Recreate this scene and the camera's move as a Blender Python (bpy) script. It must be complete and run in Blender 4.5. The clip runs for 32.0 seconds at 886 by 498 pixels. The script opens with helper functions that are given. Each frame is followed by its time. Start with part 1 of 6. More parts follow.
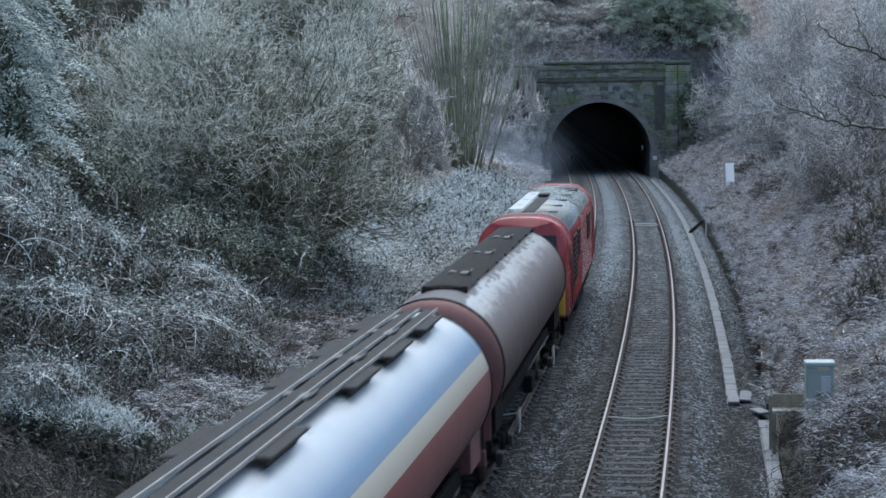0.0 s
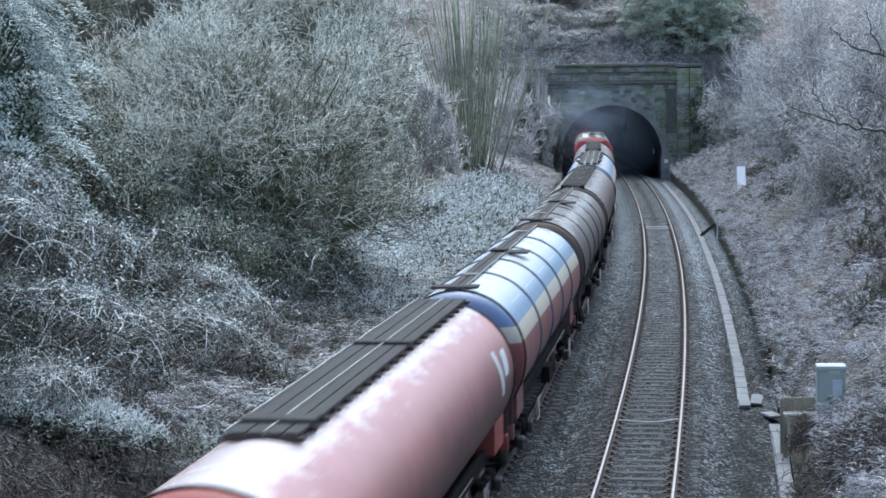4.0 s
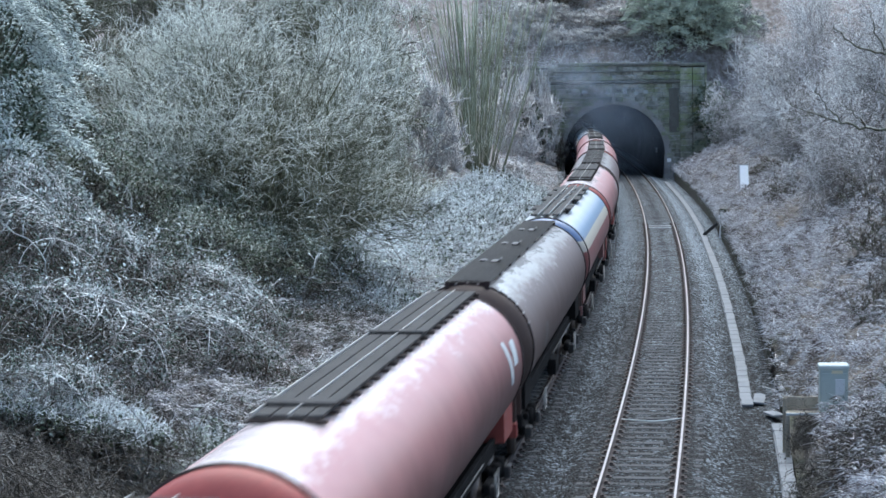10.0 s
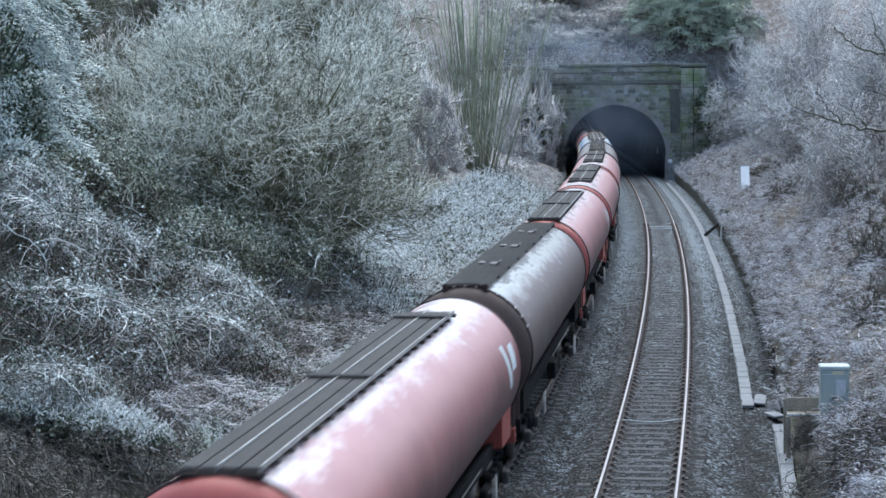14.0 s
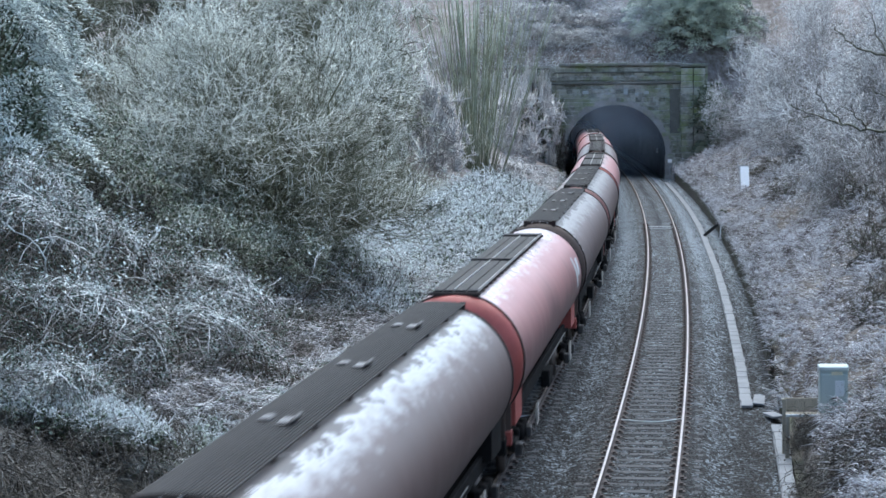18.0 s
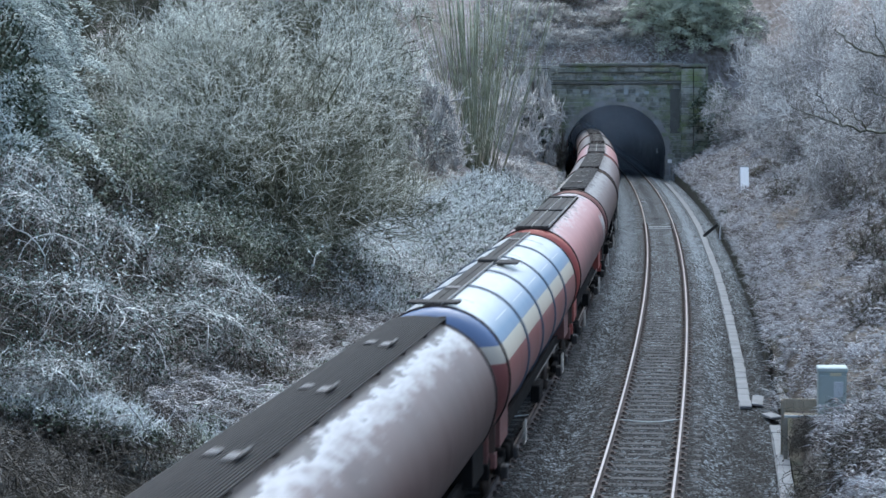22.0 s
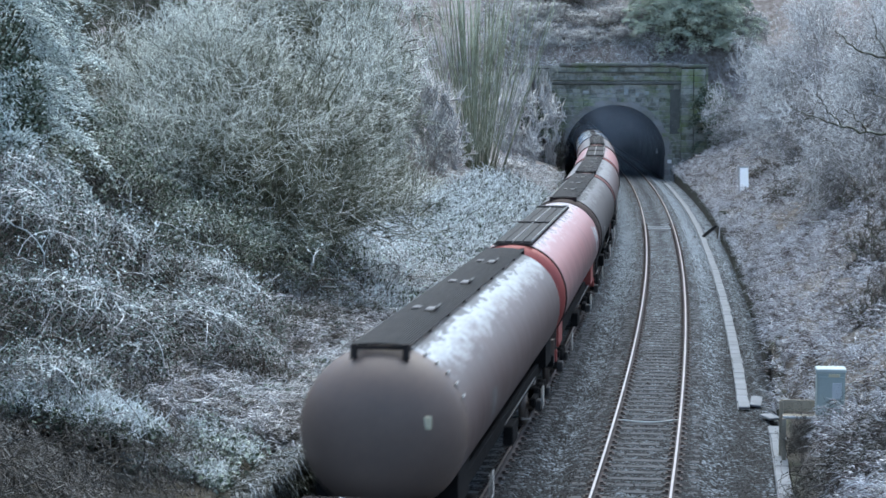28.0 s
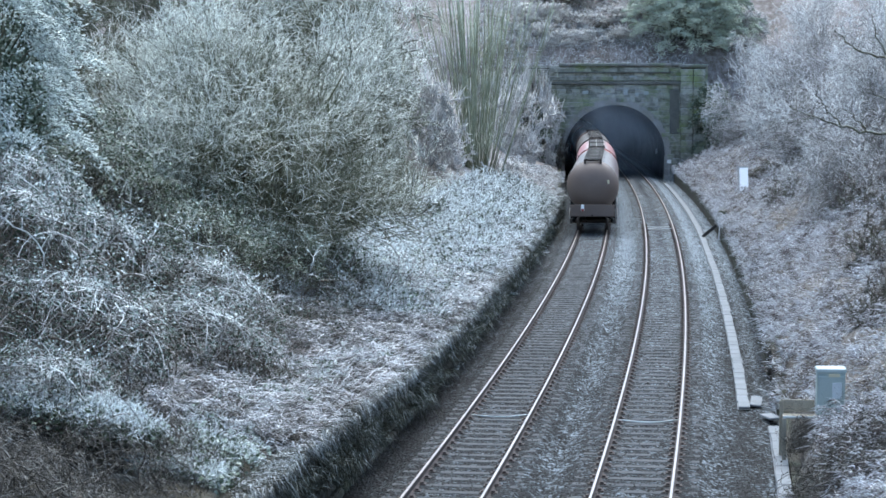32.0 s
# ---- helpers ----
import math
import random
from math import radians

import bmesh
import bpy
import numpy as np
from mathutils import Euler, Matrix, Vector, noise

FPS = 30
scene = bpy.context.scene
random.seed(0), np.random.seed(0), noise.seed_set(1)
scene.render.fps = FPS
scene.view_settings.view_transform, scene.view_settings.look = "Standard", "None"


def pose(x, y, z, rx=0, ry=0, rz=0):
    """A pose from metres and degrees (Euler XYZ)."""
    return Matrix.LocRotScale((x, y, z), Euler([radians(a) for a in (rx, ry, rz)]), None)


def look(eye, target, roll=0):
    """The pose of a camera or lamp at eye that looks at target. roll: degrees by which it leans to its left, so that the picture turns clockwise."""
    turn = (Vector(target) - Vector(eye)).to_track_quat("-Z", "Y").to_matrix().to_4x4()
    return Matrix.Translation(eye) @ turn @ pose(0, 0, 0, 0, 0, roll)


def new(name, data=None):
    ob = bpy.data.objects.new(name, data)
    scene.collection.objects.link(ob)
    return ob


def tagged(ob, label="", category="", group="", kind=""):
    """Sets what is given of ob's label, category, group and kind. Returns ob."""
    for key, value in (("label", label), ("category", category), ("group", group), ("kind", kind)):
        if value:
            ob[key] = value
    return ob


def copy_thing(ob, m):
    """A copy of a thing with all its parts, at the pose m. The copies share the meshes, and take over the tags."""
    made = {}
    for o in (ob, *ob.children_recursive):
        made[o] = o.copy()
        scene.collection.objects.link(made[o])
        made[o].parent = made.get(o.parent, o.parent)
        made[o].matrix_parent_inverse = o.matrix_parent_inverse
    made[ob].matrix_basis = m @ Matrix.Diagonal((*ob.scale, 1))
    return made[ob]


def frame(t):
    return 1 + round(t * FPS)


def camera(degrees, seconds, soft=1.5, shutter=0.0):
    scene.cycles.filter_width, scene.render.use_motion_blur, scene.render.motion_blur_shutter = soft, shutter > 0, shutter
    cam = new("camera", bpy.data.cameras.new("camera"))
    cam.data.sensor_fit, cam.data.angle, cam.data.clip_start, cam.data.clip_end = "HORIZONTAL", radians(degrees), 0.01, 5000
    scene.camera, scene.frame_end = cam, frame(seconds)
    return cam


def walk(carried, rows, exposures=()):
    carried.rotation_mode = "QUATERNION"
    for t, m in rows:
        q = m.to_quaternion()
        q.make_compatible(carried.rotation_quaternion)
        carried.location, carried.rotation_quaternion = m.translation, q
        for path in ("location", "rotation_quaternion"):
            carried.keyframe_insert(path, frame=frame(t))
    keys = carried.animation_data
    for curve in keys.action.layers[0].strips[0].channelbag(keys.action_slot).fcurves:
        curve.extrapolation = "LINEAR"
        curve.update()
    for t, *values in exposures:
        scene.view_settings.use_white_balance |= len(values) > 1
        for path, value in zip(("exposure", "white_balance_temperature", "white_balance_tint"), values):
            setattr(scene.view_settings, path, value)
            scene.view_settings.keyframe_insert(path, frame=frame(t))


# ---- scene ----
cam = camera(24.56, 32.0, soft=1.6, shutter=0.5)
EYE = 7.862  # height of the lens over the rails
walk(cam, [
    (0, pose(0, 0, EYE, 85.229, 0.954, -0.436)),    (0.5, pose(0, 0, EYE, 85.230, 0.851, -0.541)),
    (1, pose(0, 0, EYE, 85.251, 0.780, -0.614)),    (1.5, pose(0, 0, EYE, 85.297, 0.877, -0.464)),
    (2, pose(0, 0, EYE, 85.307, 0.869, -0.246)),    (2.5, pose(0, 0, EYE, 85.319, 0.883, -0.214)),
    (3, pose(0, 0, EYE, 85.328, 0.832, -0.175)),    (3.5, pose(0, 0, EYE, 85.309, 0.850, -0.175)),
    (5.5, pose(0, 0, EYE, 85.328, 0.883, 0.125)),    (6, pose(0, 0, EYE, 85.289, 0.875, 0.110)),
    (6.5, pose(0, 0, EYE, 85.273, 0.928, 0.152)),    (7, pose(0, 0, EYE, 85.295, 0.928, 0.097)),
    (7.5, pose(0, 0, EYE, 85.296, 0.917, 0.092)),    (8, pose(0, 0, EYE, 85.293, 0.843, 0.119)),
    (8.5, pose(0, 0, EYE, 85.300, 0.886, 0.054)),    (9, pose(0, 0, EYE, 85.294, 0.888, 0.053)),
    (9.5, pose(0, 0, EYE, 85.285, 0.861, -0.024)),    (10, pose(0, 0, EYE, 85.280, 0.797, -0.031)),
    (10.5, pose(0, 0, EYE, 85.298, 0.781, -0.033)),    (11, pose(0, 0, EYE, 85.284, 0.781, 0.042)),
    (11.5, pose(0, 0, EYE, 85.286, 0.774, 0.069)),    (12, pose(0, 0, EYE, 85.298, 0.816, 0.066)),
    (12.5, pose(0, 0, EYE, 85.291, 0.732, 0.040)),    (13, pose(0, 0, EYE, 85.284, 0.674, 0.026)),
    (13.5, pose(0, 0, EYE, 85.299, 0.767, 0.012)),    (14, pose(0, 0, EYE, 85.299, 0.771, -0.005)),
    (14.5, pose(0, 0, EYE, 85.299, 0.744, -0.022)),    (16.5, pose(0, 0, EYE, 85.277, 0.584, -0.032)),
    (17, pose(0, 0, EYE, 85.278, 0.597, -0.028)),    (17.5, pose(0, 0, EYE, 85.277, 0.582, -0.023)),
    (18, pose(0, 0, EYE, 85.277, 0.581, -0.006)),    (18.5, pose(0, 0, EYE, 85.272, 0.541, -0.020)),
    (19, pose(0, 0, EYE, 85.278, 0.449, -0.007)),    (19.5, pose(0, 0, EYE, 85.267, 0.386, -0.003)),
    (20, pose(0, 0, EYE, 85.267, 0.386, -0.003)),    (20.5, pose(0, 0, EYE, 85.267, 0.386, -0.003)),
    (21, pose(0, 0, EYE, 85.267, 0.386, -0.003)),    (21.5, pose(0, 0, EYE, 85.261, 0.354, 0.000)),
    (22, pose(0, 0, EYE, 85.252, 0.292, 0.002)),    (22.5, pose(0, 0, EYE, 85.251, 0.281, 0.000)),
    (23, pose(0, 0, EYE, 85.242, 0.177, 0.006)),    (23.5, pose(0, 0, EYE, 85.243, 0.127, -0.000)),
    (24, pose(0, 0, EYE, 85.240, 0.085, 0.005)),    (24.5, pose(0, 0, EYE, 85.240, 0.089, 0.008)),
    (25, pose(0, 0, EYE, 85.242, 0.096, -0.004)),    (25.5, pose(0, 0, EYE, 85.242, 0.095, -0.004)),
    (27.5, pose(0, 0, EYE, 85.226, -0.049, 0.004)),    (28, pose(0, 0, EYE, 85.227, -0.019, 0.007)),
    (28.5, pose(0, 0, EYE, 85.227, -0.000, 0.006)),    (29, pose(0, 0, EYE, 85.231, -0.034, 0.004)),
    (29.5, pose(0, 0, EYE, 85.223, -0.069, 0.013)),    (30, pose(0, 0, EYE, 85.230, -0.045, 0.005)),
    (30.5, pose(0, 0, EYE, 85.232, -0.058, -0.006)),    (31, pose(0, 0, EYE, 85.242, 0.031, -0.005)),
    (31.5, pose(0, 0, EYE, 85.240, 0.087, -0.005)),    (32, pose(0, 0, EYE, 85.240, 0.082, -0.007)),

], [(0, 0.29, 5900, 2), (1, 0.65, 5900, 2), (2, 0.81, 5900, 2), (3, 0.76, 5900, 2), (8, 0.79, 5900, 2), (10, 0.88, 5900, 2), (11, 0.80, 5900, 2), (14, 0.83, 5900, 2), (19, 0.93, 5900, 2), (21, 0.73, 5900, 2), (22, 0.71, 5900, 2), (23, 0.76, 5900, 2), (24, 0.76, 5900, 2), (25, 0.82, 5900, 2), (28, 0.92, 5850, 1), (29, 1.04, 5850, 1), (30, 1.12, 5850, 1), (32, 1.19, 5850, 1)])

# ---- light: a cold, bright winter sky over a shaded cutting ----
SUN_HIGH, SUN_TURN = radians(66), radians(8)
world = bpy.data.worlds.new("world")
scene.world = world
world.use_nodes = True
sky = world.node_tree.nodes.new("ShaderNodeTexSky")
sky.sky_type, sky.sun_disc = "NISHITA", False
sky.sun_elevation, sky.sun_rotation = SUN_HIGH, SUN_TURN
sky.air_density, sky.dust_density, sky.ozone_density = 1.0, 3.0, 2.0
back = world.node_tree.nodes["Background"]
back.inputs["Strength"].default_value = 0.15
world.node_tree.links.new(sky.outputs[0], back.inputs[0])
sun = new("sun", bpy.data.lights.new("sun", "SUN"))
sun.data.energy, sun.data.angle, sun.data.color = 1.6, radians(80), (1.0, 0.98, 0.95)
sun.matrix_world = look((math.sin(SUN_TURN) * 50, math.cos(SUN_TURN) * 50, 50 * math.tan(SUN_HIGH)), (0, 0, 0))
scene.view_settings.exposure = 1.0

# ---- materials ----
def material(name, rough=0.8, metal=0.0, spec=0.5):
    m = bpy.data.materials.new(name)
    m.use_nodes = True
    nt = m.node_tree
    b = nt.nodes["Principled BSDF"]
    b.inputs["Roughness"].default_value = rough
    b.inputs["Metallic"].default_value = metal
    b.inputs["Specular IOR Level"].default_value = spec
    return m, nt, b


def node(nt, kind, **inputs):
    n = nt.nodes.new(kind)
    for key, value in inputs.items():
        n.inputs[key].default_value = value
    return n


def coords(nt, space="Object", scale=(1, 1, 1)):
    tc = nt.nodes.new("ShaderNodeTexCoord")
    mp = nt.nodes.new("ShaderNodeMapping")
    mp.inputs["Scale"].default_value = scale
    nt.links.new(tc.outputs[space], mp.inputs["Vector"])
    return mp.outputs[0]


def grain(nt, vec, scale, detail=4.0, rough=0.55, shift=None):
    """A noise value, shifted by each object's own random number where asked."""
    n = node(nt, "ShaderNodeTexNoise", Scale=scale, Detail=detail, Roughness=rough)
    if shift:
        add = nt.nodes.new("ShaderNodeVectorMath")
        add.operation = "ADD"
        mul = nt.nodes.new("ShaderNodeMath")
        mul.operation = "MULTIPLY"
        mul.inputs[1].default_value = 37.0
        nt.links.new(shift, mul.inputs[0])
        nt.links.new(vec, add.inputs[0])
        nt.links.new(mul.outputs[0], add.inputs[1])
        vec = add.outputs[0]
    nt.links.new(vec, n.inputs["Vector"])
    return n.outputs["Fac"]


def ramp(nt, value, stops):
    r = nt.nodes.new("ShaderNodeValToRGB")
    e = r.color_ramp.elements
    while len(e) < len(stops):
        e.new(0.5)
    for el, (at, col) in zip(e, stops):
        el.position = at
        el.color = (*col, 1) if isinstance(col, tuple) else (col, col, col, 1)
    nt.links.new(value, r.inputs[0])
    return r.outputs[0]


def mix(nt, fac, a, b, blend="MIX"):
    m = nt.nodes.new("ShaderNodeMix")
    m.data_type, m.blend_type = "RGBA", blend
    for value, slot in ((fac, m.inputs[0]), (a, m.inputs[6]), (b, m.inputs[7])):
        if isinstance(value, tuple):
            slot.default_value = (*value, 1)
        elif isinstance(value, (int, float)):
            slot.default_value = value
        else:
            nt.links.new(value, slot)
    return m.outputs[2]


def calc(nt, op, a, b=0.0):
    m = nt.nodes.new("ShaderNodeMath")
    m.operation = op
    m.use_clamp = op in ("MULTIPLY_ADD",)
    for value, slot in ((a, m.inputs[0]), (b, m.inputs[1])):
        if isinstance(value, (int, float)):
            slot.default_value = value
        else:
            nt.links.new(value, slot)
    return m.outputs[0]


def bump(nt, b, value, strength=0.4, distance=0.02):
    n = node(nt, "ShaderNodeBump", Strength=strength, Distance=distance)
    nt.links.new(value, n.inputs["Height"])
    nt.links.new(n.outputs[0], b.inputs["Normal"])


def upward(nt):
    g = nt.nodes.new("ShaderNodeNewGeometry")
    s = nt.nodes.new("ShaderNodeSeparateXYZ")
    nt.links.new(g.outputs["Normal"], s.inputs[0])
    return s.outputs["Z"]


def island(nt):
    return nt.nodes.new("ShaderNodeNewGeometry").outputs["Random Per Island"]


def own(nt):
    return nt.nodes.new("ShaderNodeObjectInfo").outputs["Random"]


def plain(name, color, rough=0.6, metal=0.0, vary=0.35, scale=6.0, bumps=0.15, spec=0.5):
    """A surface of one colour with blotches at two scales and a fine relief."""
    m, nt, b = material(name, rough, metal, spec)
    v = coords(nt)
    big = grain(nt, v, scale * 0.3, 4, 0.6, own(nt))
    fine = grain(nt, v, scale * 4, 5, 0.65)
    f = calc(nt, "ADD", calc(nt, "MULTIPLY", big, 0.6), calc(nt, "MULTIPLY", fine, 0.4))
    dark = tuple(c * (1 - vary) for c in color)
    light = tuple(min(1, c * (1 + vary)) for c in color)
    nt.links.new(ramp(nt, f, [(0.3, dark), (0.7, light)]), b.inputs["Base Color"])
    nt.links.new(ramp(nt, fine, [(0.3, max(0.05, rough - 0.12)), (0.7, min(1, rough + 0.12))]), b.inputs["Roughness"])
    bump(nt, b, fine, bumps, 0.01)
    return m


def frosted(name, bark, frost, amount=0.5, scale=1.5, rough=0.85, tint=None, frost_foot_shade=0.0, outer=0.0, patch=0.9, each=0.55):
    """Twigs, leaves or blades under hoar frost: some islands whiter than others, upper sides whitest."""
    m, nt, b = material(name, rough, 0, 0.3)
    v = coords(nt)
    n = grain(nt, v, scale, 3, 0.6)
    up = calc(nt, "MULTIPLY", upward(nt), 0.22)
    f = calc(nt, "ADD", calc(nt, "ADD", calc(nt, "ADD", calc(nt, "MULTIPLY", n, patch), 0.45 - patch / 2), calc(nt, "ADD", calc(nt, "MULTIPLY", island(nt), each), 0.275 - each / 2)), up)
    gen = nt.nodes.new("ShaderNodeSeparateXYZ")
    nt.links.new(coords(nt, "Generated"), gen.inputs[0])
    # Whiter tops, darker feet: frost, with shade at the mound's foot painted in
    f = calc(nt, "ADD", f, calc(nt, "MULTIPLY", calc(nt, "SUBTRACT", gen.outputs["Z"], 0.5), frost_foot_shade))
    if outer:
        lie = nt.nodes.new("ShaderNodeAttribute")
        lie.attribute_name = "frost_depth_shade"
        # Outer twigs go white with frost; shade inside the growth is painted in
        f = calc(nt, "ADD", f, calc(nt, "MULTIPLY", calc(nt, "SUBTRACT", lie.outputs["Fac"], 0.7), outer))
    f = calc(nt, "ADD", f, amount - 1.0)
    col = ramp(nt, f, [(0.05, bark), (0.3, tint or tuple((a + c) / 2 for a, c in zip(bark, frost))), (0.62, frost)])
    nt.links.new(col, b.inputs["Base Color"])
    return m


FROST = (0.79, 0.82, 0.765)
M_TWIG = frosted("frosted_twig", (0.11, 0.112, 0.075), FROST, 0.68, 0.8, tint=(0.27, 0.28, 0.21), outer=1.5, patch=0.5)
M_TIP = frosted("frost_white_tip", (0.15, 0.155, 0.105), (0.84, 0.865, 0.79), 0.72, 0.6, tint=(0.35, 0.37, 0.30), outer=1.5, patch=0.5)
M_TWIG_BACK = frosted("frosted_scrub_twig", (0.13, 0.13, 0.092), (0.74, 0.77, 0.715), 0.62, 0.8, tint=(0.28, 0.29, 0.225), outer=1.4, patch=0.5)
M_BIRCH_LIMB = frosted("frosted_birch_bark", (0.20, 0.175, 0.165), (0.66, 0.65, 0.65), 0.72, 2.0, tint=(0.35, 0.32, 0.315))
M_TWIG_PINK = frosted("frosted_birch_twig", (0.17, 0.15, 0.138), (0.80, 0.80, 0.785), 0.80, 0.8, tint=(0.36, 0.35, 0.338), outer=1.0, patch=0.6)
M_LIMB = frosted("frosted_bark", (0.068, 0.068, 0.043), (0.42, 0.44, 0.38), 0.5, 3.0, tint=(0.14, 0.135, 0.10))
M_TRUNK = plain("mossy_trunk", (0.13, 0.133, 0.078), 0.9, vary=0.5, scale=8, bumps=0.6)
M_STEM = frosted("green_stem", (0.16, 0.168, 0.105), (0.50, 0.53, 0.43), 0.6, 2.0, tint=(0.28, 0.295, 0.20))
M_LEAF = frosted("frosted_leaf", (0.04, 0.055, 0.034), (0.70, 0.78, 0.77), 0.31, 1.3, tint=(0.155, 0.205, 0.17), frost_foot_shade=1.2, patch=1.3, each=0.15)
M_LEAF_WHITE = frosted("white_frosted_leaf", (0.07, 0.09, 0.06), (0.74, 0.82, 0.83), 0.78, 1.6, tint=(0.26, 0.32, 0.29), frost_foot_shade=0.6, patch=1.2, each=0.3)
M_CANE_WHITE = frosted("white_frosted_cane", (0.10, 0.09, 0.075), (0.80, 0.84, 0.85), 0.74, 1.3, tint=(0.32, 0.32, 0.305), frost_foot_shade=0.6, patch=1.2, each=0.4)
M_UNDER = frosted("olive_undergrowth_leaf", (0.07, 0.09, 0.05), (0.46, 0.52, 0.45), 0.48, 0.9, tint=(0.14, 0.175, 0.115), frost_foot_shade=0.5)
M_OLIVE = frosted("olive_undergrowth_stem", (0.10, 0.098, 0.062), (0.46, 0.48, 0.42), 0.54, 1.0, tint=(0.17, 0.168, 0.125), frost_foot_shade=0.5)
M_HOAR = frosted("hoar_white_shoot", (0.07, 0.082, 0.068), (0.80, 0.845, 0.85), 0.56, 0.7, tint=(0.27, 0.30, 0.285), outer=1.5, patch=1.3, each=0.25)
M_SPRAY = frosted("frosted_evergreen", (0.04, 0.06, 0.042), (0.76, 0.81, 0.77), 0.86, 1.6, tint=(0.22, 0.28, 0.24))
M_CANE = frosted("frosted_cane", (0.10, 0.08, 0.062), (0.80, 0.83, 0.81), 0.41, 1.3, tint=(0.24, 0.232, 0.225), frost_foot_shade=1.2, patch=1.3, each=0.4)
# Dead brown stems, coloured darker to stand in for shadowed hollows
M_DEAD = frosted("dead_stem_in_shade", (0.045, 0.041, 0.035), (0.26, 0.26, 0.25), 0.38, 1.5, tint=(0.12, 0.11, 0.094))
M_IVY = frosted("dark_ivy_leaf", (0.06, 0.08, 0.053), (0.42, 0.47, 0.40), 0.58, 0.9, tint=(0.14, 0.175, 0.12))
M_BROWN = frosted("brown_twig", (0.082, 0.069, 0.057), (0.46, 0.455, 0.45), 0.46, 1.0, tint=(0.155, 0.133, 0.115))
# Yew colours lightened to carry the haze of distance
M_YEW = frosted("hazed_frosted_yew", (0.38, 0.43, 0.33), (0.62, 0.67, 0.56), 0.66, 0.9, tint=(0.50, 0.55, 0.44))
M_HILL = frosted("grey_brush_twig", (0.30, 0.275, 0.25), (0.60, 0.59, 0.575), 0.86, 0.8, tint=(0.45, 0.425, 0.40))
M_GRASS = frosted("frosted_grass", (0.085, 0.074, 0.06), (0.84, 0.85, 0.86), 0.57, 1.3, tint=(0.28, 0.262, 0.248), patch=1.5, each=0.3)
M_GRASS_WHITE = frosted("white_frosted_grass", (0.14, 0.13, 0.11), (0.84, 0.86, 0.87), 0.80, 0.9, tint=(0.36, 0.36, 0.35), patch=1.6, each=0.3)
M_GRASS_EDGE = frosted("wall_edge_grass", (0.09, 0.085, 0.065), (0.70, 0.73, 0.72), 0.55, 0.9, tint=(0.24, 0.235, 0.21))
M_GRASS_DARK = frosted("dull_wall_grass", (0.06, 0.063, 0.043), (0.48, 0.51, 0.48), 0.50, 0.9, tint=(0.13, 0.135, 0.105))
# Strong dark patches paint in the shadows between grass clumps
M_GRASS_PINK = frosted("frosted_patch_shaded_grass", (0.085, 0.062, 0.055), (0.84, 0.845, 0.87), 0.79, 1.6, tint=(0.28, 0.245, 0.235), patch=3.0, each=0.2)


def ground_material():
    m, nt, b = material("frosted_soil", 0.95, 0, 0.2)
    v = coords(nt)
    big = grain(nt, v, 0.22, 5, 0.6)
    mid = grain(nt, coords(nt, scale=(1.0, 0.7, 1.0)), 2.2, 5, 0.7)
    fine = grain(nt, v, 9.0, 5, 0.7)
    f = calc(nt, "ADD", calc(nt, "ADD", calc(nt, "MULTIPLY", big, 0.35), calc(nt, "MULTIPLY", mid, 0.45)), calc(nt, "MULTIPLY", fine, 0.25))
    col = ramp(nt, f, [(0.38, (0.07, 0.055, 0.045)), (0.47, (0.17, 0.145, 0.13)), (0.56, (0.28, 0.255, 0.25)), (0.68, (0.45, 0.44, 0.44))])
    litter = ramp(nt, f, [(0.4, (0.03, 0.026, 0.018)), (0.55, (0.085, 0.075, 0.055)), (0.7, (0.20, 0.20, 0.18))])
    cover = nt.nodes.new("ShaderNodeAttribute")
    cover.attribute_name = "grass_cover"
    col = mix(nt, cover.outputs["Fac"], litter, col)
    nt.links.new(col, b.inputs["Base Color"])
    bump(nt, b, f, 1.0, 0.2)
    return m


def frost_shade_lie(nt):
    """How thick the frost lies: in long bands beside the rails, broken up."""
    lie = nt.nodes.new("ShaderNodeAttribute")
    lie.attribute_name = "frost_shade_lie"
    n = grain(nt, coords(nt, scale=(1.0, 0.3, 1.0)), 1.6, 5, 0.7)
    return calc(nt, "ADD", calc(nt, "MULTIPLY", lie.outputs["Fac"], 0.27), calc(nt, "MULTIPLY", n, 0.45))


def ballast_material():
    m, nt, b = material("ballast_stone", 0.9, 0, 0.3)
    v = coords(nt)
    cell = node(nt, "ShaderNodeTexVoronoi", Scale=13.0)
    nt.links.new(v, cell.inputs["Vector"])
    s = nt.nodes.new("ShaderNodeSeparateColor")
    nt.links.new(cell.outputs["Color"], s.inputs[0])
    frost = frost_shade_lie(nt)
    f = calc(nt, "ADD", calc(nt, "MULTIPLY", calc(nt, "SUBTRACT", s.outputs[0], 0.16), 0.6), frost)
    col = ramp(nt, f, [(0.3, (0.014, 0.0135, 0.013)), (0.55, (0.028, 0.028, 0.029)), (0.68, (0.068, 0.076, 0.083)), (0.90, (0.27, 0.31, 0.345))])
    nt.links.new(col, b.inputs["Base Color"])
    bump(nt, b, cell.outputs["Distance"], 1.0, -0.09)
    return m


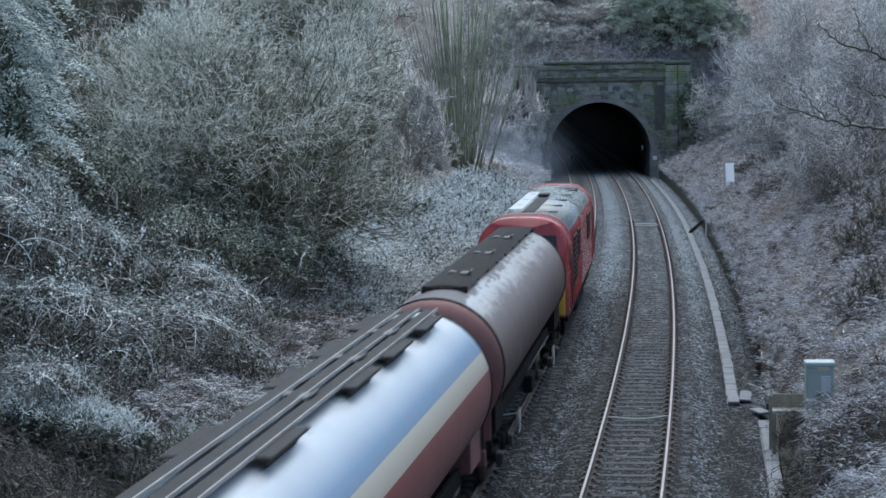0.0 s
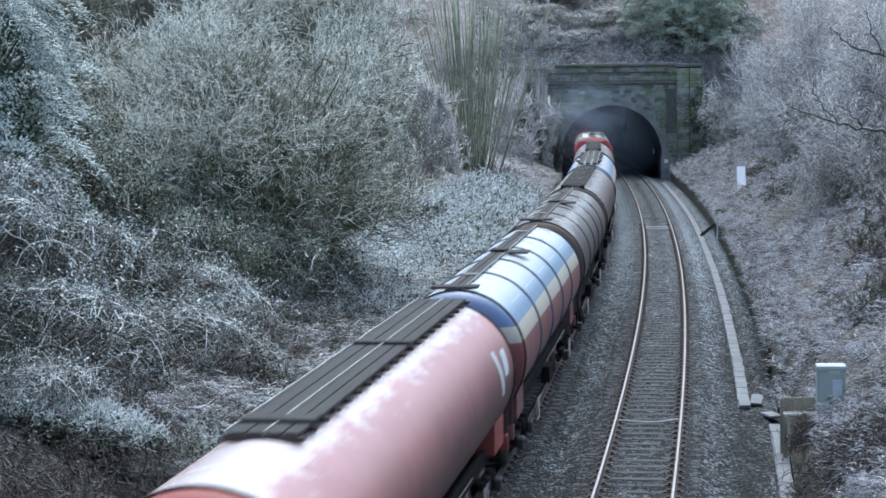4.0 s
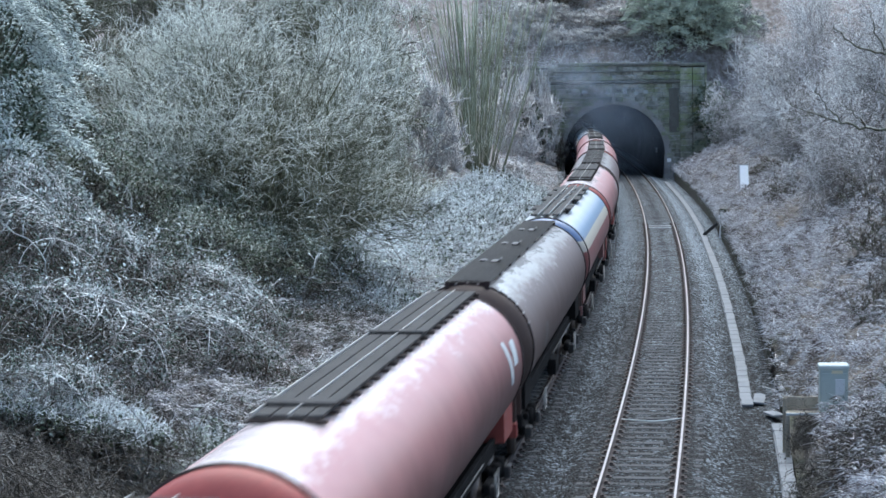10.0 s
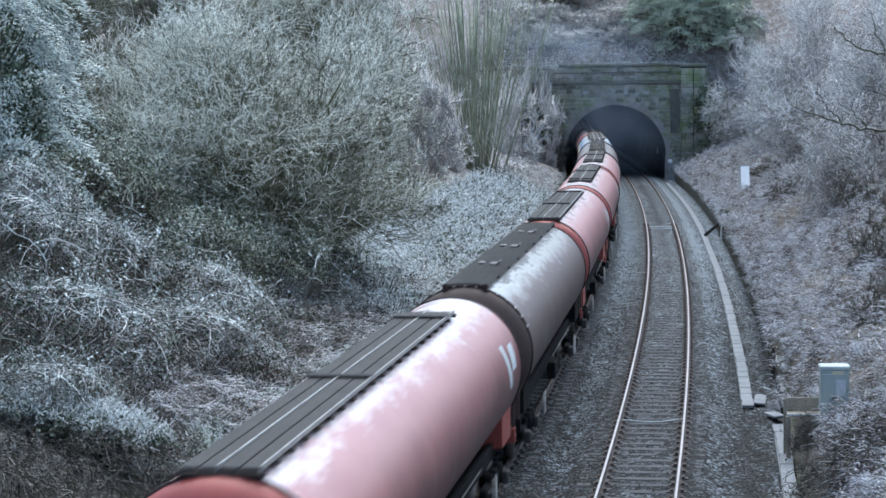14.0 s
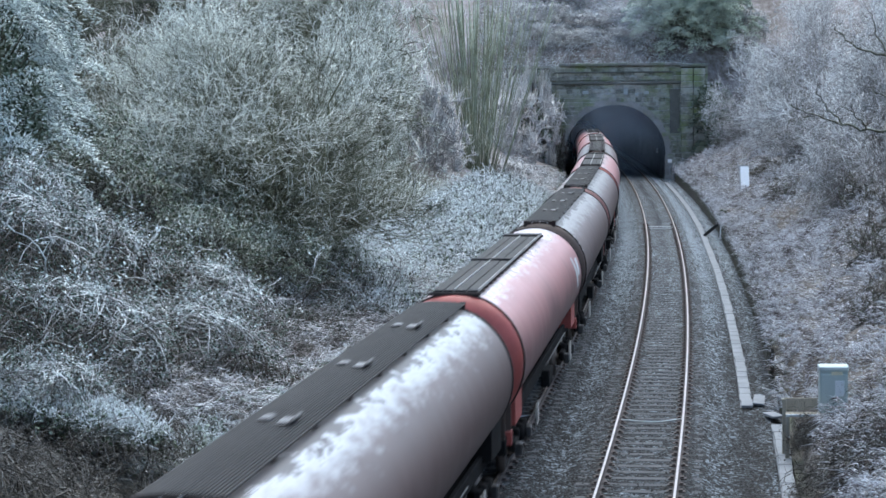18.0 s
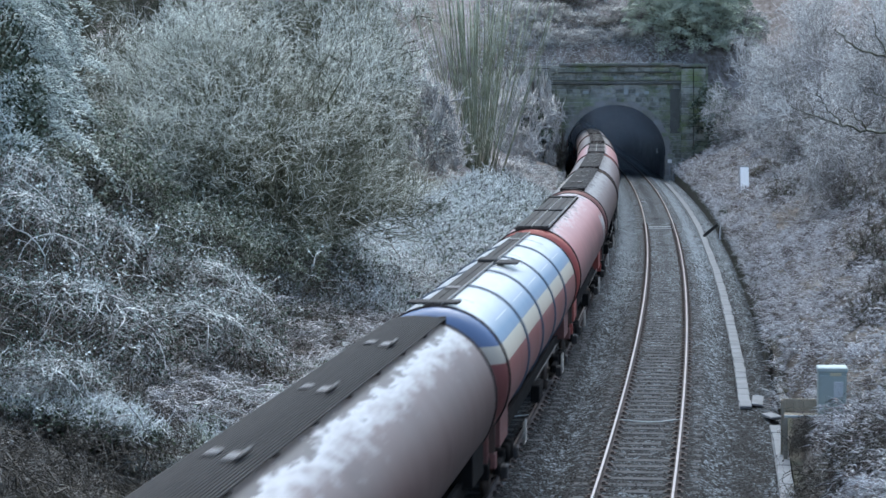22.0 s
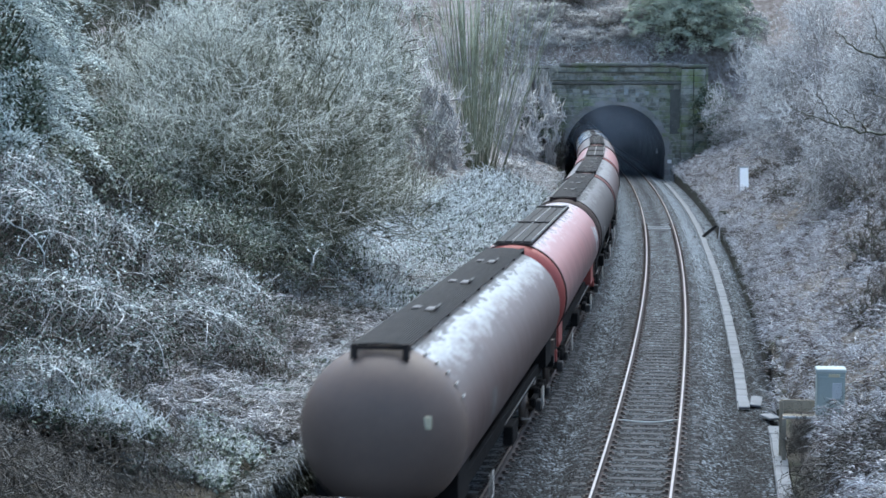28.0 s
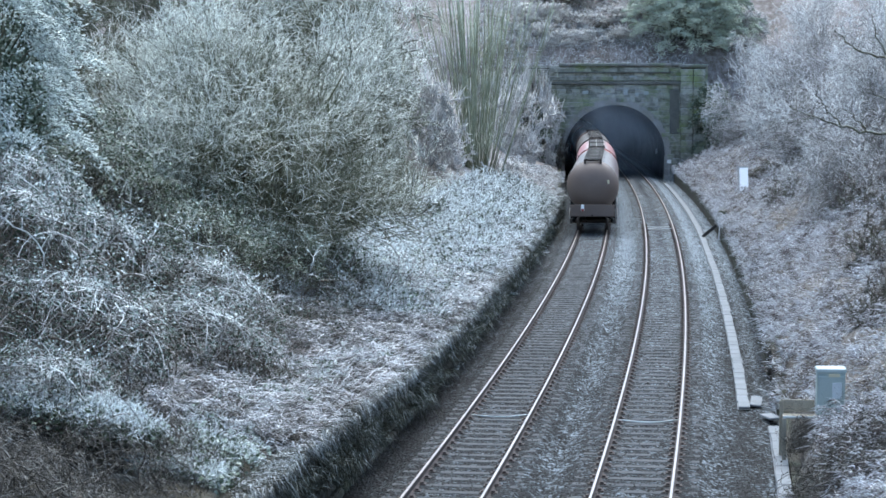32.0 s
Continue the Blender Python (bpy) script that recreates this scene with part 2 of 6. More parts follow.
def stone_material(name, dark, light, moss, frost_low=0.62, frost_soft=0.25, spread=(0.25, 0.8)):
    m, nt, b = material(name, 0.92, 0, 0.25)
    w = nt.nodes.new("ShaderNodeNewGeometry").outputs["Position"]
    n = grain(nt, w, 2.5, 5, 0.65)
    base = ramp(nt, calc(nt, "ADD", calc(nt, "MULTIPLY", n, 0.78), calc(nt, "MULTIPLY", own(nt), 0.22)), [(spread[0], dark), (spread[1], light)])
    g = grain(nt, w, 0.55, 4, 0.6)
    col = mix(nt, ramp(nt, g, [(0.46, 0.0), (0.66, 0.85)]), base, moss)
    white = calc(nt, "ADD", calc(nt, "MULTIPLY", upward(nt), 0.35), calc(nt, "MULTIPLY", grain(nt, w, 3.5, 4, 0.7), 0.7))
    col = mix(nt, ramp(nt, white, [(frost_low, 0.0), (frost_low + frost_soft, 0.8)]), col, (0.55, 0.57, 0.56))
    nt.links.new(col, b.inputs["Base Color"])
    bump(nt, b, n, 0.6, 0.05)
    return m


M_GROUND = ground_material()
M_BALLAST = ballast_material()
M_STONE = stone_material("portal_stone", (0.13, 0.13, 0.105), (0.42, 0.41, 0.36), (0.22, 0.27, 0.115), 0.47, 0.13, (0.34, 0.62))
M_COPING = stone_material("coping_stone", (0.14, 0.135, 0.13), (0.34, 0.33, 0.31), (0.16, 0.20, 0.10), 0.5)
for _m in (M_STONE, M_COPING):
    _m.node_tree.nodes["Principled BSDF"].inputs["Specular IOR Level"].default_value = 0.0
M_FROST_STONE = plain("frosted_stone_face", (0.40, 0.42, 0.41), 0.9, vary=0.3)
M_DARK_STONE = plain("dark_stone", (0.125, 0.125, 0.108), 0.9, vary=0.4)
M_RING = stone_material("arch_stone", (0.27, 0.26, 0.245), (0.40, 0.385, 0.365), (0.25, 0.235, 0.19), 0.75)
M_WALL = stone_material("retaining_stone", (0.045, 0.043, 0.036), (0.11, 0.10, 0.08), (0.06, 0.07, 0.04), 0.8)
M_SOOT = plain("sooty_brick", (0.22, 0.22, 0.23), 0.95, vary=0.5, scale=2, spec=0.2)
M_CONCRETE = plain("frosted_concrete", (0.20, 0.21, 0.222), 0.9, vary=0.3, scale=5)
M_SLEEPER = plain("weathered_sleeper", (0.06, 0.062, 0.065), 0.9, vary=0.6, scale=5, bumps=0.4)
M_RUST = plain("rusty_rail_web", (0.06, 0.046, 0.042), 0.85, vary=0.4, scale=8)
M_POLISH = plain("polished_rail_head", (0.46, 0.40, 0.37), 0.34, 0.9, 0.12, 10, 0.02)
M_CABINET = plain("grey_green_cabinet_paint", (0.39, 0.45, 0.425), 0.5, vary=0.12, scale=3)
M_PALE = plain("pale_frosted_lid", (0.62, 0.66, 0.67), 0.6, vary=0.12)
M_LID = plain("frosted_cabinet_lid", (0.44, 0.50, 0.49), 0.6, vary=0.12)
M_CREAM = plain("cream_plate", (0.62, 0.57, 0.40), 0.5, vary=0.1)
M_TIMBER = plain("weathered_timber", (0.33, 0.295, 0.23), 0.85, vary=0.35, scale=6, bumps=0.4)
M_WHITE = plain("white_board", (0.93, 0.94, 0.94), 0.3, vary=0.04)
M_BLACK = plain("black_mark", (0.02, 0.02, 0.02), 0.6, vary=0.2)
M_POSTGREY = plain("grey_post", (0.33, 0.33, 0.32), 0.7, vary=0.2)
# Grime, blackened further in place of the shadow beneath the wagons
M_FRAME = plain("grimy_shaded_underframe", (0.018, 0.0165, 0.016), 0.9, vary=0.5, scale=5, bumps=0.3, spec=0.08)
M_STEEL = plain("dull_steel", (0.07, 0.065, 0.062), 0.55, 0.4, 0.3, 6)
M_WHEEL = plain("wheel_steel", (0.16, 0.13, 0.11), 0.55, 0.6, 0.4, 6)
M_DECK = plain("black_walkway_grating", (0.052, 0.049, 0.047), 0.8, vary=0.3, scale=4, bumps=0.3, spec=0.25)
M_DECK_EDGE = plain("pale_walkway_edge", (0.34, 0.33, 0.31), 0.6, vary=0.3, scale=6)
M_HATCH = plain("grey_hatch_cover", (0.13, 0.12, 0.115), 0.5, vary=0.35, scale=5)
M_RED = plain("red_end_paint", (0.35, 0.078, 0.064), 0.45, vary=0.25, scale=3)
M_RED_DULL = plain("dull_red_end_paint", (0.20, 0.09, 0.08), 0.6, vary=0.3, scale=3)
M_DOME_DARK = plain("brown_grimed_end", (0.078, 0.056, 0.046), 0.6, vary=0.25, scale=2, spec=0.3)
M_CLIP = plain("pale_rim_clip", (0.42, 0.40, 0.37), 0.5, vary=0.2)
M_DOME_LAST = plain("grey_brown_grimed_end", (0.165, 0.122, 0.10), 0.5, vary=0.16, scale=2)
M_RIM = plain("dark_rim", (0.045, 0.036, 0.033), 0.8, vary=0.4, spec=0.2)
M_RING_BLUE = plain("slate_blue_ring", (0.10, 0.125, 0.165), 0.5, vary=0.25, scale=3)


def tank_paint(name, low, high, side, rough=0.33, dirt=0.6, spill=0.75, bands=None, crown_glare=None, shine=1.0, glare_col=(0.60, 0.58, 0.57)):
    """Tank paint: streaked road dirt, spilled product and painted sky glare along the walkway. bands: (height, colour)
    from the top down.
    """
    m, nt, b = material(name, rough, 0, 0.5)
    v = coords(nt)
    sep = nt.nodes.new("ShaderNodeSeparateXYZ")
    nt.links.new(v, sep.inputs[0])
    r = own(nt)
    streak = grain(nt, coords(nt, scale=(1.6, 0.5, 0.35)), 1.6, 2, 0.5, r)
    cloud = grain(nt, v, 0.45, 4, 0.6, r)
    f = calc(nt, "ADD", calc(nt, "MULTIPLY", streak, 0.08), calc(nt, "MULTIPLY", cloud, 0.92))
    col = ramp(nt, f, [(0.3, low), (0.7, high)])
    if bands:
        for k, (z, c) in enumerate(bands):
            edge = calc(nt, "LESS_THAN", sep.outputs["Z"], z) if k else ramp(nt, calc(nt, "SUBTRACT", sep.outputs["Z"], z - 0.5), [(0.3, 1.0), (0.7, 0.0)])
            shade = mix(nt, f, tuple(x * 0.75 for x in c), c)
            col = mix(nt, edge, col, shade)
    # road dirt thrown up from below, flank shade painted in with it, with a ragged upper edge
    low_down = calc(nt, "SUBTRACT", calc(nt, "ADD", calc(nt, "MULTIPLY", f, 1.5), 2.5), sep.outputs["Z"])
    grimy = calc(nt, "MULTIPLY", ramp(nt, low_down, [(0.0, 0.0), (1.0, 1.0)]), dirt)
    col = mix(nt, grimy, col, side)
    off = calc(nt, "ABSOLUTE", sep.outputs["Y"])
    flake = calc(nt, "MULTIPLY", calc(nt, "SUBTRACT", grain(nt, coords(nt, scale=(0.5, 1.0, 1.0)), 4.0, 5, 0.7, r), 0.5), 1.9)
    drift = calc(nt, "MULTIPLY", calc(nt, "SUBTRACT", grain(nt, v, 0.6, 3, 0.6, r), 0.5), 0.7)
    rag = calc(nt, "ADD", calc(nt, "ADD", flake, drift), 0.52)
    if spill > 0:
        # spilled product beside the walkway, then a glossy strip with sky glare painted pale
        edge = calc(nt, "SUBTRACT", calc(nt, "ADD", calc(nt, "MULTIPLY", rag, 0.62), 0.27), off)
        col = mix(nt, calc(nt, "MULTIPLY", ramp(nt, edge, [(0.0, 0.0), (0.04, 1.0)]), spill), col, (0.06, 0.055, 0.05))
        glare_edge = calc(nt, "SUBTRACT", calc(nt, "ADD", calc(nt, "MULTIPLY", rag, 0.6), 0.70), off)
        gloss = calc(nt, "MULTIPLY", ramp(nt, glare_edge, [(0.0, 0.0), (0.4, 1.0)]), ramp(nt, edge, [(0.0, 1.0), (0.04, 0.0)]))
        col = mix(nt, calc(nt, "MULTIPLY", gloss, 0.8), col, glare_col)
    elif crown_glare:
        # a strip beside the walkway where sky glare is painted into the colour
        glare_edge = calc(nt, "SUBTRACT", calc(nt, "ADD", calc(nt, "MULTIPLY", rag, 0.7), 0.42), off)
        gloss = ramp(nt, glare_edge, [(0.0, 0.0), (0.3, 1.0)])
        col = mix(nt, calc(nt, "MULTIPLY", gloss, 0.8), col, crown_glare)
    else:
        gloss = ramp(nt, calc(nt, "ADD", off, calc(nt, "MULTIPLY", rag, 0.5)), [(0.75, 1.0), (1.25, 0.0)])
    gloss = calc(nt, "MULTIPLY", gloss, shine)
    nt.links.new(col, b.inputs["Base Color"])
    dull = ramp(nt, streak, [(0.3, rough + 0.11), (0.7, rough + 0.15)])
    nt.links.new(mix(nt, gloss, dull, (0.08, 0.08, 0.08)), b.inputs["Roughness"])
    nt.links.new(gloss, b.inputs["Coat Weight"])
    b.inputs["Coat Roughness"].default_value = 0.09
    b.inputs["Coat IOR"].default_value = 1.6
    bump(nt, b, cloud, 0.08, 0.03)
    return m


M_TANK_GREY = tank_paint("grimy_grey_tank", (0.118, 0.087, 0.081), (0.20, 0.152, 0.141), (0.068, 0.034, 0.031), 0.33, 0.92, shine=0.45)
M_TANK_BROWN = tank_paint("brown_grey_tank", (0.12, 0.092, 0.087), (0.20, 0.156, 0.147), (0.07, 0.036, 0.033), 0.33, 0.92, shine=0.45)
M_TANK_DARK = tank_paint("dark_grey_tank", (0.075, 0.066, 0.062), (0.15, 0.132, 0.126), (0.035, 0.03, 0.028), 0.5, 0.85, shine=0.3, glare_col=(0.27, 0.26, 0.255))
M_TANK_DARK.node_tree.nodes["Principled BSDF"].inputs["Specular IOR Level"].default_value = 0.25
# Red paint made pinker to hold the sky's reflection
M_TANK_RED = tank_paint("faded_red_tank_sky_tint", (0.42, 0.185, 0.18), (0.54, 0.285, 0.275), (0.11, 0.034, 0.033), 0.2, 0.95, 0.0, crown_glare=(0.82, 0.745, 0.735), shine=0.25)
# Pale crown above the soft blue edge is sky reflection painted in
M_TANK_BLUE = tank_paint("blue_tank_sky_crown", (0.56, 0.59, 0.61), (0.68, 0.70, 0.72), (0.22, 0.12, 0.11), 0.24, 0.35, 0.0, shine=0.3,
                         bands=((3.38, (0.20, 0.32, 0.48)), (3.02, (0.66, 0.63, 0.52)), (2.70, (0.27, 0.075, 0.07))))
M_BLUE_CAP = tank_paint("blue_cream_red_tank_end", (0.10, 0.16, 0.31), (0.15, 0.22, 0.39), (0.14, 0.06, 0.055), 0.3, 0.5, 0.0,
                        bands=((3.75, (0.13, 0.20, 0.36)), (3.02, (0.62, 0.59, 0.49)), (2.70, (0.25, 0.07, 0.065))), shine=0.3)
M_TANK_RIB = tank_paint("ribbed_grey_tank", (0.055, 0.044, 0.04), (0.155, 0.128, 0.118), (0.045, 0.038, 0.034), 0.36, 0.85, 0.5, shine=0.5)
M_LOCO_RED = plain("red_locomotive_paint", (0.37, 0.055, 0.055), 0.2, vary=0.15, scale=1.5, bumps=0.03)
M_LOCO_GREY = plain("grey_locomotive_roof", (0.21, 0.235, 0.23), 0.25, vary=0.3, scale=2)
M_LOCO_PANEL = plain("pale_roof_panel", (0.52, 0.55, 0.56), 0.4, vary=0.2, scale=2)
M_YELLOW = plain("yellow_cab_end", (0.55, 0.36, 0.04), 0.45, vary=0.2, scale=2)
M_GLASS = plain("dark_cab_glass", (0.015, 0.017, 0.02), 0.1, vary=0.2)


def smoke_material():
    """Thin exhaust haze: mostly clear, with soft denser wisps."""
    m = bpy.data.materials.new("exhaust_haze")
    m.use_nodes = True
    nt = m.node_tree
    nt.nodes.remove(nt.nodes["Principled BSDF"])
    clear = nt.nodes.new("ShaderNodeBsdfTransparent")
    white = node(nt, "ShaderNodeBsdfDiffuse", Color=(0.78, 0.84, 0.92, 1))
    both = nt.nodes.new("ShaderNodeMixShader")
    wisp = ramp(nt, grain(nt, coords(nt), 0.4, 2, 0.5, own(nt)), [(0.28, 0.02), (0.72, 0.15)])
    thin = nt.nodes.new("ShaderNodeAttribute")
    thin.attribute_name = "thickness"
    nt.links.new(calc(nt, "MULTIPLY", wisp, thin.outputs["Fac"]), both.inputs[0])
    nt.links.new(clear.outputs[0], both.inputs[1])
    nt.links.new(white.outputs[0], both.inputs[2])
    nt.links.new(both.outputs[0], nt.nodes["Material Output"].inputs["Surface"])
    return m


M_SMOKE = smoke_material()

# ---- plan: the two curved tracks ----
def right_track(y):
    """x of the right-hand track's centre line at y."""
    t = y / 100
    c = min(max(t, -0.2), 2.0)
    slope = 17.065 - 8.464 * c + 0.8478 * c * c
    return -2.344 + 17.065 * c - 4.232 * c * c + 0.2826 * c ** 3 + slope * (t - c)


def left_track(y):
    return right_track(y) - 3.607 + 0.093 * min(max(y / 100, 0), 1.7)


ARC = [(-700.0, 0.0)]
for i in range(1, 3400):
    y0, y1 = -700 + (i - 1) * 0.5, -700 + i * 0.5
    ARC.append((y1, ARC[-1][1] + math.hypot(0.5, left_track(y1) - left_track(y0))))
ARC_Y, ARC_S = np.array([a for a, _ in ARC]), np.array([s for _, s in ARC])
ARC_S = ARC_S - np.interp(0, ARC_Y, ARC_S)


def on_track(s):
    """The point of the left-hand track s metres along it."""
    y = float(np.interp(s, ARC_S, ARC_Y))
    return Vector((left_track(y), y, 0))


PORTAL_Y, PORTAL_X = 168.0, 14.15
WALL_L, WALL_R = -5.95, 3.12  # faces of the low walls, across from the right-hand track


def smooth(a, b, v):
    t = min(max((v - a) / (b - a), 0), 1)
    return t * t * (3 - 2 * t)


def wall_top(y):
    """The left-hand wall is highest next to the viewer."""
    return 0.85 + 0.4 * (1 - smooth(36, 52, y)) - 0.3 * smooth(85, 130, y)


def kerb_top(y):
    """The right-hand wall dies out beside the cabinet."""
    return -0.32 + 0.77 * smooth(50, 57, y)


def ground_z(x, y):
    """Height of the soil: a cutting with low walls at its foot, and the hill over the tunnel."""
    u = x - right_track(y)
    lump = 0.22 * noise.noise((x * 0.35, y * 0.35, 1)) + 0.5 * noise.noise((x * 0.09, y * 0.09, 4))
    fine = 0.07 * noise.noise((x * 1.6, y * 1.6, 7))
    steep = 1 + 0.9 * smooth(105, 160, y)
    if u < WALL_L - 0.3:
        v = WALL_L - u
        z = wall_top(y) + (0.22 * min(v, 4) + 0.5 * max(0, v - 4)) * steep
        z = z if z < 8.5 else 8.5 + (z - 8.5) * 0.12
        z += (lump + fine) * smooth(0, 1.5, v) + fine * 0.6
    elif u > WALL_R + 0.3:
        v = u - WALL_R
        z = kerb_top(y) + (0.45 - kerb_top(y)) * smooth(0, 1.0, v) + 0.44 * v * (1 + 0.25 * smooth(120, 165, y))
        z = z if z < 9 else 9 + (z - 9) * 0.12
        ridge = 0.32 * noise.noise((x * 1.1, y * 0.4, 21)) + 0.14 * noise.noise((x * 2.0, y * 0.8, 31))
        tuft = 0.20 * noise.noise((x * 2.6 + 0.8 * y, y * 1.1, 41)) + 0.12 * noise.noise((x * 4.5, y * 2.2, 51))
        z += (lump * 0.7 + fine + ridge * 0.8 + tuft) * smooth(0, 0.9, v) + fine * 0.5
        flat = math.exp(-((x - 8.2) / 0.85) ** 4 - ((y - 42.3) / 1.9) ** 4)  # lowered so the cabinet stays clear in the camera's view
        z += (min(z, 0.45) - z) * flat
    else:
        z = -0.62
    if y > PORTAL_Y + 0.3:
        d = y - PORTAL_Y
        hill = 7.8 + 1.6 * smooth(0, 2.2, d) + 0.5 * min(d, 14) + 0.045 * max(0, min(d - 14, 1200)) + lump * smooth(0, 3, d)
        z = max(hill, z + 0.1 * min(d, 14)) if z > 0 else hill
    return z


# ---- mesh helpers ----
def finish(me, mats, soft):
    for m in mats if isinstance(mats, (list, tuple)) else [mats]:
        me.materials.append(m)
    if soft:
        me.shade_smooth()
    me.update()
    return me


def shape(name, verts, faces, mat, soft=False):
    me = bpy.data.meshes.new(name)
    me.from_pydata([tuple(v) for v in verts], [], faces)
    return finish(me, mat, soft)


def part(name, me, parent=None, label=""):
    ob = new(name, me)
    if parent:
        ob.parent = parent
    return tagged(ob, label) if label else ob


def solid(name, mat, boxes, bevel=0.0, soft=False):
    """One mesh of one or more boxes: (x, y, z, length, width, height[, turn about z])."""
    bm = bmesh.new()
    for b in boxes:
        m = Matrix.Translation(b[:3]) @ Matrix.Rotation(b[6] if len(b) > 6 else 0, 4, "Z") @ Matrix.Diagonal((b[3], b[4], b[5], 1))
        bmesh.ops.create_cube(bm, size=1, matrix=m)
    if bevel:
        bmesh.ops.bevel(bm, geom=bm.edges[:], offset=bevel, segments=1, affect="EDGES")
    me = bpy.data.meshes.new(name)
    bm.to_mesh(me)
    bm.free()
    return finish(me, mat, soft)


def rod(points, radius, sides=8):
    """Verts and faces of a closed tube along points."""
    verts, faces = [], []
    pts = [Vector(p) for p in points]
    for i, p in enumerate(pts):
        d = (pts[min(i + 1, len(pts) - 1)] - pts[max(i - 1, 0)]).normalized()
        a = d.orthogonal().normalized() if abs(d.z) < 0.9 else Vector((1, 0, 0))
        a = (a - d * a.dot(d)).normalized()
        b = d.cross(a)
        for k in range(sides):
            t = 2 * math.pi * k / sides
            verts.append(p + (a * math.cos(t) + b * math.sin(t)) * radius)
    n = len(pts)
    for i in range(n - 1):
        for k in range(sides):
            q = (k + 1) % sides
            faces.append((i * sides + k, i * sides + q, (i + 1) * sides + q, (i + 1) * sides + k))
    faces.append(tuple(range(sides))[::-1])
    faces.append(tuple((n - 1) * sides + k for k in range(sides)))
    return verts, faces


def rods(name, mat, lines, sides=8, soft=True):
    verts, faces = [], []
    for points, radius in lines:
        v, f = rod(points, radius, sides)
        o = len(verts)
        verts += v
        faces += [tuple(i + o for i in q) for q in f]
    return shape(name, verts, faces, mat, soft)


def turned(name, mat, profile, sides=36, axis_z=0.0, soft=True):
    """A body turned about the x axis at height axis_z: profile of (x, radius)."""
    verts, faces = [], []
    for x, r in profile:
        for k in range(sides):
            t = 2 * math.pi * k / sides
            verts.append((x, r * math.sin(t), axis_z + r * math.cos(t)))
    for i in range(len(profile) - 1):
        for k in range(sides):
            q = (k + 1) % sides
            faces.append((i * sides + k, i * sides + q, (i + 1) * sides + q, (i + 1) * sides + k))
    return shape(name, verts, faces, mat, soft)


def strip(name, mat, section, ys, line, soft=False):
    """A section of (across, height) swept along line(y)."""
    verts, faces = [], []
    n = len(section)
    for y in ys:
        slope = (line(y + 0.5) - line(y - 0.5))
        c = 1 / math.hypot(1, slope)
        for u, z in section:
            verts.append((line(y) + u * c, y - u * slope * c, z))
    for i in range(len(ys) - 1):
        for k in range(n - 1):
            faces.append((i * n + k, i * n + k + 1, (i + 1) * n + k + 1, (i + 1) * n + k))
    return shape(name, verts, faces, mat, soft)


def steps(a, b, d):
    n = max(1, round((b - a) / d))
    return [a + (b - a) * i / n for i in range(n + 1)]


# ---- ground: one sheet to the horizon ----
def build_ground():
    us = [-1500, -600, -250, -120, -80, -60] + steps(-50, -22, 2) + steps(-21, -12.2, 0.45) + steps(-12, WALL_L - 0.55, 0.3) + [WALL_L - 0.33, WALL_L - 0.27]
    us += [-3, 0, 1.5, WALL_R + 0.27, WALL_R + 0.33] + steps(WALL_R + 0.5, 10, 0.2) + steps(10.4, 20, 0.45) + steps(22, 50, 2) + [60, 80, 120, 250, 600, 1500]
    ys = [-900, -600, -400, -250, -150, -80, -40, -10, 10] + steps(20, 34, 1) + steps(34.5, 90, 0.33) + steps(90.5, 120, 0.5) + steps(121, PORTAL_Y + 0.2, 1.0)
    cut = len(ys)
    ys += steps(PORTAL_Y + 0.5, 240, 1.2) + [260, 300, 360, 450, 600, 900, 1500, 2500]
    verts, faces = [], []
    for y in ys:
        for u in us:
            x = right_track(y) + u
            verts.append((x, y, ground_z(x, y)))
    n = len(us)
    for i in range(len(ys) - 1):
        for k in range(n - 1):
            x = right_track(ys[i]) + us[k]
            if i == cut - 1 and abs(x - PORTAL_X) < 7.0:
                continue
            faces.append((i * n + k, i * n + k + 1, (i + 1) * n + k + 1, (i + 1) * n + k))
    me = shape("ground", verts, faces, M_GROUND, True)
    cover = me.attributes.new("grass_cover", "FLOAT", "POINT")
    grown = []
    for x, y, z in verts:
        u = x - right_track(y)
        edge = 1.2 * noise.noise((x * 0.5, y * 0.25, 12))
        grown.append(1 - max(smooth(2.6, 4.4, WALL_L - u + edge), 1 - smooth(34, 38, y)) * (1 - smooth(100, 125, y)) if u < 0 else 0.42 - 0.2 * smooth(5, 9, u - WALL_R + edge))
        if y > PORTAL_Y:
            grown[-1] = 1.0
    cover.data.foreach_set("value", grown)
    g = new("ground", me)
    tagged(g, "frosted soil of a railway cutting and the hill above", "ground", kind="structure")


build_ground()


# ---- ballast, rails, sleepers ----
NEAR, FAR = 30.0, PORTAL_Y - 0.5
TRACK_YS = [-650, -400, -200, -100, -50, 0] + steps(10, 200, 2.0) + [230, 260, 300, 400, 500, 600, 720]


def band(u):
    """Frost lies in the space between the tracks and along the outer shoulder."""
    return max(0.85 * math.exp(-((u + 1.75) / 0.6) ** 2), 0.95 * math.exp(-((u - 1.55) / 0.45) ** 2), 0.8 * math.exp(-((u - 2.75) / 0.35) ** 2), 0.6 * math.exp(-(u / 0.6) ** 2), 0.25 * math.exp(-((u + 3.5) / 0.55) ** 2))


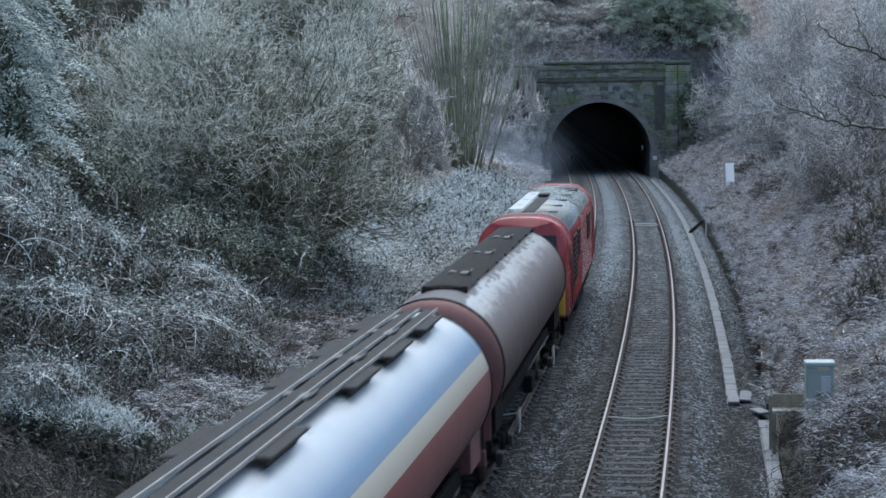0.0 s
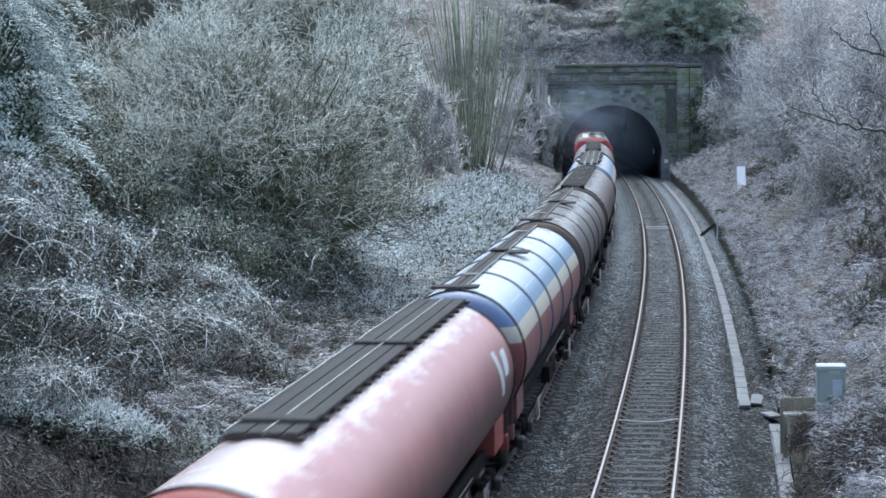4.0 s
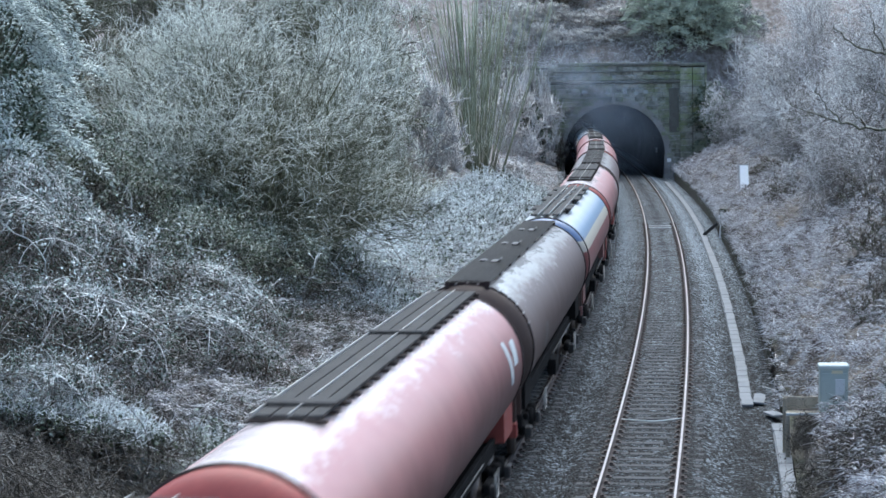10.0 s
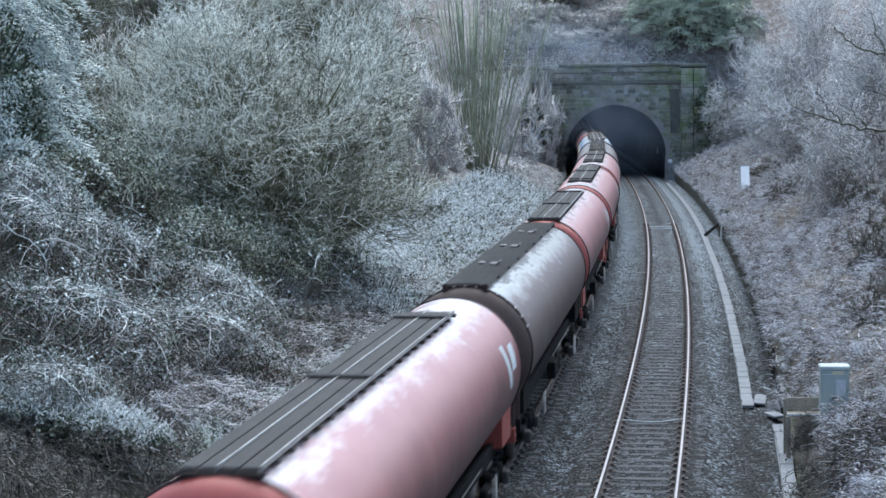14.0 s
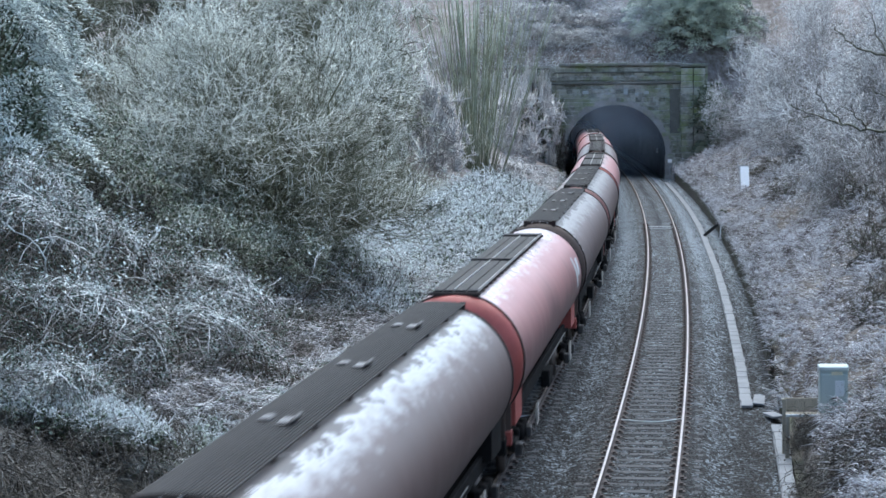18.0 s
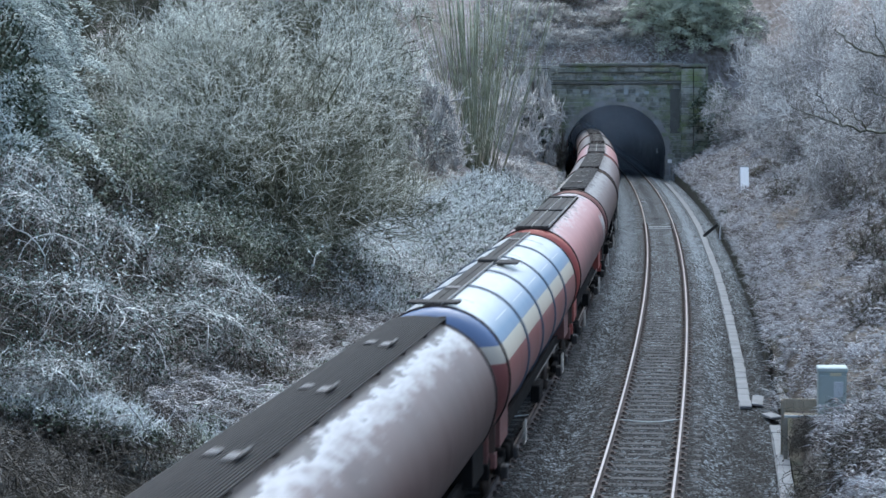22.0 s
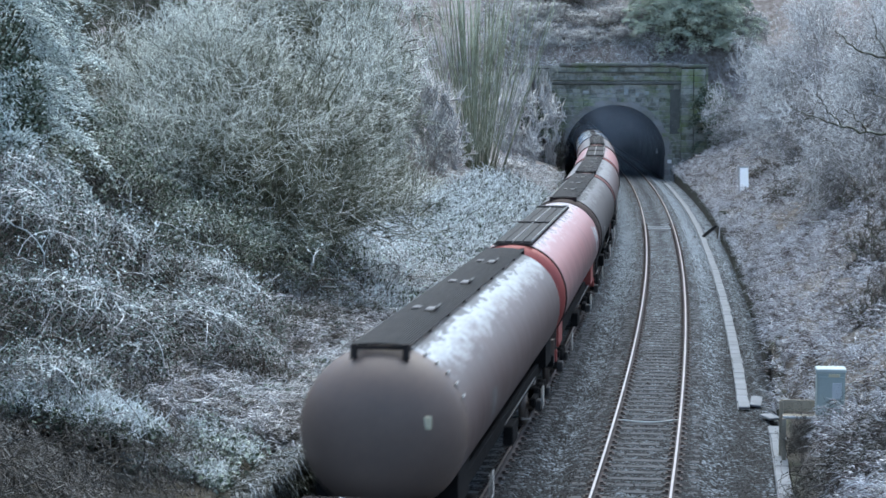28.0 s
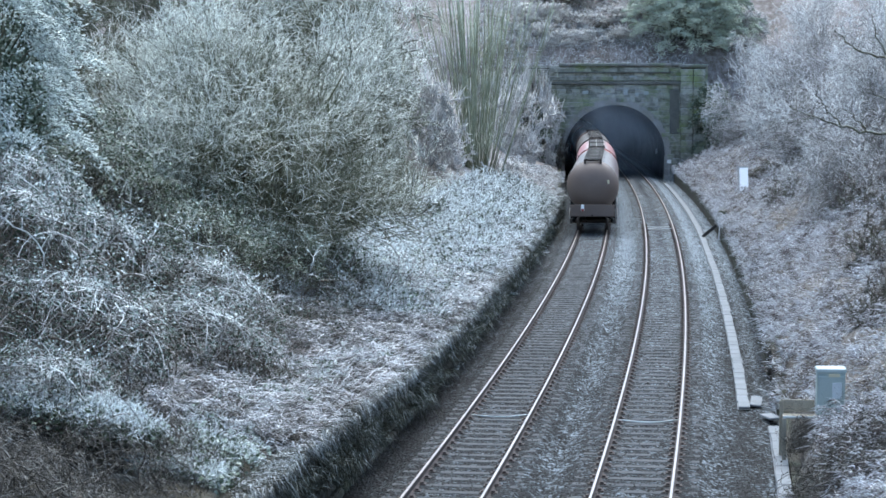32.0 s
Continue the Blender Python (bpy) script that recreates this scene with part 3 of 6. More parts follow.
def build_ballast():
    sec = [(-5.93, -0.62), (-5.9, -0.46), (-5.3, -0.42), (-5.0, -0.30), (-4.75, -0.16), (-4.35, -0.142), (-3.5, -0.168), (-2.6, -0.142), (-2.3, -0.16),
           (-1.75, -0.27), (-1.3, -0.16), (-0.9, -0.142), (0, -0.168), (0.9, -0.142), (1.25, -0.16), (1.6, -0.3), (2.1, -0.36), (3.1, -0.4), (3.14, -0.62)]
    ys = [-650, -300, -100, 0] + steps(20, 170, 0.6) + [200, 300, 500, 720]
    us = sorted({u for u, _ in sec} | set(steps(-2.6, 3.0, 0.2)))
    full = [(u, float(np.interp(u, [a for a, _ in sec], [z for _, z in sec]))) for u in us]
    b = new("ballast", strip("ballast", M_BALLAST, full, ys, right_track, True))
    for v in b.data.vertices:
        v.co.z += 0.022 * noise.noise((v.co.x * 2.1, v.co.y * 2.1, 3))
    lie = b.data.attributes.new("frost_shade_lie", "FLOAT", "POINT")
    # Frost whitens with distance; near bed darkened for the train's shadow
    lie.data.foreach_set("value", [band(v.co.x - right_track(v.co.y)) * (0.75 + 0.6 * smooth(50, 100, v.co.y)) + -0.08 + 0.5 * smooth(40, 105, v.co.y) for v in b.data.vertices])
    tagged(b, "grey stone ballast dusted with frost between the tracks", "ballast", kind="structure")
    # loose stones over the bed, where the view comes nearest
    rnd = np.random.default_rng(5)
    n = 70000
    y = 33 + 62 * rnd.random(n) ** 1.7
    u = -5.8 + 8.8 * rnd.random(n)
    keep = (np.minimum(np.abs(u), np.abs(u + 3.45)) > 1.2) | (rnd.random(n) < 0.3)
    y, u = y[keep], u[keep]
    n = len(y)
    prof = np.interp(u, [a for a, _ in sec[1:-1]], [z for _, z in sec[1:-1]])
    x = np.array([right_track(float(q)) for q in y]) + u
    size = 0.022 + 0.034 * rnd.random(n) ** 1.5
    base = np.array([(1, 0, 0), (-0.5, 0.87, 0), (-0.5, -0.87, 0), (0.1, 0.1, 0.9)], float)
    ang = rnd.random(n) * 6.283
    jit = 0.75 + 0.5 * rnd.random((n, 4, 3))
    p = base[None] * jit
    ca, sa = np.cos(ang)[:, None], np.sin(ang)[:, None]
    px, py = p[:, :, 0] * ca - p[:, :, 1] * sa, p[:, :, 0] * sa + p[:, :, 1] * ca
    pts = np.stack([px * size[:, None] + x[:, None], py * size[:, None] + y[:, None], p[:, :, 2] * size[:, None] + (prof - 0.012)[:, None]], 2)
    idx = np.arange(n)[:, None] * 4
    tri = np.concatenate([idx + [0, 1, 3], idx + [1, 2, 3], idx + [2, 0, 3]], 0)
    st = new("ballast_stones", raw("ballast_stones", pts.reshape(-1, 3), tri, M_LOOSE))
    lie = st.data.attributes.new("frost_shade_lie", "FLOAT", "POINT")
    # Stones follow the bed: frost bands plus the painted darkening near by
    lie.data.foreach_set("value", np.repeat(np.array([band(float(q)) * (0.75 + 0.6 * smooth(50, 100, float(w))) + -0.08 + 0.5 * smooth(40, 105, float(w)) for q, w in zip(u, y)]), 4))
    tagged(st, "loose angular grey ballast stones with frost", "ballast", kind="stuff")


def raw(name, verts, faces, mat):
    """A mesh from arrays: faces of one size."""
    me = bpy.data.meshes.new(name)
    k = faces.shape[1]
    me.vertices.add(len(verts))
    me.vertices.foreach_set("co", np.ascontiguousarray(verts, dtype=np.float32).ravel())
    me.loops.add(faces.size)
    me.loops.foreach_set("vertex_index", np.ascontiguousarray(faces, dtype=np.int32).ravel())
    me.polygons.add(len(faces))
    me.polygons.foreach_set("loop_start", np.arange(len(faces), dtype=np.int32) * k)
    me.materials.append(mat)
    me.update(calc_edges=True)
    return me


def loose_material():
    m, nt, b = material("loose_ballast", 0.9, 0, 0.3)
    f = calc(nt, "ADD", calc(nt, "MULTIPLY", calc(nt, "SUBTRACT", island(nt), 0.2), 0.55), frost_shade_lie(nt))
    nt.links.new(ramp(nt, f, [(0.3, (0.016, 0.015, 0.0145)), (0.6, (0.038, 0.038, 0.038)), (0.72, (0.082, 0.092, 0.10)), (0.94, (0.36, 0.405, 0.44))]), b.inputs["Base Color"])
    return m


M_LOOSE = loose_material()
build_ballast()


def build_track(line, label, name):
    top = new(name)
    tagged(top, label, "railway track", group="railway tracks", kind="structure")
    for side in (-0.7525, 0.7525):
        web = [(side - 0.07, -0.155), (side - 0.07, -0.14), (side - 0.012, -0.12), (side - 0.012, -0.045), (side - 0.035, -0.035), (side - 0.035, -0.004),
               (side + 0.035, -0.004), (side + 0.035, -0.035), (side + 0.012, -0.045), (side + 0.012, -0.12), (side + 0.07, -0.14), (side + 0.07, -0.155)]
        rail = part("rail", strip("rail", M_RUST, web, TRACK_YS, line), top)
        head = [(side - 0.024, -0.006), (side - 0.022, 0.0), (side + 0.022, 0.0), (side + 0.024, -0.006)]
        part("rail_head", strip("rail_head", M_POLISH, head, TRACK_YS, line), rail, "polished bright running surface")
    slab = solid("sleeper", M_SLEEPER, [(0, 0, -0.225, 2.5, 0.26, 0.15)], 0.012)
    chair = solid("rail_chair", M_RUST, [(-0.7525, 0, -0.14, 0.36, 0.2, 0.03), (-0.85, 0, -0.115, 0.07, 0.14, 0.05), (-0.65, 0, -0.115, 0.07, 0.14, 0.05)], 0.006)
    y = NEAR
    far_boxes = []
    while y < PORTAL_Y + 12:
        slope = line(y + 0.5) - line(y - 0.5)
        m = Matrix.Translation((line(y), y, 0)) @ Matrix.Rotation(-math.atan(slope), 4, "Z")
        if y < 112:
            s = part("sleeper", slab, top)
            s.matrix_basis = m
            for turn in (0, math.pi):
                c = part("rail_chair", chair, s)
                c.matrix_basis = Matrix.Rotation(turn, 4, "Z")
        else:
            far_boxes.append((line(y), y, -0.225, 2.5, 0.26, 0.15, -math.atan(slope)))
        y += 0.66 / math.hypot(1, slope)
    tagged(part("far_sleepers", solid("far_sleepers", M_SLEEPER, far_boxes), top), kind="stuff")


build_track(left_track, "running line of worn bright rails on weathered sleepers", "track_left")
build_track(right_track, "second running line with bright rails, empty", "track_right")


# ---- tunnel portal ----
ARCH_R, SPRING = 4.15, 1.6


def arch_outline(radius, foot=-0.6, n=40):
    pts = [(radius - 0.12, foot)]
    for i in range(n + 1):
        a = math.pi * i / n
        pts.append((radius * math.cos(a), SPRING + radius * math.sin(a)))
    pts.append((-radius + 0.12, foot))
    return pts


def build_portal():
    top = new("tunnel_portal")
    top.matrix_basis = pose(PORTAL_X, PORTAL_Y, 0, 0, 0, -3)
    tagged(top, "dark mossy stone tunnel mouth with a round arch", "tunnel portal", kind="structure")
    inner = arch_outline(ARCH_R + 0.02)
    # backing wall with the opening through it
    bm = bmesh.new()
    ring = inner[::-1] + [(7.6, -0.6), (7.6, 8.95), (-7.6, 8.95), (-7.6, -0.6)]
    vs = [bm.verts.new((x, 0, z)) for x, z in ring]
    f = bm.faces.new(vs)
    ext = bmesh.ops.extrude_face_region(bm, geom=[f])
    for v in ext["geom"]:
        if isinstance(v, bmesh.types.BMVert):
            v.co.y += 0.8
    bmesh.ops.recalc_face_normals(bm, faces=bm.faces[:])
    me = bpy.data.meshes.new("backing")
    bm.to_mesh(me)
    bm.free()
    part("backing", finish(me, M_STONE, False), top)
    # arch stones
    n = 34
    for i in range(n):
        a0, a1 = math.pi * i / n + 0.0025, math.pi * (i + 1) / n - 0.0025
        r0, r1 = ARCH_R, ARCH_R + 0.5
        q = [(r0 * math.cos(a0), r0 * math.sin(a0)), (r1 * math.cos(a0), r1 * math.sin(a0)), (r1 * math.cos(a1), r1 * math.sin(a1)), (r0 * math.cos(a1), r0 * math.sin(a1))]
        v = [(x, -0.16, SPRING + z) for x, z in q] + [(x, 0.3, SPRING + z) for x, z in q]
        part("arch_stone", shape("arch_stone", v, [(0, 1, 2, 3), (4, 7, 6, 5), (0, 4, 5, 1), (1, 5, 6, 2), (2, 6, 7, 3), (3, 7, 4, 0)], M_RING), top)
    for side in (1, -1):
        for j in range(4):
            z = -0.55 + j * 0.54
            part("jamb_stone", solid("jamb_stone", M_RING, [(side * (ARCH_R + 0.25), 0.07, z + 0.26, 0.62, 0.46, 0.5)], 0.02), top)
    # coursed wall stones
    rnd = random.Random(3)
    widths = {w: solid("stone", M_STONE, [(0, 0, 0, w, 0.3, 0.335)], 0.018) for w in (0.45, 0.62, 0.8)}
    z, row = -0.4, 0
    while z < 8.6:
        x = -5.6 + 0.25 * (row % 2)
        while x < 5.3:
            w = rnd.choice((0.45, 0.62, 0.8))
            cx, cz = x + w / 2, z + 0.17
            near = math.hypot(cx, max(0, cz - SPRING))
            if near > ARCH_R + 0.38 + (0.05 if cz > SPRING else 0) and not 7.35 < cz < 7.75:
                s = part("stone", widths[w], top)
                s.matrix_basis = pose(cx, -0.0 - rnd.uniform(0, 0.05), cz, rnd.uniform(-3, 3), rnd.uniform(-1, 1), rnd.uniform(-3, 3))
            x += w + 0.02
        z += 0.355
        row += 1
    # pilasters, string course, coping, parapet
    for x in (6.4, -6.4):
        pil = part("pilaster", solid("pilaster", M_WALL, [(x, 0.1, 4.2, 2.0, 0.7, 9.2)], 0.03), top)
        zz = -0.3
        while zz < 8.5:
            off = rnd.uniform(-0.03, 0.03)
            for sx, w in ((x - 0.52, 0.98), (x + 0.5, 0.94)):
                part("stone", solid("stone", M_STONE, [(sx + off, -0.28, zz + 0.25, w, 0.24, 0.5)], 0.025), pil)
            zz += 0.53
        if x > 0:
            part("cap", solid("cap", M_COPING, [(x, 0.05, 8.95, 2.3, 0.95, 0.28)], 0.04), pil)
    part("string_course", solid("string_course", M_DARK_STONE, [(0, -0.1, 7.55, 10.8, 0.55, 0.26)], 0.05), top)
    for i in range(1, 12):
        part("coping_stone", solid("coping_stone", M_COPING, [(-5.05 + i * 0.92, 0.05, 9.06, 0.9, 0.9, 0.26)], 0.04), top)
    part("upper_ledge", solid("upper_ledge", M_DARK_STONE, [(-0.2, -0.14, 8.42, 9.6, 0.4, 0.12)], 0.03), top)
    part("soot_panel", solid("soot_panel", M_DARK_STONE, [(4.9, -0.14, 5.2, 0.8, 0.12, 3.6)], 0.03), top, "dark stone panel")
    for px, pz, w, h in ((-0.55, 6.75, 0.4, 0.3), (1.9, 6.7, 0.5, 0.4), (2.6, 6.75, 0.35, 0.3), (3.5, 6.95, 0.4, 0.28), (-2.4, 6.8, 0.5, 0.25), (0.1, 8.0, 0.5, 0.25), (1.5, 8.05, 0.6, 0.2)):
        part("frosted_stone", solid("frosted_stone", M_FROST_STONE, [(px, -0.155, pz, w, 0.06, h)], 0.02), top, "pale frosted patch of stone")
    part("keystone", solid("keystone", M_FROST_STONE, [(0.9, -0.17, 6.85, 0.36, 0.12, 0.55)], 0.03), top, "pale weathered stone tablet")


build_portal()


def build_tunnel():
    sec = arch_outline(ARCH_R, -0.6, 24)
    ys = [PORTAL_Y + 0.05] + steps(PORTAL_Y + 1, 260, 4) + [300, 400, 550, 760]
    line = lambda y: PORTAL_X + (right_track(y) + left_track(y)) / 2 - (right_track(PORTAL_Y) + left_track(PORTAL_Y)) / 2
    tagged(new("tunnel_lining", strip("tunnel_lining", M_SOOT, sec, ys, line, True)), "soot-blackened brick tunnel lining", "tunnel", kind="structure")
    # Cap added out of sight, only to shut sky light out
    tagged(new("tunnel_end", solid("tunnel_end", M_SOOT, [(line(758), 758, 3, 12, 0.5, 8)])), "unseen cap keeping sky light out of the tunnel bore", "tunnel", kind="structure")


build_tunnel()


# ---- low walls at the foot of the banks ----
def foot_wall(name, face, low, high, side, label):
    top = new(name)
    tagged(top, label, "retaining wall", kind="structure")
    a, b = (face - 0.35, face - 0.02) if side < 0 else (face + 0.02, face + 0.35)
    ys = [-600, -200, 0] + steps(20, PORTAL_Y - 0.2, 2)
    core = strip("core", M_WALL, [(a, low), (b, low), (b, 1.0), (a, 1.0), (a, low)], ys, right_track)
    for i, v in enumerate(core.vertices):
        if v.co.z > 0.5:
            v.co.z = (wall_top(v.co.y) if side < 0 else kerb_top(v.co.y)) - 0.02
    part("core", core, top)
    rnd = random.Random(11 + side)
    stones = [solid("stone", M_WALL, [(0, 0, 0, 0.16, w, h)], 0.05) for w, h in ((0.42, 0.26), (0.55, 0.24), (0.33, 0.28))]
    rows = 5 if side < 0 else 4
    for r in range(rows):
        y = (36 if side < 0 else 56) + rnd.uniform(0, 0.3)
        while y < (66 if side < 0 else 104):
            high = wall_top(y) if side < 0 else kerb_top(y)
            s = part("stone", rnd.choice(stones), top)
            z = low + 0.16 + r * (high - low - 0.06) / rows + rnd.uniform(-0.02, 0.02)
            slope = right_track(y + 0.5) - right_track(y - 0.5)
            s.matrix_basis = Matrix.Translation((right_track(y) + face - side * 0.0, y, z)) @ Matrix.Rotation(-math.atan(slope) + rnd.uniform(-0.08, 0.08), 4, "Z")
            y += rnd.uniform(0.42, 0.6)


foot_wall("wall_left", WALL_L, -0.6, 0.6, -1, "dark stone retaining wall overhung by frosted grass")
foot_wall("wall_right", WALL_R, -0.6, 0.45, 1, "low dark stone kerb wall along the drain")


# ---- cable trough ----
def build_trough():
    top = new("cable_trough")
    tagged(top, "frosted concrete cable trough with loose lids", "cable trough", kind="structure")
    rnd = random.Random(8)
    lid = solid("lid", M_CONCRETE, [(0, 0, 0, 0.29, 0.955, 0.06)], 0.014)
    for off, y, end in ((2.98, 31.0, 46.9), (2.2, 50.6, 160)):
        line = lambda q: right_track(q) + off + (0.09 * (1 - smooth(50, 75, q)) - 0.05 * math.exp(-((q - 95) / 12) ** 2) if off < 2.5 else 0)
        part("channel", strip("channel", M_CONCRETE, [(-0.15, -0.6), (-0.15, -0.325), (0.15, -0.325), (0.15, -0.6)], steps(y - 0.5, end, 0.5), line), top)
        while y < end:
            slope = line(y + 0.5) - line(y - 0.5)
            s = part("lid", lid, top)
            s.matrix_basis = Matrix.Translation((line(y) + rnd.uniform(-0.02, 0.02), y, -0.30 + rnd.uniform(0, 0.015))) @ Matrix.Rotation(-math.atan(slope) + rnd.uniform(-0.025, 0.025), 4, "Z")
            y += 1.0 / math.hypot(1, slope)
    loose = part("lid", lid, top)
    loose.matrix_basis = pose(right_track(51.0) + 2.62, 51.0, -0.27, 4, 6, -10)
    corner = part("lid", lid, top)
    corner.matrix_basis = pose(right_track(49.2) + 2.85, 48.7, -0.27, -3, -4, 6)


build_trough()

# ---- the train ----
PITCH = 19.70       # coupling to coupling
AXIS, RADIUS = 2.38, 1.34
HALF = 8.78         # half length of the tank's barrel


def dome(sign, r=RADIUS, depth=0.52, x=HALF):
    return [(sign * (x + depth * math.sin(a)), r * max(0.0, math.cos(a)) ** 0.85) for a in [math.pi / 2 * i / 12 for i in range(13)]]


def bogie(parent, x):
    b = part("bogie", solid("bogie_frame", M_FRAME, [(x, s * 1.0, 0.55, 2.5, 0.14, 0.22) for s in (1, -1)] + [(x, s * 1.0, 0.68, 1.1, 0.16, 0.24) for s in (1, -1)]
             + [(x, 0, 0.62, 0.5, 2.1, 0.25)], 0.03), parent)
    for dx in (-1.0, 1.0):
        w = turned("wheelset", M_WHEEL, [(-1.15, 0.0), (-1.15, 0.09), (-0.83, 0.09), (-0.83, 0.46), (-0.70, 0.47), (-0.70, 0.42), (-0.66, 0.08), (0.66, 0.08), (0.70, 0.42), (0.70, 0.47), (0.83, 0.46),
                                          (0.83, 0.09), (1.15, 0.09), (1.15, 0.0)], 20)
        ob = part("wheelset", w, b)
        ob.matrix_basis = Matrix.Translation((x + dx, 0, 0.47)) @ Matrix.Rotation(math.pi / 2, 4, "Z")
    for s in (1, -1):
        for dx in (-1.0, 1.0):
            part("axlebox", solid("axlebox", M_STEEL, [(x + dx, s * 1.12, 0.48, 0.26, 0.16, 0.26)], 0.03), b)
            part("spring", rods("spring", M_FRAME, [([(x + dx * 0.3, s * 1.08, 0.5), (x + dx * 0.3, s * 1.08, 0.86)], 0.09)]), b)


def underframe(top, end_mat, plate_mat=None):
    for s in (1, -1):
        part("solebar", solid("solebar", M_FRAME, [(0, s * 0.92, 1.06, 18.6, 0.1, 0.28)], 0.015), top)
        part("handrail", rods("handrail", M_STEEL, [([(-3.0, s * 1.28, 1.5), (3.0, s * 1.28, 1.5)], 0.016)], 6), top)
    for e in (1, -1):
        head = part("headstock", solid("headstock", end_mat, [(e * 9.3, 0, 0.98, 0.14, 2.3, 0.3)], 0.02), top)
        part("end_plate", solid("end_plate", plate_mat or M_DOME_DARK, [(e * (9.78 if plate_mat is M_DOME_LAST else 9.33), 0, 1.16 if plate_mat is M_DOME_LAST else 1.37, 0.06, 2.26, 0.6 if plate_mat is M_DOME_LAST else 0.62)], 0.015), head)
        for s in (1, -1):
            buf = turned("buffer", M_FRAME, [(0, 0.0), (0, 0.1), (0.28, 0.09), (0.28, 0.22), (0.34, 0.225), (0.36, 0.0)], 14)
            ob = part("buffer", buf, head, "round grimy buffer")
            ob.matrix_basis = Matrix.Translation((e * 9.36, s * 0.865, 1.0)) @ Matrix.Rotation(0 if e > 0 else math.pi, 4, "Z")
        part("coupling", rods("coupling", M_FRAME, [([(e * 9.36, 0, 0.98), (e * 9.6, 0, 0.86), (e * 9.82, 0, 0.92)], 0.05)], 6), head)
        part("brake_pipe", rods("brake_pipe", M_FRAME, [([(e * 9.36, 0.35, 0.95), (e * 9.56, 0.36, 0.66), (e * 9.72, 0.3, 0.58)], 0.03)], 6), head)
        for s in (1, -1):
            v = [(e * 8.6, s * 0.35, 1.1), (e * 7.2, s * 0.35, 1.1), (e * 7.2, s * 1.14, 2.0), (e * 8.6, s * 1.14, 2.0), (e * 8.6, s * 1.14, 1.1), (e * 7.2, s * 1.14, 1.1)]
            part("saddle", shape("saddle", v, [(0, 1, 2, 3), (0, 3, 4), (1, 5, 2), (3, 2, 5, 4), (0, 4, 5, 1)], end_mat), top)
    for s in (1, -1):
        part("brake_lever", rods("brake_lever", M_STEEL, [([(1.2, s * 1.15, 0.9), (2.8, s * 1.2, 0.62)], 0.025)], 6), top)
        for e in (1, -1):
            path = [(e * 5.0 - 0.2, s * 1.26, 1.0), (e * 5.0 - 0.2, s * 1.26, 0.55), (e * 5.0 + 0.2, s * 1.26, 0.55), (e * 5.0 + 0.2, s * 1.26, 1.0)]
            part("footstep", rods("footstep", M_CLIP, [(path, 0.022)], 6), top)
        part("brake_cylinder", rods("brake_cylinder", M_FRAME, [([(-1.6, s * 0.55, 0.8), (-0.7, s * 0.55, 0.8)], 0.17)], 10), top)
        part("air_reservoir", rods("air_reservoir", M_FRAME, [([(0.2, s * 0.5, 0.78), (1.7, s * 0.5, 0.78)], 0.22)], 10), top)
    # Filler box added to stop light passing between tank and ballast
    part("centre_sill", solid("centre_sill", M_FRAME, [(0, 0, 1.1, 18.4, 1.5, 0.5)], 0.03), top)
    part("valve_box", solid("valve_box", M_FRAME, [(0.2, -1.05, 0.8, 1.0, 0.2, 0.4)], 0.02), top)
    bogie(top, -6.7)
    bogie(top, 6.7)


def plank(name, mat, x0, x1, y0, y1, z, thick=0.05):
    return solid(name, mat, [((x0 + x1) / 2, (y0 + y1) / 2, z, x1 - x0, y1 - y0, thick)], 0.008)


def long_deck(top, x0, x1, wide=0.47, count=22):
    """A full-length walkway of narrow bars, carried on bearers over the tank."""
    z = AXIS + RADIUS + 0.06
    w = 2 * wide / count
    bar = plank("walkway_bar", M_DECK, x0, x1, -w * 0.33, w * 0.33, 0, 0.035)
    for i in range(count):
        y = -wide + w * (i + 0.5)
        part("walkway_bar", bar, top).location = (0, y, z - 0.16 * y * y)
    for i in range(9):
        part("walkway_bearer", solid("walkway_bearer", M_RIM, [(x0 + 0.05 + (x1 - x0 - 0.1) * i / 8, 0, z - 0.065, 0.07, 2 * wide, 0.06)], 0.005), top)
    for x in (x0, x1):
        for q in (1, -1):
            part("walkway_leg", solid("walkway_leg", M_RIM, [(x, q * (wide - 0.06), z - 0.12, 0.1, 0.1, 0.24)], 0.005), top)


def hatches(top, xs):
    z = AXIS + RADIUS + 0.09
    for x in xs:
        lid = part("hatch", solid("hatch", M_HATCH, [(x, -0.14, z, 0.42, 0.2, 0.05), (x + 0.25, 0.16, z, 0.34, 0.16, 0.04)], 0.025), top, "pale hatch cover on the walkway")
        part("hatch_bolt", rods("hatch_bolt", M_STEEL, [([(x - 0.3, -0.25, z + 0.03), (x + 0.3, -0.25, z + 0.05)], 0.025)], 6), lid)


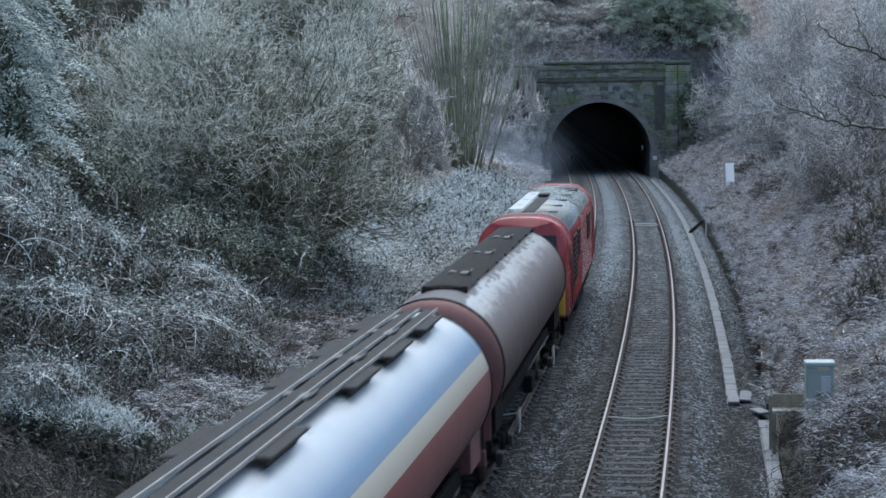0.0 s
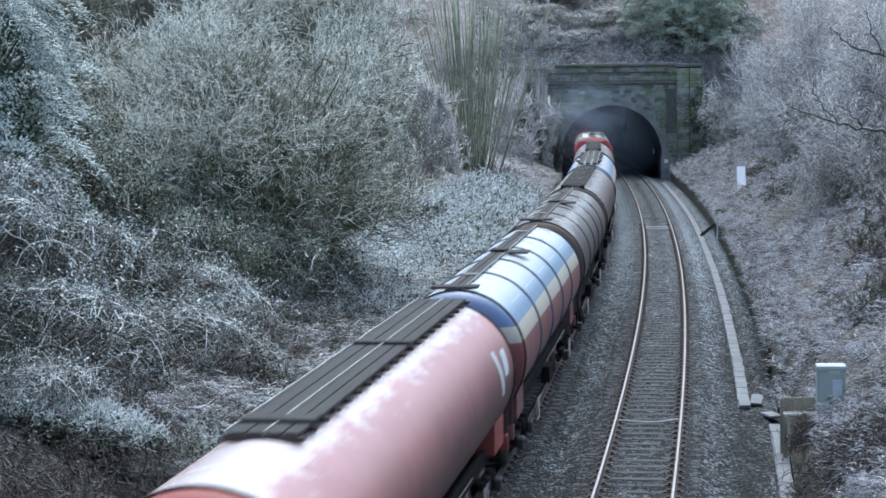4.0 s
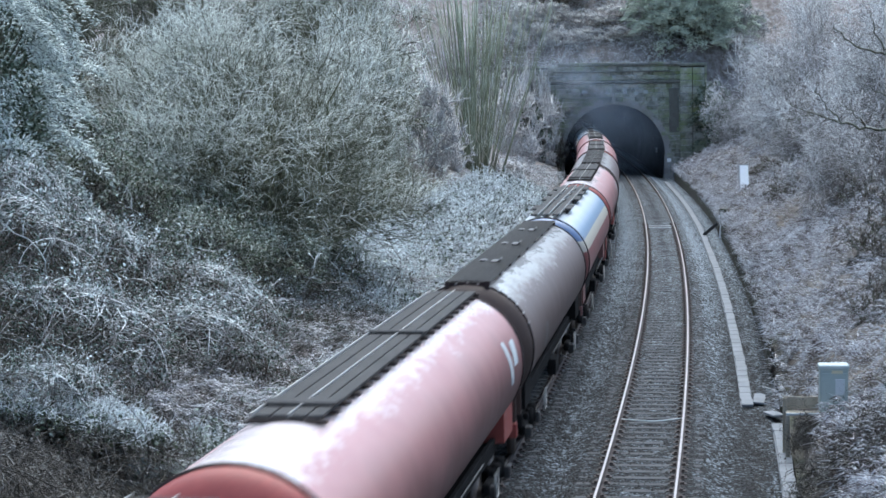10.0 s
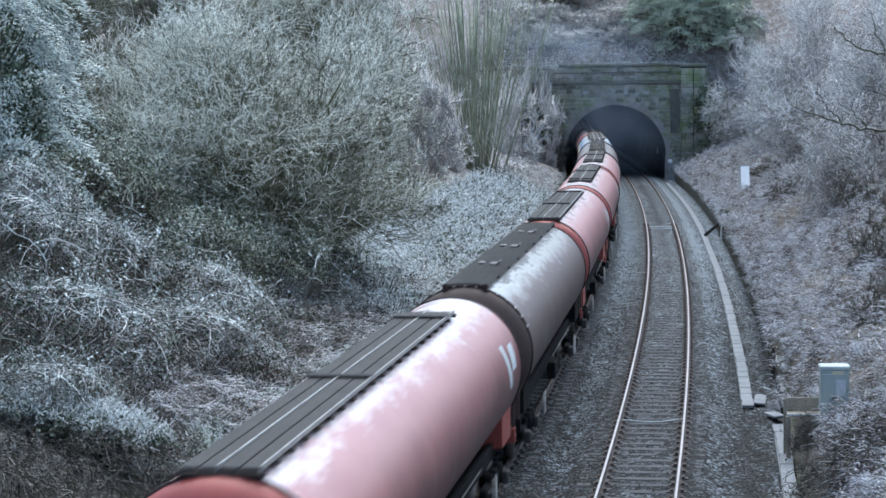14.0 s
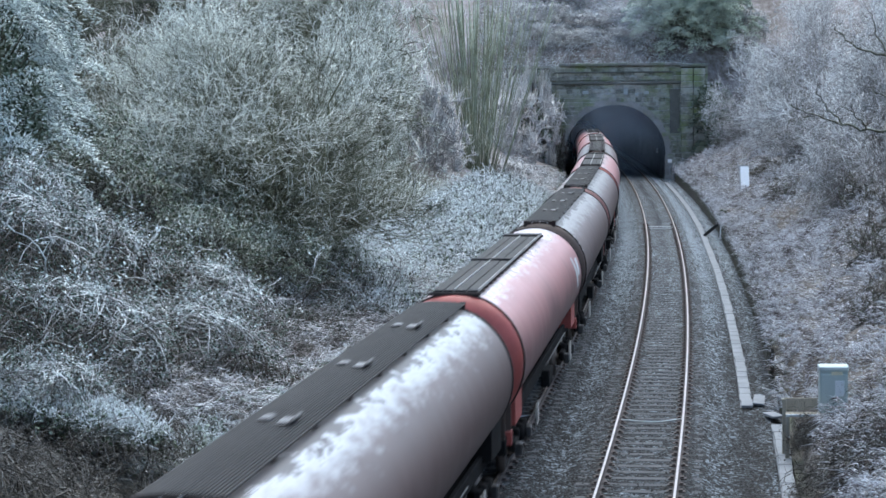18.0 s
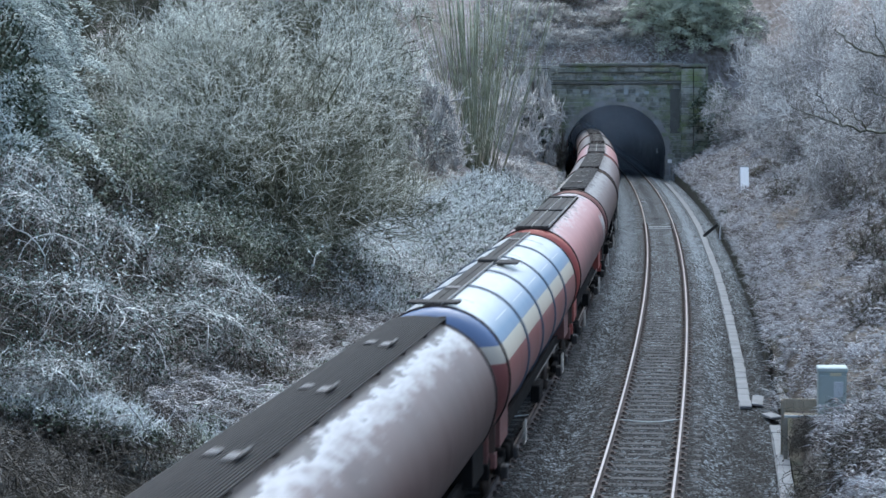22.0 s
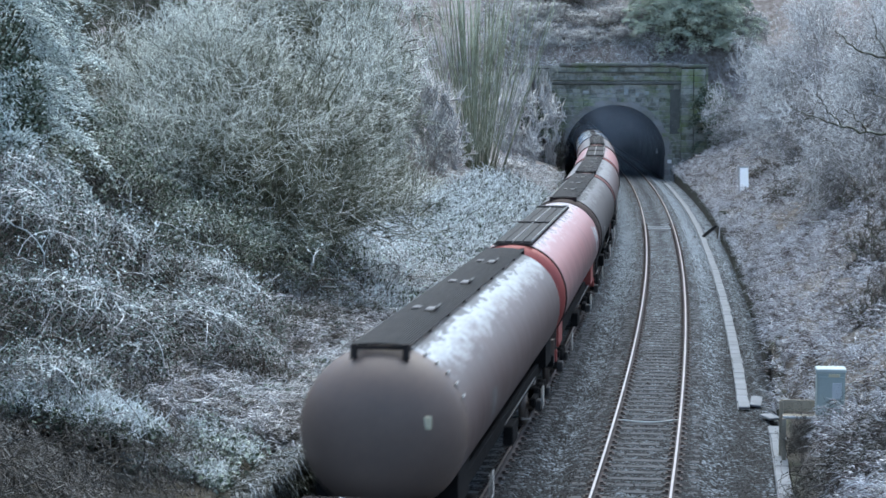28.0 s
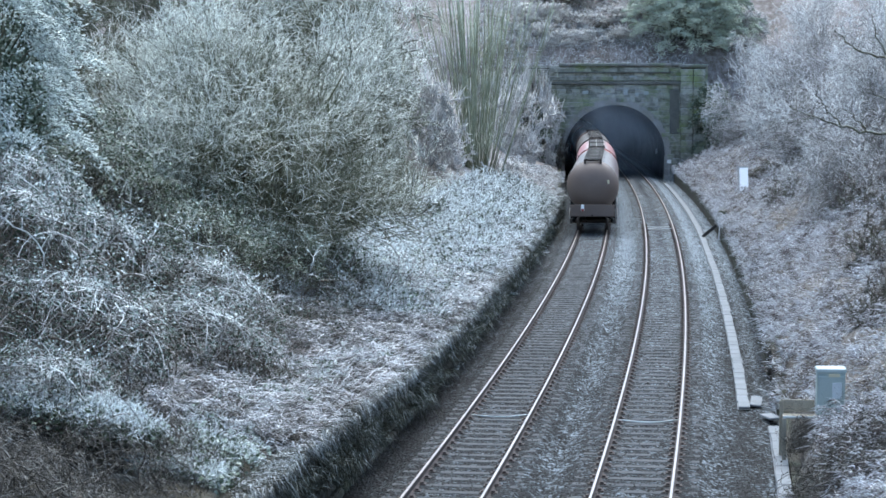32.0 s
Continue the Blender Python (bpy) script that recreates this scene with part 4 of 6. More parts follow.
def tank_body(top, paint, end_paint, ribs=(), rib_mat=None, front_paint=None, depth=0.52):
    prof = [(-HALF, RADIUS)] + [(x, RADIUS) for x in (-6, -3, 0, 3, 6)] + [(HALF, RADIUS)]
    part("tank_barrel", turned("tank_barrel", paint, prof, 48, AXIS), top)
    for e, m in ((-1, end_paint), (1, front_paint or end_paint)):
        d = part("tank_end", turned("tank_end", m, dome(e, depth=depth), 40, AXIS), top)
        if depth > 0.6:
            continue
        part("end_rim", turned("end_rim", M_RIM, [(e * (HALF - 0.05), RADIUS), (e * (HALF - 0.05), RADIUS + 0.025), (e * (HALF + 0.04), RADIUS + 0.025), (e * (HALF + 0.04), RADIUS - 0.02)], 48, AXIS), d)
    for x in ribs:
        part("tank_ring", turned("tank_ring", rib_mat or paint, [(x - 0.05, RADIUS - 0.01), (x - 0.04, RADIUS + 0.035), (x + 0.04, RADIUS + 0.035), (x + 0.05, RADIUS - 0.01)], 48, AXIS), top)


def end_bolts(top, e):
    """Pale clips round the rim of a tank's end."""
    for i in range(-7, 8):
        a = radians(i * 9.5)
        r = RADIUS + 0.02
        m = solid("rim_clip", M_CLIP, [(e * (HALF - 0.02), 0, 0, 0.2, 0.04, 0.035)], 0.006)
        ob = part("rim_clip", m, top)
        ob.matrix_basis = Matrix.Translation((0, r * math.sin(a), AXIS + r * math.cos(a))) @ Matrix.Rotation(-a, 4, "X")


def grey_tank(paint, end_paint, label, clips=True, stretch=(-8.85, 8.85), depth=0.52):
    top = new("tank_wagon")
    tagged(top, label, "tank wagon", group="wagons of the train")
    tank_body(top, paint, end_paint, depth=depth)
    underframe(top, M_FRAME, end_paint)
    long_deck(top, *stretch)
    hatches(top, (-4.6, 0.2, 4.8))
    if clips:
        end_bolts(top, -1)
    # the side marks: a pale data panel
    for s in (1, -1):
        part("data_panel", curved_patch("data_panel", M_HATCH, s * 5.2 - 0.35, s * 5.2 + 0.35, s, 84, 106), top)
    return top


def curved_patch(name, mat, x0, x1, side, a0, a1, lift=0.006, skew=0.0, n=6):
    """A thin plate on the tank's flank, between two angles from the crown."""
    verts, faces = [], []
    for i in range(n + 1):
        a = radians(a0 + (a1 - a0) * i / n)
        r = RADIUS + lift
        for x in (x0, x1):
            verts.append((x + skew * (i / n - 0.5), side * r * math.sin(a), AXIS + r * math.cos(a)))
    for i in range(n):
        faces.append((2 * i, 2 * i + 1, 2 * i + 3, 2 * i + 2))
    return shape(name, verts, faces, mat)


def red_tank():
    top = new("tank_wagon")
    tagged(top, "faded red bogie tank wagon, sky sheen in its pink paint, with a short black walkway", "tank wagon", group="wagons of the train")
    tank_body(top, M_TANK_RED, M_RED)
    underframe(top, M_RED)
    z = AXIS + RADIUS + 0.045
    x0, x1 = -8.8, 5.9
    for y0, y1 in ((-0.43, -0.23), (-0.21, 0.0), (0.03, 0.22), (0.24, 0.43)):
        part("walkway_plank", plank("walkway_plank", M_DECK, x0, x1, y0, y1, z), top)
    for y in (0.015, -0.46):
        part("walkway_edge", plank("walkway_edge", M_DECK_EDGE, x0, x1, y - 0.012, y + 0.012, z + 0.02, 0.07), top)
    bearer = solid("walkway_bearer", M_RIM, [(0, 0, z - 0.05, 0.13, 1.0, 0.06)], 0.008)
    for i in range(21):
        part("walkway_bearer", bearer, top).location.x = x0 + i * (x1 - x0) / 20
    for x, w in ((-2.2, 0.22), (5.0, 0.45)):
        part("vent_cross", solid("vent_cross", M_DECK, [(x, 0, z + 0.05, w, 0.94, 0.05)], 0.015), top)
    # a pale forked device on each flank, at its right-hand end
    for s in (1, -1):
        part("flank_mark", curved_patch("flank_mark", M_PALE, -s * 6.9 - 0.16, -s * 6.9 + 0.22, s, 60, 96, skew=-s * 0.3), top, "pale forked emblem")
        part("flank_mark", curved_patch("flank_mark", M_PALE, -s * 7.7 - 0.3, -s * 7.7 + 0.3, s, 64, 84, skew=s * 0.1), top, "pale oblong emblem")
    return top


def blue_tank():
    top = new("tank_wagon")
    tagged(top, "pale blue, cream and red smooth tank wagon with stepped walkways", "tank wagon", group="wagons of the train")
    tank_body(top, M_TANK_BLUE, M_BLUE_CAP, (), None, M_RED_DULL)
    underframe(top, M_RED_DULL)
    z = AXIS + RADIUS + 0.075
    for y0, y1 in ((-0.42, -0.22), (-0.1, 0.1), (0.22, 0.42)):
        part("walkway_plank", plank("walkway_plank", M_DECK, -8.6, 8.3, y0, y1, z), top)
        part("walkway_edge", plank("walkway_edge", M_DECK_EDGE, -8.6, 8.3, y0 - 0.03, y0 - 0.005, z + 0.02, 0.06), top)
    for x in (-4.6, 0.4, 3.4, 6.6):
        for s in (1, -1):
            part("side_platform", solid("side_platform", M_DECK, [(x, s * 0.54, z - 0.02, 2.0, 0.2, 0.05), (x, s * 0.5, z - 0.1, 1.7, 0.05, 0.14)], 0.01), top)
    hatches(top, (-1.5, 2.0, 5.0))
    for s in (1, -1):
        part("data_panel", curved_patch("data_panel", M_HATCH, -s * 6.6 - 0.5, -s * 6.6 + 0.5, s, 112, 130), top)
    return top


def ribbed_tank(paint, end_paint, end_mat, label, ring_mat=None):
    top = new("tank_wagon")
    tagged(top, label, "tank wagon", group="wagons of the train")
    tank_body(top, paint, end_paint, (-5.0, -1.67, 1.67, 5.0), ring_mat or paint)
    underframe(top, end_mat)
    z = AXIS + RADIUS + 0.035
    for y0, y1 in ((-0.09, 0.07), (0.09, 0.25)):
        part("walkway_plank", plank("walkway_plank", M_DECK, -8.8, 8.8, y0, y1, z, 0.035), top)
    part("walkway_edge", plank("walkway_edge", M_DECK_EDGE, -8.8, 8.8, -0.115, -0.095, z + 0.01, 0.05), top)
    part("ladder_landing", solid("ladder_landing", M_DECK, [(-8.5, 0.08, z + 0.02, 0.5, 0.95, 0.05)], 0.01), top)
    bearer = solid("walkway_bearer", M_RIM, [(0, 0.08, z - 0.04, 0.08, 0.38, 0.06)], 0.01)
    for i in range(11):
        part("walkway_bearer", bearer, top).location.x = -8.6 + i * 1.72
    part("side_platform", solid("side_platform", M_DECK, [(0.0, -0.42, z, 0.75, 0.5, 0.05), (0, 0.05, z + 0.05, 0.6, 0.4, 0.08)], 0.02), top)
    for x in (-6.0, 6.2):
        part("walkway_hatch", solid("walkway_hatch", M_HATCH, [(x, 0.06, z + 0.03, 0.34, 0.28, 0.04)], 0.015), top)
    for s in (1, -1):
        part("data_panel", curved_patch("data_panel", M_HATCH, -s * 7.4 - 0.4, -s * 7.4 + 0.4, s, 104, 122), top)
    return top


def tail_lamp(top):
    """A red lamp in a pale case, hung on the last end plate."""
    lamp = part("tail_lamp", solid("lamp_case", M_WHITE, [(-9.88, 0.5, 1.3, 0.14, 0.16, 0.34)], 0.03), top, "tail lamp with a pale case")
    part("maker_plate", solid("maker_plate", M_CREAM, [(-9.56, -0.8, 2.62, 0.04, 0.12, 0.2)], 0.01), top, "small cream plate")
    part("lens", solid("lens", M_RED, [(-9.96, 0.5, 1.2, 0.03, 0.13, 0.13)], 0.02), lamp, "red lens")


def build_loco():
    top = new("locomotive")
    tagged(top, "red heavy diesel locomotive with a grey roof", "locomotive", group="the train")
    half_w, L = 1.31, 10.0
    arc = [math.pi * i / 28 for i in range(29)]
    sec = [(half_w, 1.1), (half_w, 2.0)] + [(half_w * math.copysign(abs(math.cos(a)) ** 0.62, math.cos(a)), 2.75 + 1.12 * math.sin(a) ** 0.8) for a in arc] + [(-half_w, 2.0), (-half_w, 1.1)]

    def hull(name, x0, x1, mat, inset=0.0, lo=0, hi=None, lift=0.0):
        s = [(y * (1 - inset), z + lift) for y, z in sec][lo:hi]
        verts = [(x, y, z) for x in (x0, x1) for y, z in s]
        n = len(s)
        faces = [(k, k + 1, n + k + 1, n + k) for k in range(n - 1)]
        return shape(name, verts, faces + [tuple(range(n))[::-1], tuple(range(n, 2 * n))], mat, True)

    part("body", hull("body", -L + 1.9, L - 1.9, M_LOCO_RED), top, "red bodyside")
    part("roof", hull("roof", -L + 1.95, L - 1.95, M_LOCO_GREY, 0.0, 6, 27, 0.012), top, "grey curved roof")
    for e in (1, -1):
        cab = part("cab", hull("cab", e * (L - 1.9), e * (L - 0.35), M_LOCO_RED), top, "red cab with raked nose")
        v = []
        for y, z in sec:
            v.append((e * (L - 0.35), y, z))
        for y, z in sec:
            v.append((e * (L + 0.25 - max(0, z - 2.2) * 0.38), y * 0.93, min(z, 3.7)))
        n = len(sec)
        part("nose", shape("nose", v, [(k, k + 1, n + k + 1, n + k) for k in range(n - 1)] + [tuple(range(n, 2 * n)), (0, n, 2 * n - 1, n - 1)], M_LOCO_RED, True), cab, "red raked cab front")
        part("warning_panel", solid("warning_panel", M_YELLOW, [(e * (L + 0.22), 0, 1.72, 0.14, 2.46, 1.15)], 0.04), cab, "yellow warning panel")
        for s in (1, -1):
            part("windscreen", shape("windscreen", [(e * (L + 0.20 - 0.18), s * 0.08, 2.62), (e * (L + 0.20 - 0.18), s * 1.05, 2.62), (e * (L - 0.11), s * 0.98, 3.4), (e * (L - 0.11), s * 0.08, 3.4)], [(0, 1, 2, 3)], M_GLASS), cab)
            part("cab_window", solid("cab_window", M_GLASS, [(e * (L - 1.1), s * (half_w + 0.004), 2.75, 0.6, 0.02, 0.6)], 0.005), cab)
            part("cab_door", solid("cab_door", M_LOCO_RED, [(e * (L - 1.75), s * (half_w + 0.01), 2.1, 0.55, 0.03, 1.85)], 0.01), cab)
            part("handrail", rods("handrail", M_STEEL, [([(e * (L - 1.4), s * (half_w + 0.05), 1.3), (e * (L - 1.4), s * (half_w + 0.05), 2.8)], 0.02)], 6), cab)
            part("buffer", turned("buffer", M_STEEL, [(e * (L + 0.2), 0.12), (e * (L + 0.6), 0.1), (e * (L + 0.6), 0.23), (e * (L + 0.66), 0.0)], 14, 1.05), cab).location.y = s * 0.865
        part("roof_band", hull("roof_band", e * (L - 2.3), e * (L - 2.0), M_RED, -0.006, 3, 30, 0.03), cab, "red band over the cab")
    # roof gear
    part("roof_panel", solid("roof_panel", M_LOCO_PANEL, [(-1.0, 0.5, 3.86, 9.0, 0.42, 0.05)], 0.02), top, "pale roof panel")
    part("walk_strip", solid("walk_strip", M_DECK, [(-3.6, 0.0, 3.885, 7.0, 0.4, 0.04)], 0.015), top, "dark non-slip roof strip")
    for i in range(5):
        part("roof_hatch", solid("roof_hatch", M_LOCO_GREY, [(-6.6 + i * 2.9, -0.1, 3.86, 0.1, 1.5, 0.06)], 0.02), top)
    part("exhaust", solid("exhaust", M_BLACK, [(0.6, 0, 3.95, 0.9, 0.35, 0.12)], 0.03), top, "sooty exhaust port")
    part("radiator_grille", solid("radiator_grille", M_BLACK, [(6.3, -0.5, 3.84, 1.3, 0.75, 0.08)], 0.02), top, "dark square radiator grille")
    for s in (1, -1):
        for x, w in ((-5.6, 1.8), (-3.0, 1.2), (4.6, 2.4)):
            tall = 1.5 if x < -5 else 0.9
            g = part("side_grille", solid("side_grille", M_BLACK, [(x, s * (half_w + 0.004), 3.1 - tall / 2, w, 0.03, tall)], 0.005), top)
            for k in range(round(tall / 0.18)):
                part("louvre", solid("louvre", M_FRAME, [(x, s * (half_w + 0.022), 3.0 - k * 0.17, w - 0.06, 0.03, 0.06)]), g)
        part("skirt", solid("skirt", M_FRAME, [(0, s * 1.22, 1.0, 18.4, 0.08, 0.3)], 0.02), top)
        part("fuel_tank", solid("fuel_tank", M_FRAME, [(0, s * 0.75, 0.7, 5.0, 0.9, 0.6)], 0.06), top)
    for x in (-6.4, 6.4):
        b = part("bogie", solid("loco_bogie", M_FRAME, [(x, s * 1.05, 0.6, 4.8, 0.16, 0.35) for s in (1, -1)] + [(x, 0, 0.6, 0.8, 2.1, 0.3)], 0.04), top)
        for dx in (-1.7, 0.0, 1.7):
            w = turned("wheelset", M_WHEEL, [(-0.83, 0.0), (-0.83, 0.52), (-0.70, 0.53), (-0.70, 0.46), (-0.66, 0.1), (0.66, 0.1), (0.70, 0.46), (0.70, 0.53), (0.83, 0.52), (0.83, 0.0)], 20)
            part("wheelset", w, b).matrix_basis = Matrix.Translation((x + dx, 0, 0.53)) @ Matrix.Rotation(math.pi / 2, 4, "Z")
    return top


GREY = grey_tank(M_TANK_GREY, M_DOME_DARK, "grimy grey bogie tank wagon with a full-length black walkway")
BROWN = grey_tank(M_TANK_BROWN, M_RED_DULL, "brownish-grey tank wagon with a dull red end", False, (-7.0, 8.85))
DULL = grey_tank(M_TANK_GREY, M_RED_DULL, "grimy grey tank wagon with a dull red end", False, (-8.2, 8.85))
DARK = grey_tank(M_TANK_DARK, M_DOME_DARK, "dark grey glossy tank wagon with a black walkway", False)
LAST = grey_tank(M_TANK_GREY, M_DOME_LAST, "grimy grey last tank wagon carrying a tail lamp", True, (-9.2, 8.85), 0.95)
tail_lamp(LAST)
RED = red_tank()
BLUE = blue_tank()
RIB_BLUE = ribbed_tank(M_TANK_BLUE, M_BLUE_CAP, M_RED_DULL, "pale blue, cream and red tank wagon with strengthening rings", M_RING_BLUE)
for x in (-6.6, -3.3, 0.0, 3.3, 6.6):
    for side in (1, -1):
        part("flank_dash", curved_patch("flank_dash", M_PALE, x - 0.95, x + 0.95, side, 44.5, 45.5), RIB_BLUE, "thin pale painted dash")
RIB_GREY = ribbed_tank(M_TANK_RIB, M_DOME_DARK, M_FRAME, "dirty dark grey tank wagon with strengthening rings")
LOCO = build_loco()

# the order of the wagons behind the locomotive; r: a red one running the other way round
ORDER = "n c g e d R r g R c g R R r g r m g r g m r d m r m k r l"
FIRST = {"n": BROWN, "c": BLUE, "g": GREY, "e": RIB_GREY, "d": RIB_BLUE, "R": RED, "m": DULL, "k": DARK, "l": LAST}
TRAIN = []
used = set()
for code in ORDER.split():
    turned_round = code == "R"
    thing = FIRST["R" if code == "r" else code]
    if thing.name in used:
        thing = copy_thing(thing, Matrix())
    used.add(thing.name)
    TRAIN.append((thing, turned_round))


def front(t):
    """How far along the line the locomotive's rear coupling is at t seconds; the train is slowing a little."""
    return 57.4 + 20.326 * t - 0.0309 * t * t


def stand(s, reach, turned_round=False):
    a, b = on_track(s - reach), on_track(s + reach)
    turn = math.atan2(b.y - a.y, b.x - a.x)
    m = (a + b) / 2
    return pose(m.x, m.y, 0, 0, 0, math.degrees(turn) + (180 if turned_round else 0))


def motions():
    walk(LOCO, [(t, stand(front(t) + 10.67, 6.4)) for t in range(33)])
    for k, (thing, turned_round) in enumerate(TRAIN):
        walk(thing, [(t, stand(front(t) - PITCH * (k + 0.5), 6.7, turned_round)) for t in range(33)])
    for thing, way in PUFFS:
        walk(thing, [(t, pose(x, y, z)) for t, x, y, z in way])

# ---- vegetation ----
def prisms(p0, p1, r0, r1):
    """Three-sided tapered twigs as arrays of verts and quads."""
    d = p1 - p0
    d = d / np.maximum(np.linalg.norm(d, axis=1, keepdims=True), 1e-6)
    ref = np.where(np.abs(d[:, 2:3]) > 0.8, np.array([[1.0, 0, 0]]), np.array([[0, 0, 1.0]]))
    a = np.cross(d, ref)
    a /= np.maximum(np.linalg.norm(a, axis=1, keepdims=True), 1e-6)
    b = np.cross(d, a)
    rows = []
    for p, r in ((p0, r0), (p1, r1)):
        for k in range(3):
            t = 2.0944 * k
            rows.append(p + (a * math.cos(t) + b * math.sin(t)) * r[:, None])
    verts = np.stack(rows, 1).reshape(-1, 3)
    i = np.arange(len(p0))[:, None] * 6
    faces = np.concatenate([i + [0, 1, 4, 3], i + [1, 2, 5, 4], i + [2, 0, 3, 5]], 0)
    return verts, faces


def spikes(p0, p1, r0):
    """Fine twig tips: three-sided, running to a point."""
    d = unit(p1 - p0)
    ref = np.where(np.abs(d[:, 2:3]) > 0.8, np.array([[1.0, 0, 0]]), np.array([[0, 0, 1.0]]))
    a = unit(np.cross(d, ref))
    b = np.cross(d, a)
    rows = [p0 + (a * math.cos(2.0944 * k) + b * math.sin(2.0944 * k)) * r0[:, None] for k in range(3)] + [p1]
    verts = np.stack(rows, 1).reshape(-1, 3)
    i = np.arange(len(p0))[:, None] * 4
    return verts, np.concatenate([i + [0, 1, 3], i + [1, 2, 3], i + [2, 0, 3]], 0)


def tube(line, thick, sides=7):
    """One tapering limb through the points of line."""
    d = unit(np.gradient(line, axis=0))
    a = unit(np.cross(d, np.array([0.3, 1.0, 0.1])))
    b = np.cross(d, a)
    t = np.arange(sides) * 6.2832 / sides
    v = line[:, None] + (a[:, None] * np.cos(t)[None, :, None] + b[:, None] * np.sin(t)[None, :, None]) * thick[:, None, None]
    n = len(line)
    f = [(i * sides + k, i * sides + (k + 1) % sides, (i + 1) * sides + (k + 1) % sides, (i + 1) * sides + k) for i in range(n - 1) for k in range(sides)]
    return v.reshape(-1, 3), np.array(f)


def unit(v):
    return v / np.maximum(np.linalg.norm(v, axis=-1, keepdims=True), 1e-6)


def sprout(rnd, p0, p1, r, count, length, spread, lift, pull=None, segs=3, thin=0.6, wander=0.25, lo=0.15):
    """Children along parent segments: count of them on parents picked by length. Returns polylines as segment arrays."""
    ln = np.linalg.norm(p1 - p0, axis=1)
    pick = rnd.choice(len(p0), size=count, p=ln / ln.sum())
    t = lo + (1 - lo) * rnd.random(count)
    start = p0[pick] + (p1 - p0)[pick] * t[:, None]
    d0 = unit((p1 - p0)[pick])
    side = rnd.normal(size=(count, 3))
    side = unit(side - d0 * (side * d0).sum(1, keepdims=True))
    d = unit(d0 * (1 - spread) + side * spread + np.array([0, 0, lift]))
    if pull is not None:
        d = unit(d + pull(start))
    L = length * (0.55 + 0.9 * rnd.random(count))
    rad = np.minimum(r[pick] * thin, r[pick])
    out = []
    p = start
    for s in range(segs):
        q = p + d * (L / segs)[:, None]
        out.append((p, q, rad * (1 - 0.28 * s), rad * (1 - 0.28 * (s + 1))))
        d = unit(d + rnd.normal(size=(count, 3)) * wander + np.array([0, 0, lift * 0.15]))
        p = q
    return tuple(np.concatenate([o[i] for o in out]) for i in range(4))


def bush_parts(seed, height, radius, limbs=14, counts=(90, 700, 4200, 14000), low=0.05, squash=1.0, twig=0.009, lean=0.0, trunk=0.09, curl=0.4, tip_segs=1, reach_on=1.0):
    """A many-stemmed shrub: limbs fanned from the root, then three orders of finer and finer twigs, held in a rough dome."""
    rnd = np.random.default_rng(seed)
    az = rnd.random(limbs) * 6.283
    el = np.radians(12 + 70 * rnd.random(limbs) ** 0.9)
    d = np.stack([np.cos(az) * np.cos(el), np.sin(az) * np.cos(el), np.sin(el)], 1)
    reach = 0.62 / np.sqrt((np.cos(el) / radius) ** 2 + (np.sin(el) / height) ** 2)
    p = np.stack([np.cos(az) * 0.35, np.sin(az) * 0.35, np.zeros(limbs)], 1) * rnd.random((limbs, 1))
    segs, r = [], trunk * (0.6 + 0.6 * rnd.random(limbs))
    for s in range(5):
        q = p + d * (reach / 5)[:, None]
        segs.append((p, q, r * (1 - 0.15 * s), r * (1 - 0.15 * (s + 1))))
        d = unit(d + rnd.normal(size=(limbs, 3)) * 0.16 + np.array([lean, 0, 0.04]))
        p = q
    limb = tuple(np.concatenate([o[i] for o in segs]) for i in range(4))

    def keep(start):
        c = start * np.array([1 / radius, 1 / radius, 1 / height])
        rr = np.linalg.norm(c, axis=1, keepdims=True)
        out = unit(start - np.array([0, 0, height * 0.3]))
        return out * (0.55 - 0.9 * np.clip(rr - 0.75, 0, 1)) * 1.0

    lv1 = sprout(rnd, limb[0], limb[1], limb[2], counts[0], radius * 0.42, 0.6, 0.12, keep, 4, 0.55, 0.28)
    lv2 = sprout(rnd, lv1[0], lv1[1], lv1[2], counts[1], radius * 0.24, 0.6, 0.1, keep, 4, 0.5, 0.3)
    lv3 = sprout(rnd, lv2[0], lv2[1], np.maximum(lv2[2], twig * 1.6), counts[2], radius * 0.115 * reach_on, 0.65, 0.06, keep, 3, 0.6, curl)
    lv4 = sprout(rnd, lv3[0], lv3[1], np.maximum(lv3[2], twig), counts[3], max(0.32, radius * 0.075) * reach_on, 0.55, 0.03, None, tip_segs, 0.9, 0.3)
    coarse = [np.concatenate([a, b, c]) for a, b, c in zip(limb, lv1, lv2)]
    fine = list(lv3)
    tips = list(lv4)
    for g in (coarse, fine, tips):
        for i in (0, 1):
            floor = low - 0.24 * np.hypot(g[i][:, 0], g[i][:, 1])
            z = g[i][:, 2] * squash - floor
            g[i][:, 2] = floor + np.where(z < 0, -0.35 * z, z)
    coarse[2], coarse[3] = np.maximum(coarse[2], twig * 1.5), np.maximum(coarse[3], twig * 1.2)
    fine[2], fine[3] = np.clip(fine[2], twig * 0.7, twig * 1.5), np.clip(fine[3], twig * 0.6, twig * 1.2)
    tips[2] = np.full(len(tips[2]), twig * 1.15)
    return coarse, fine, tips


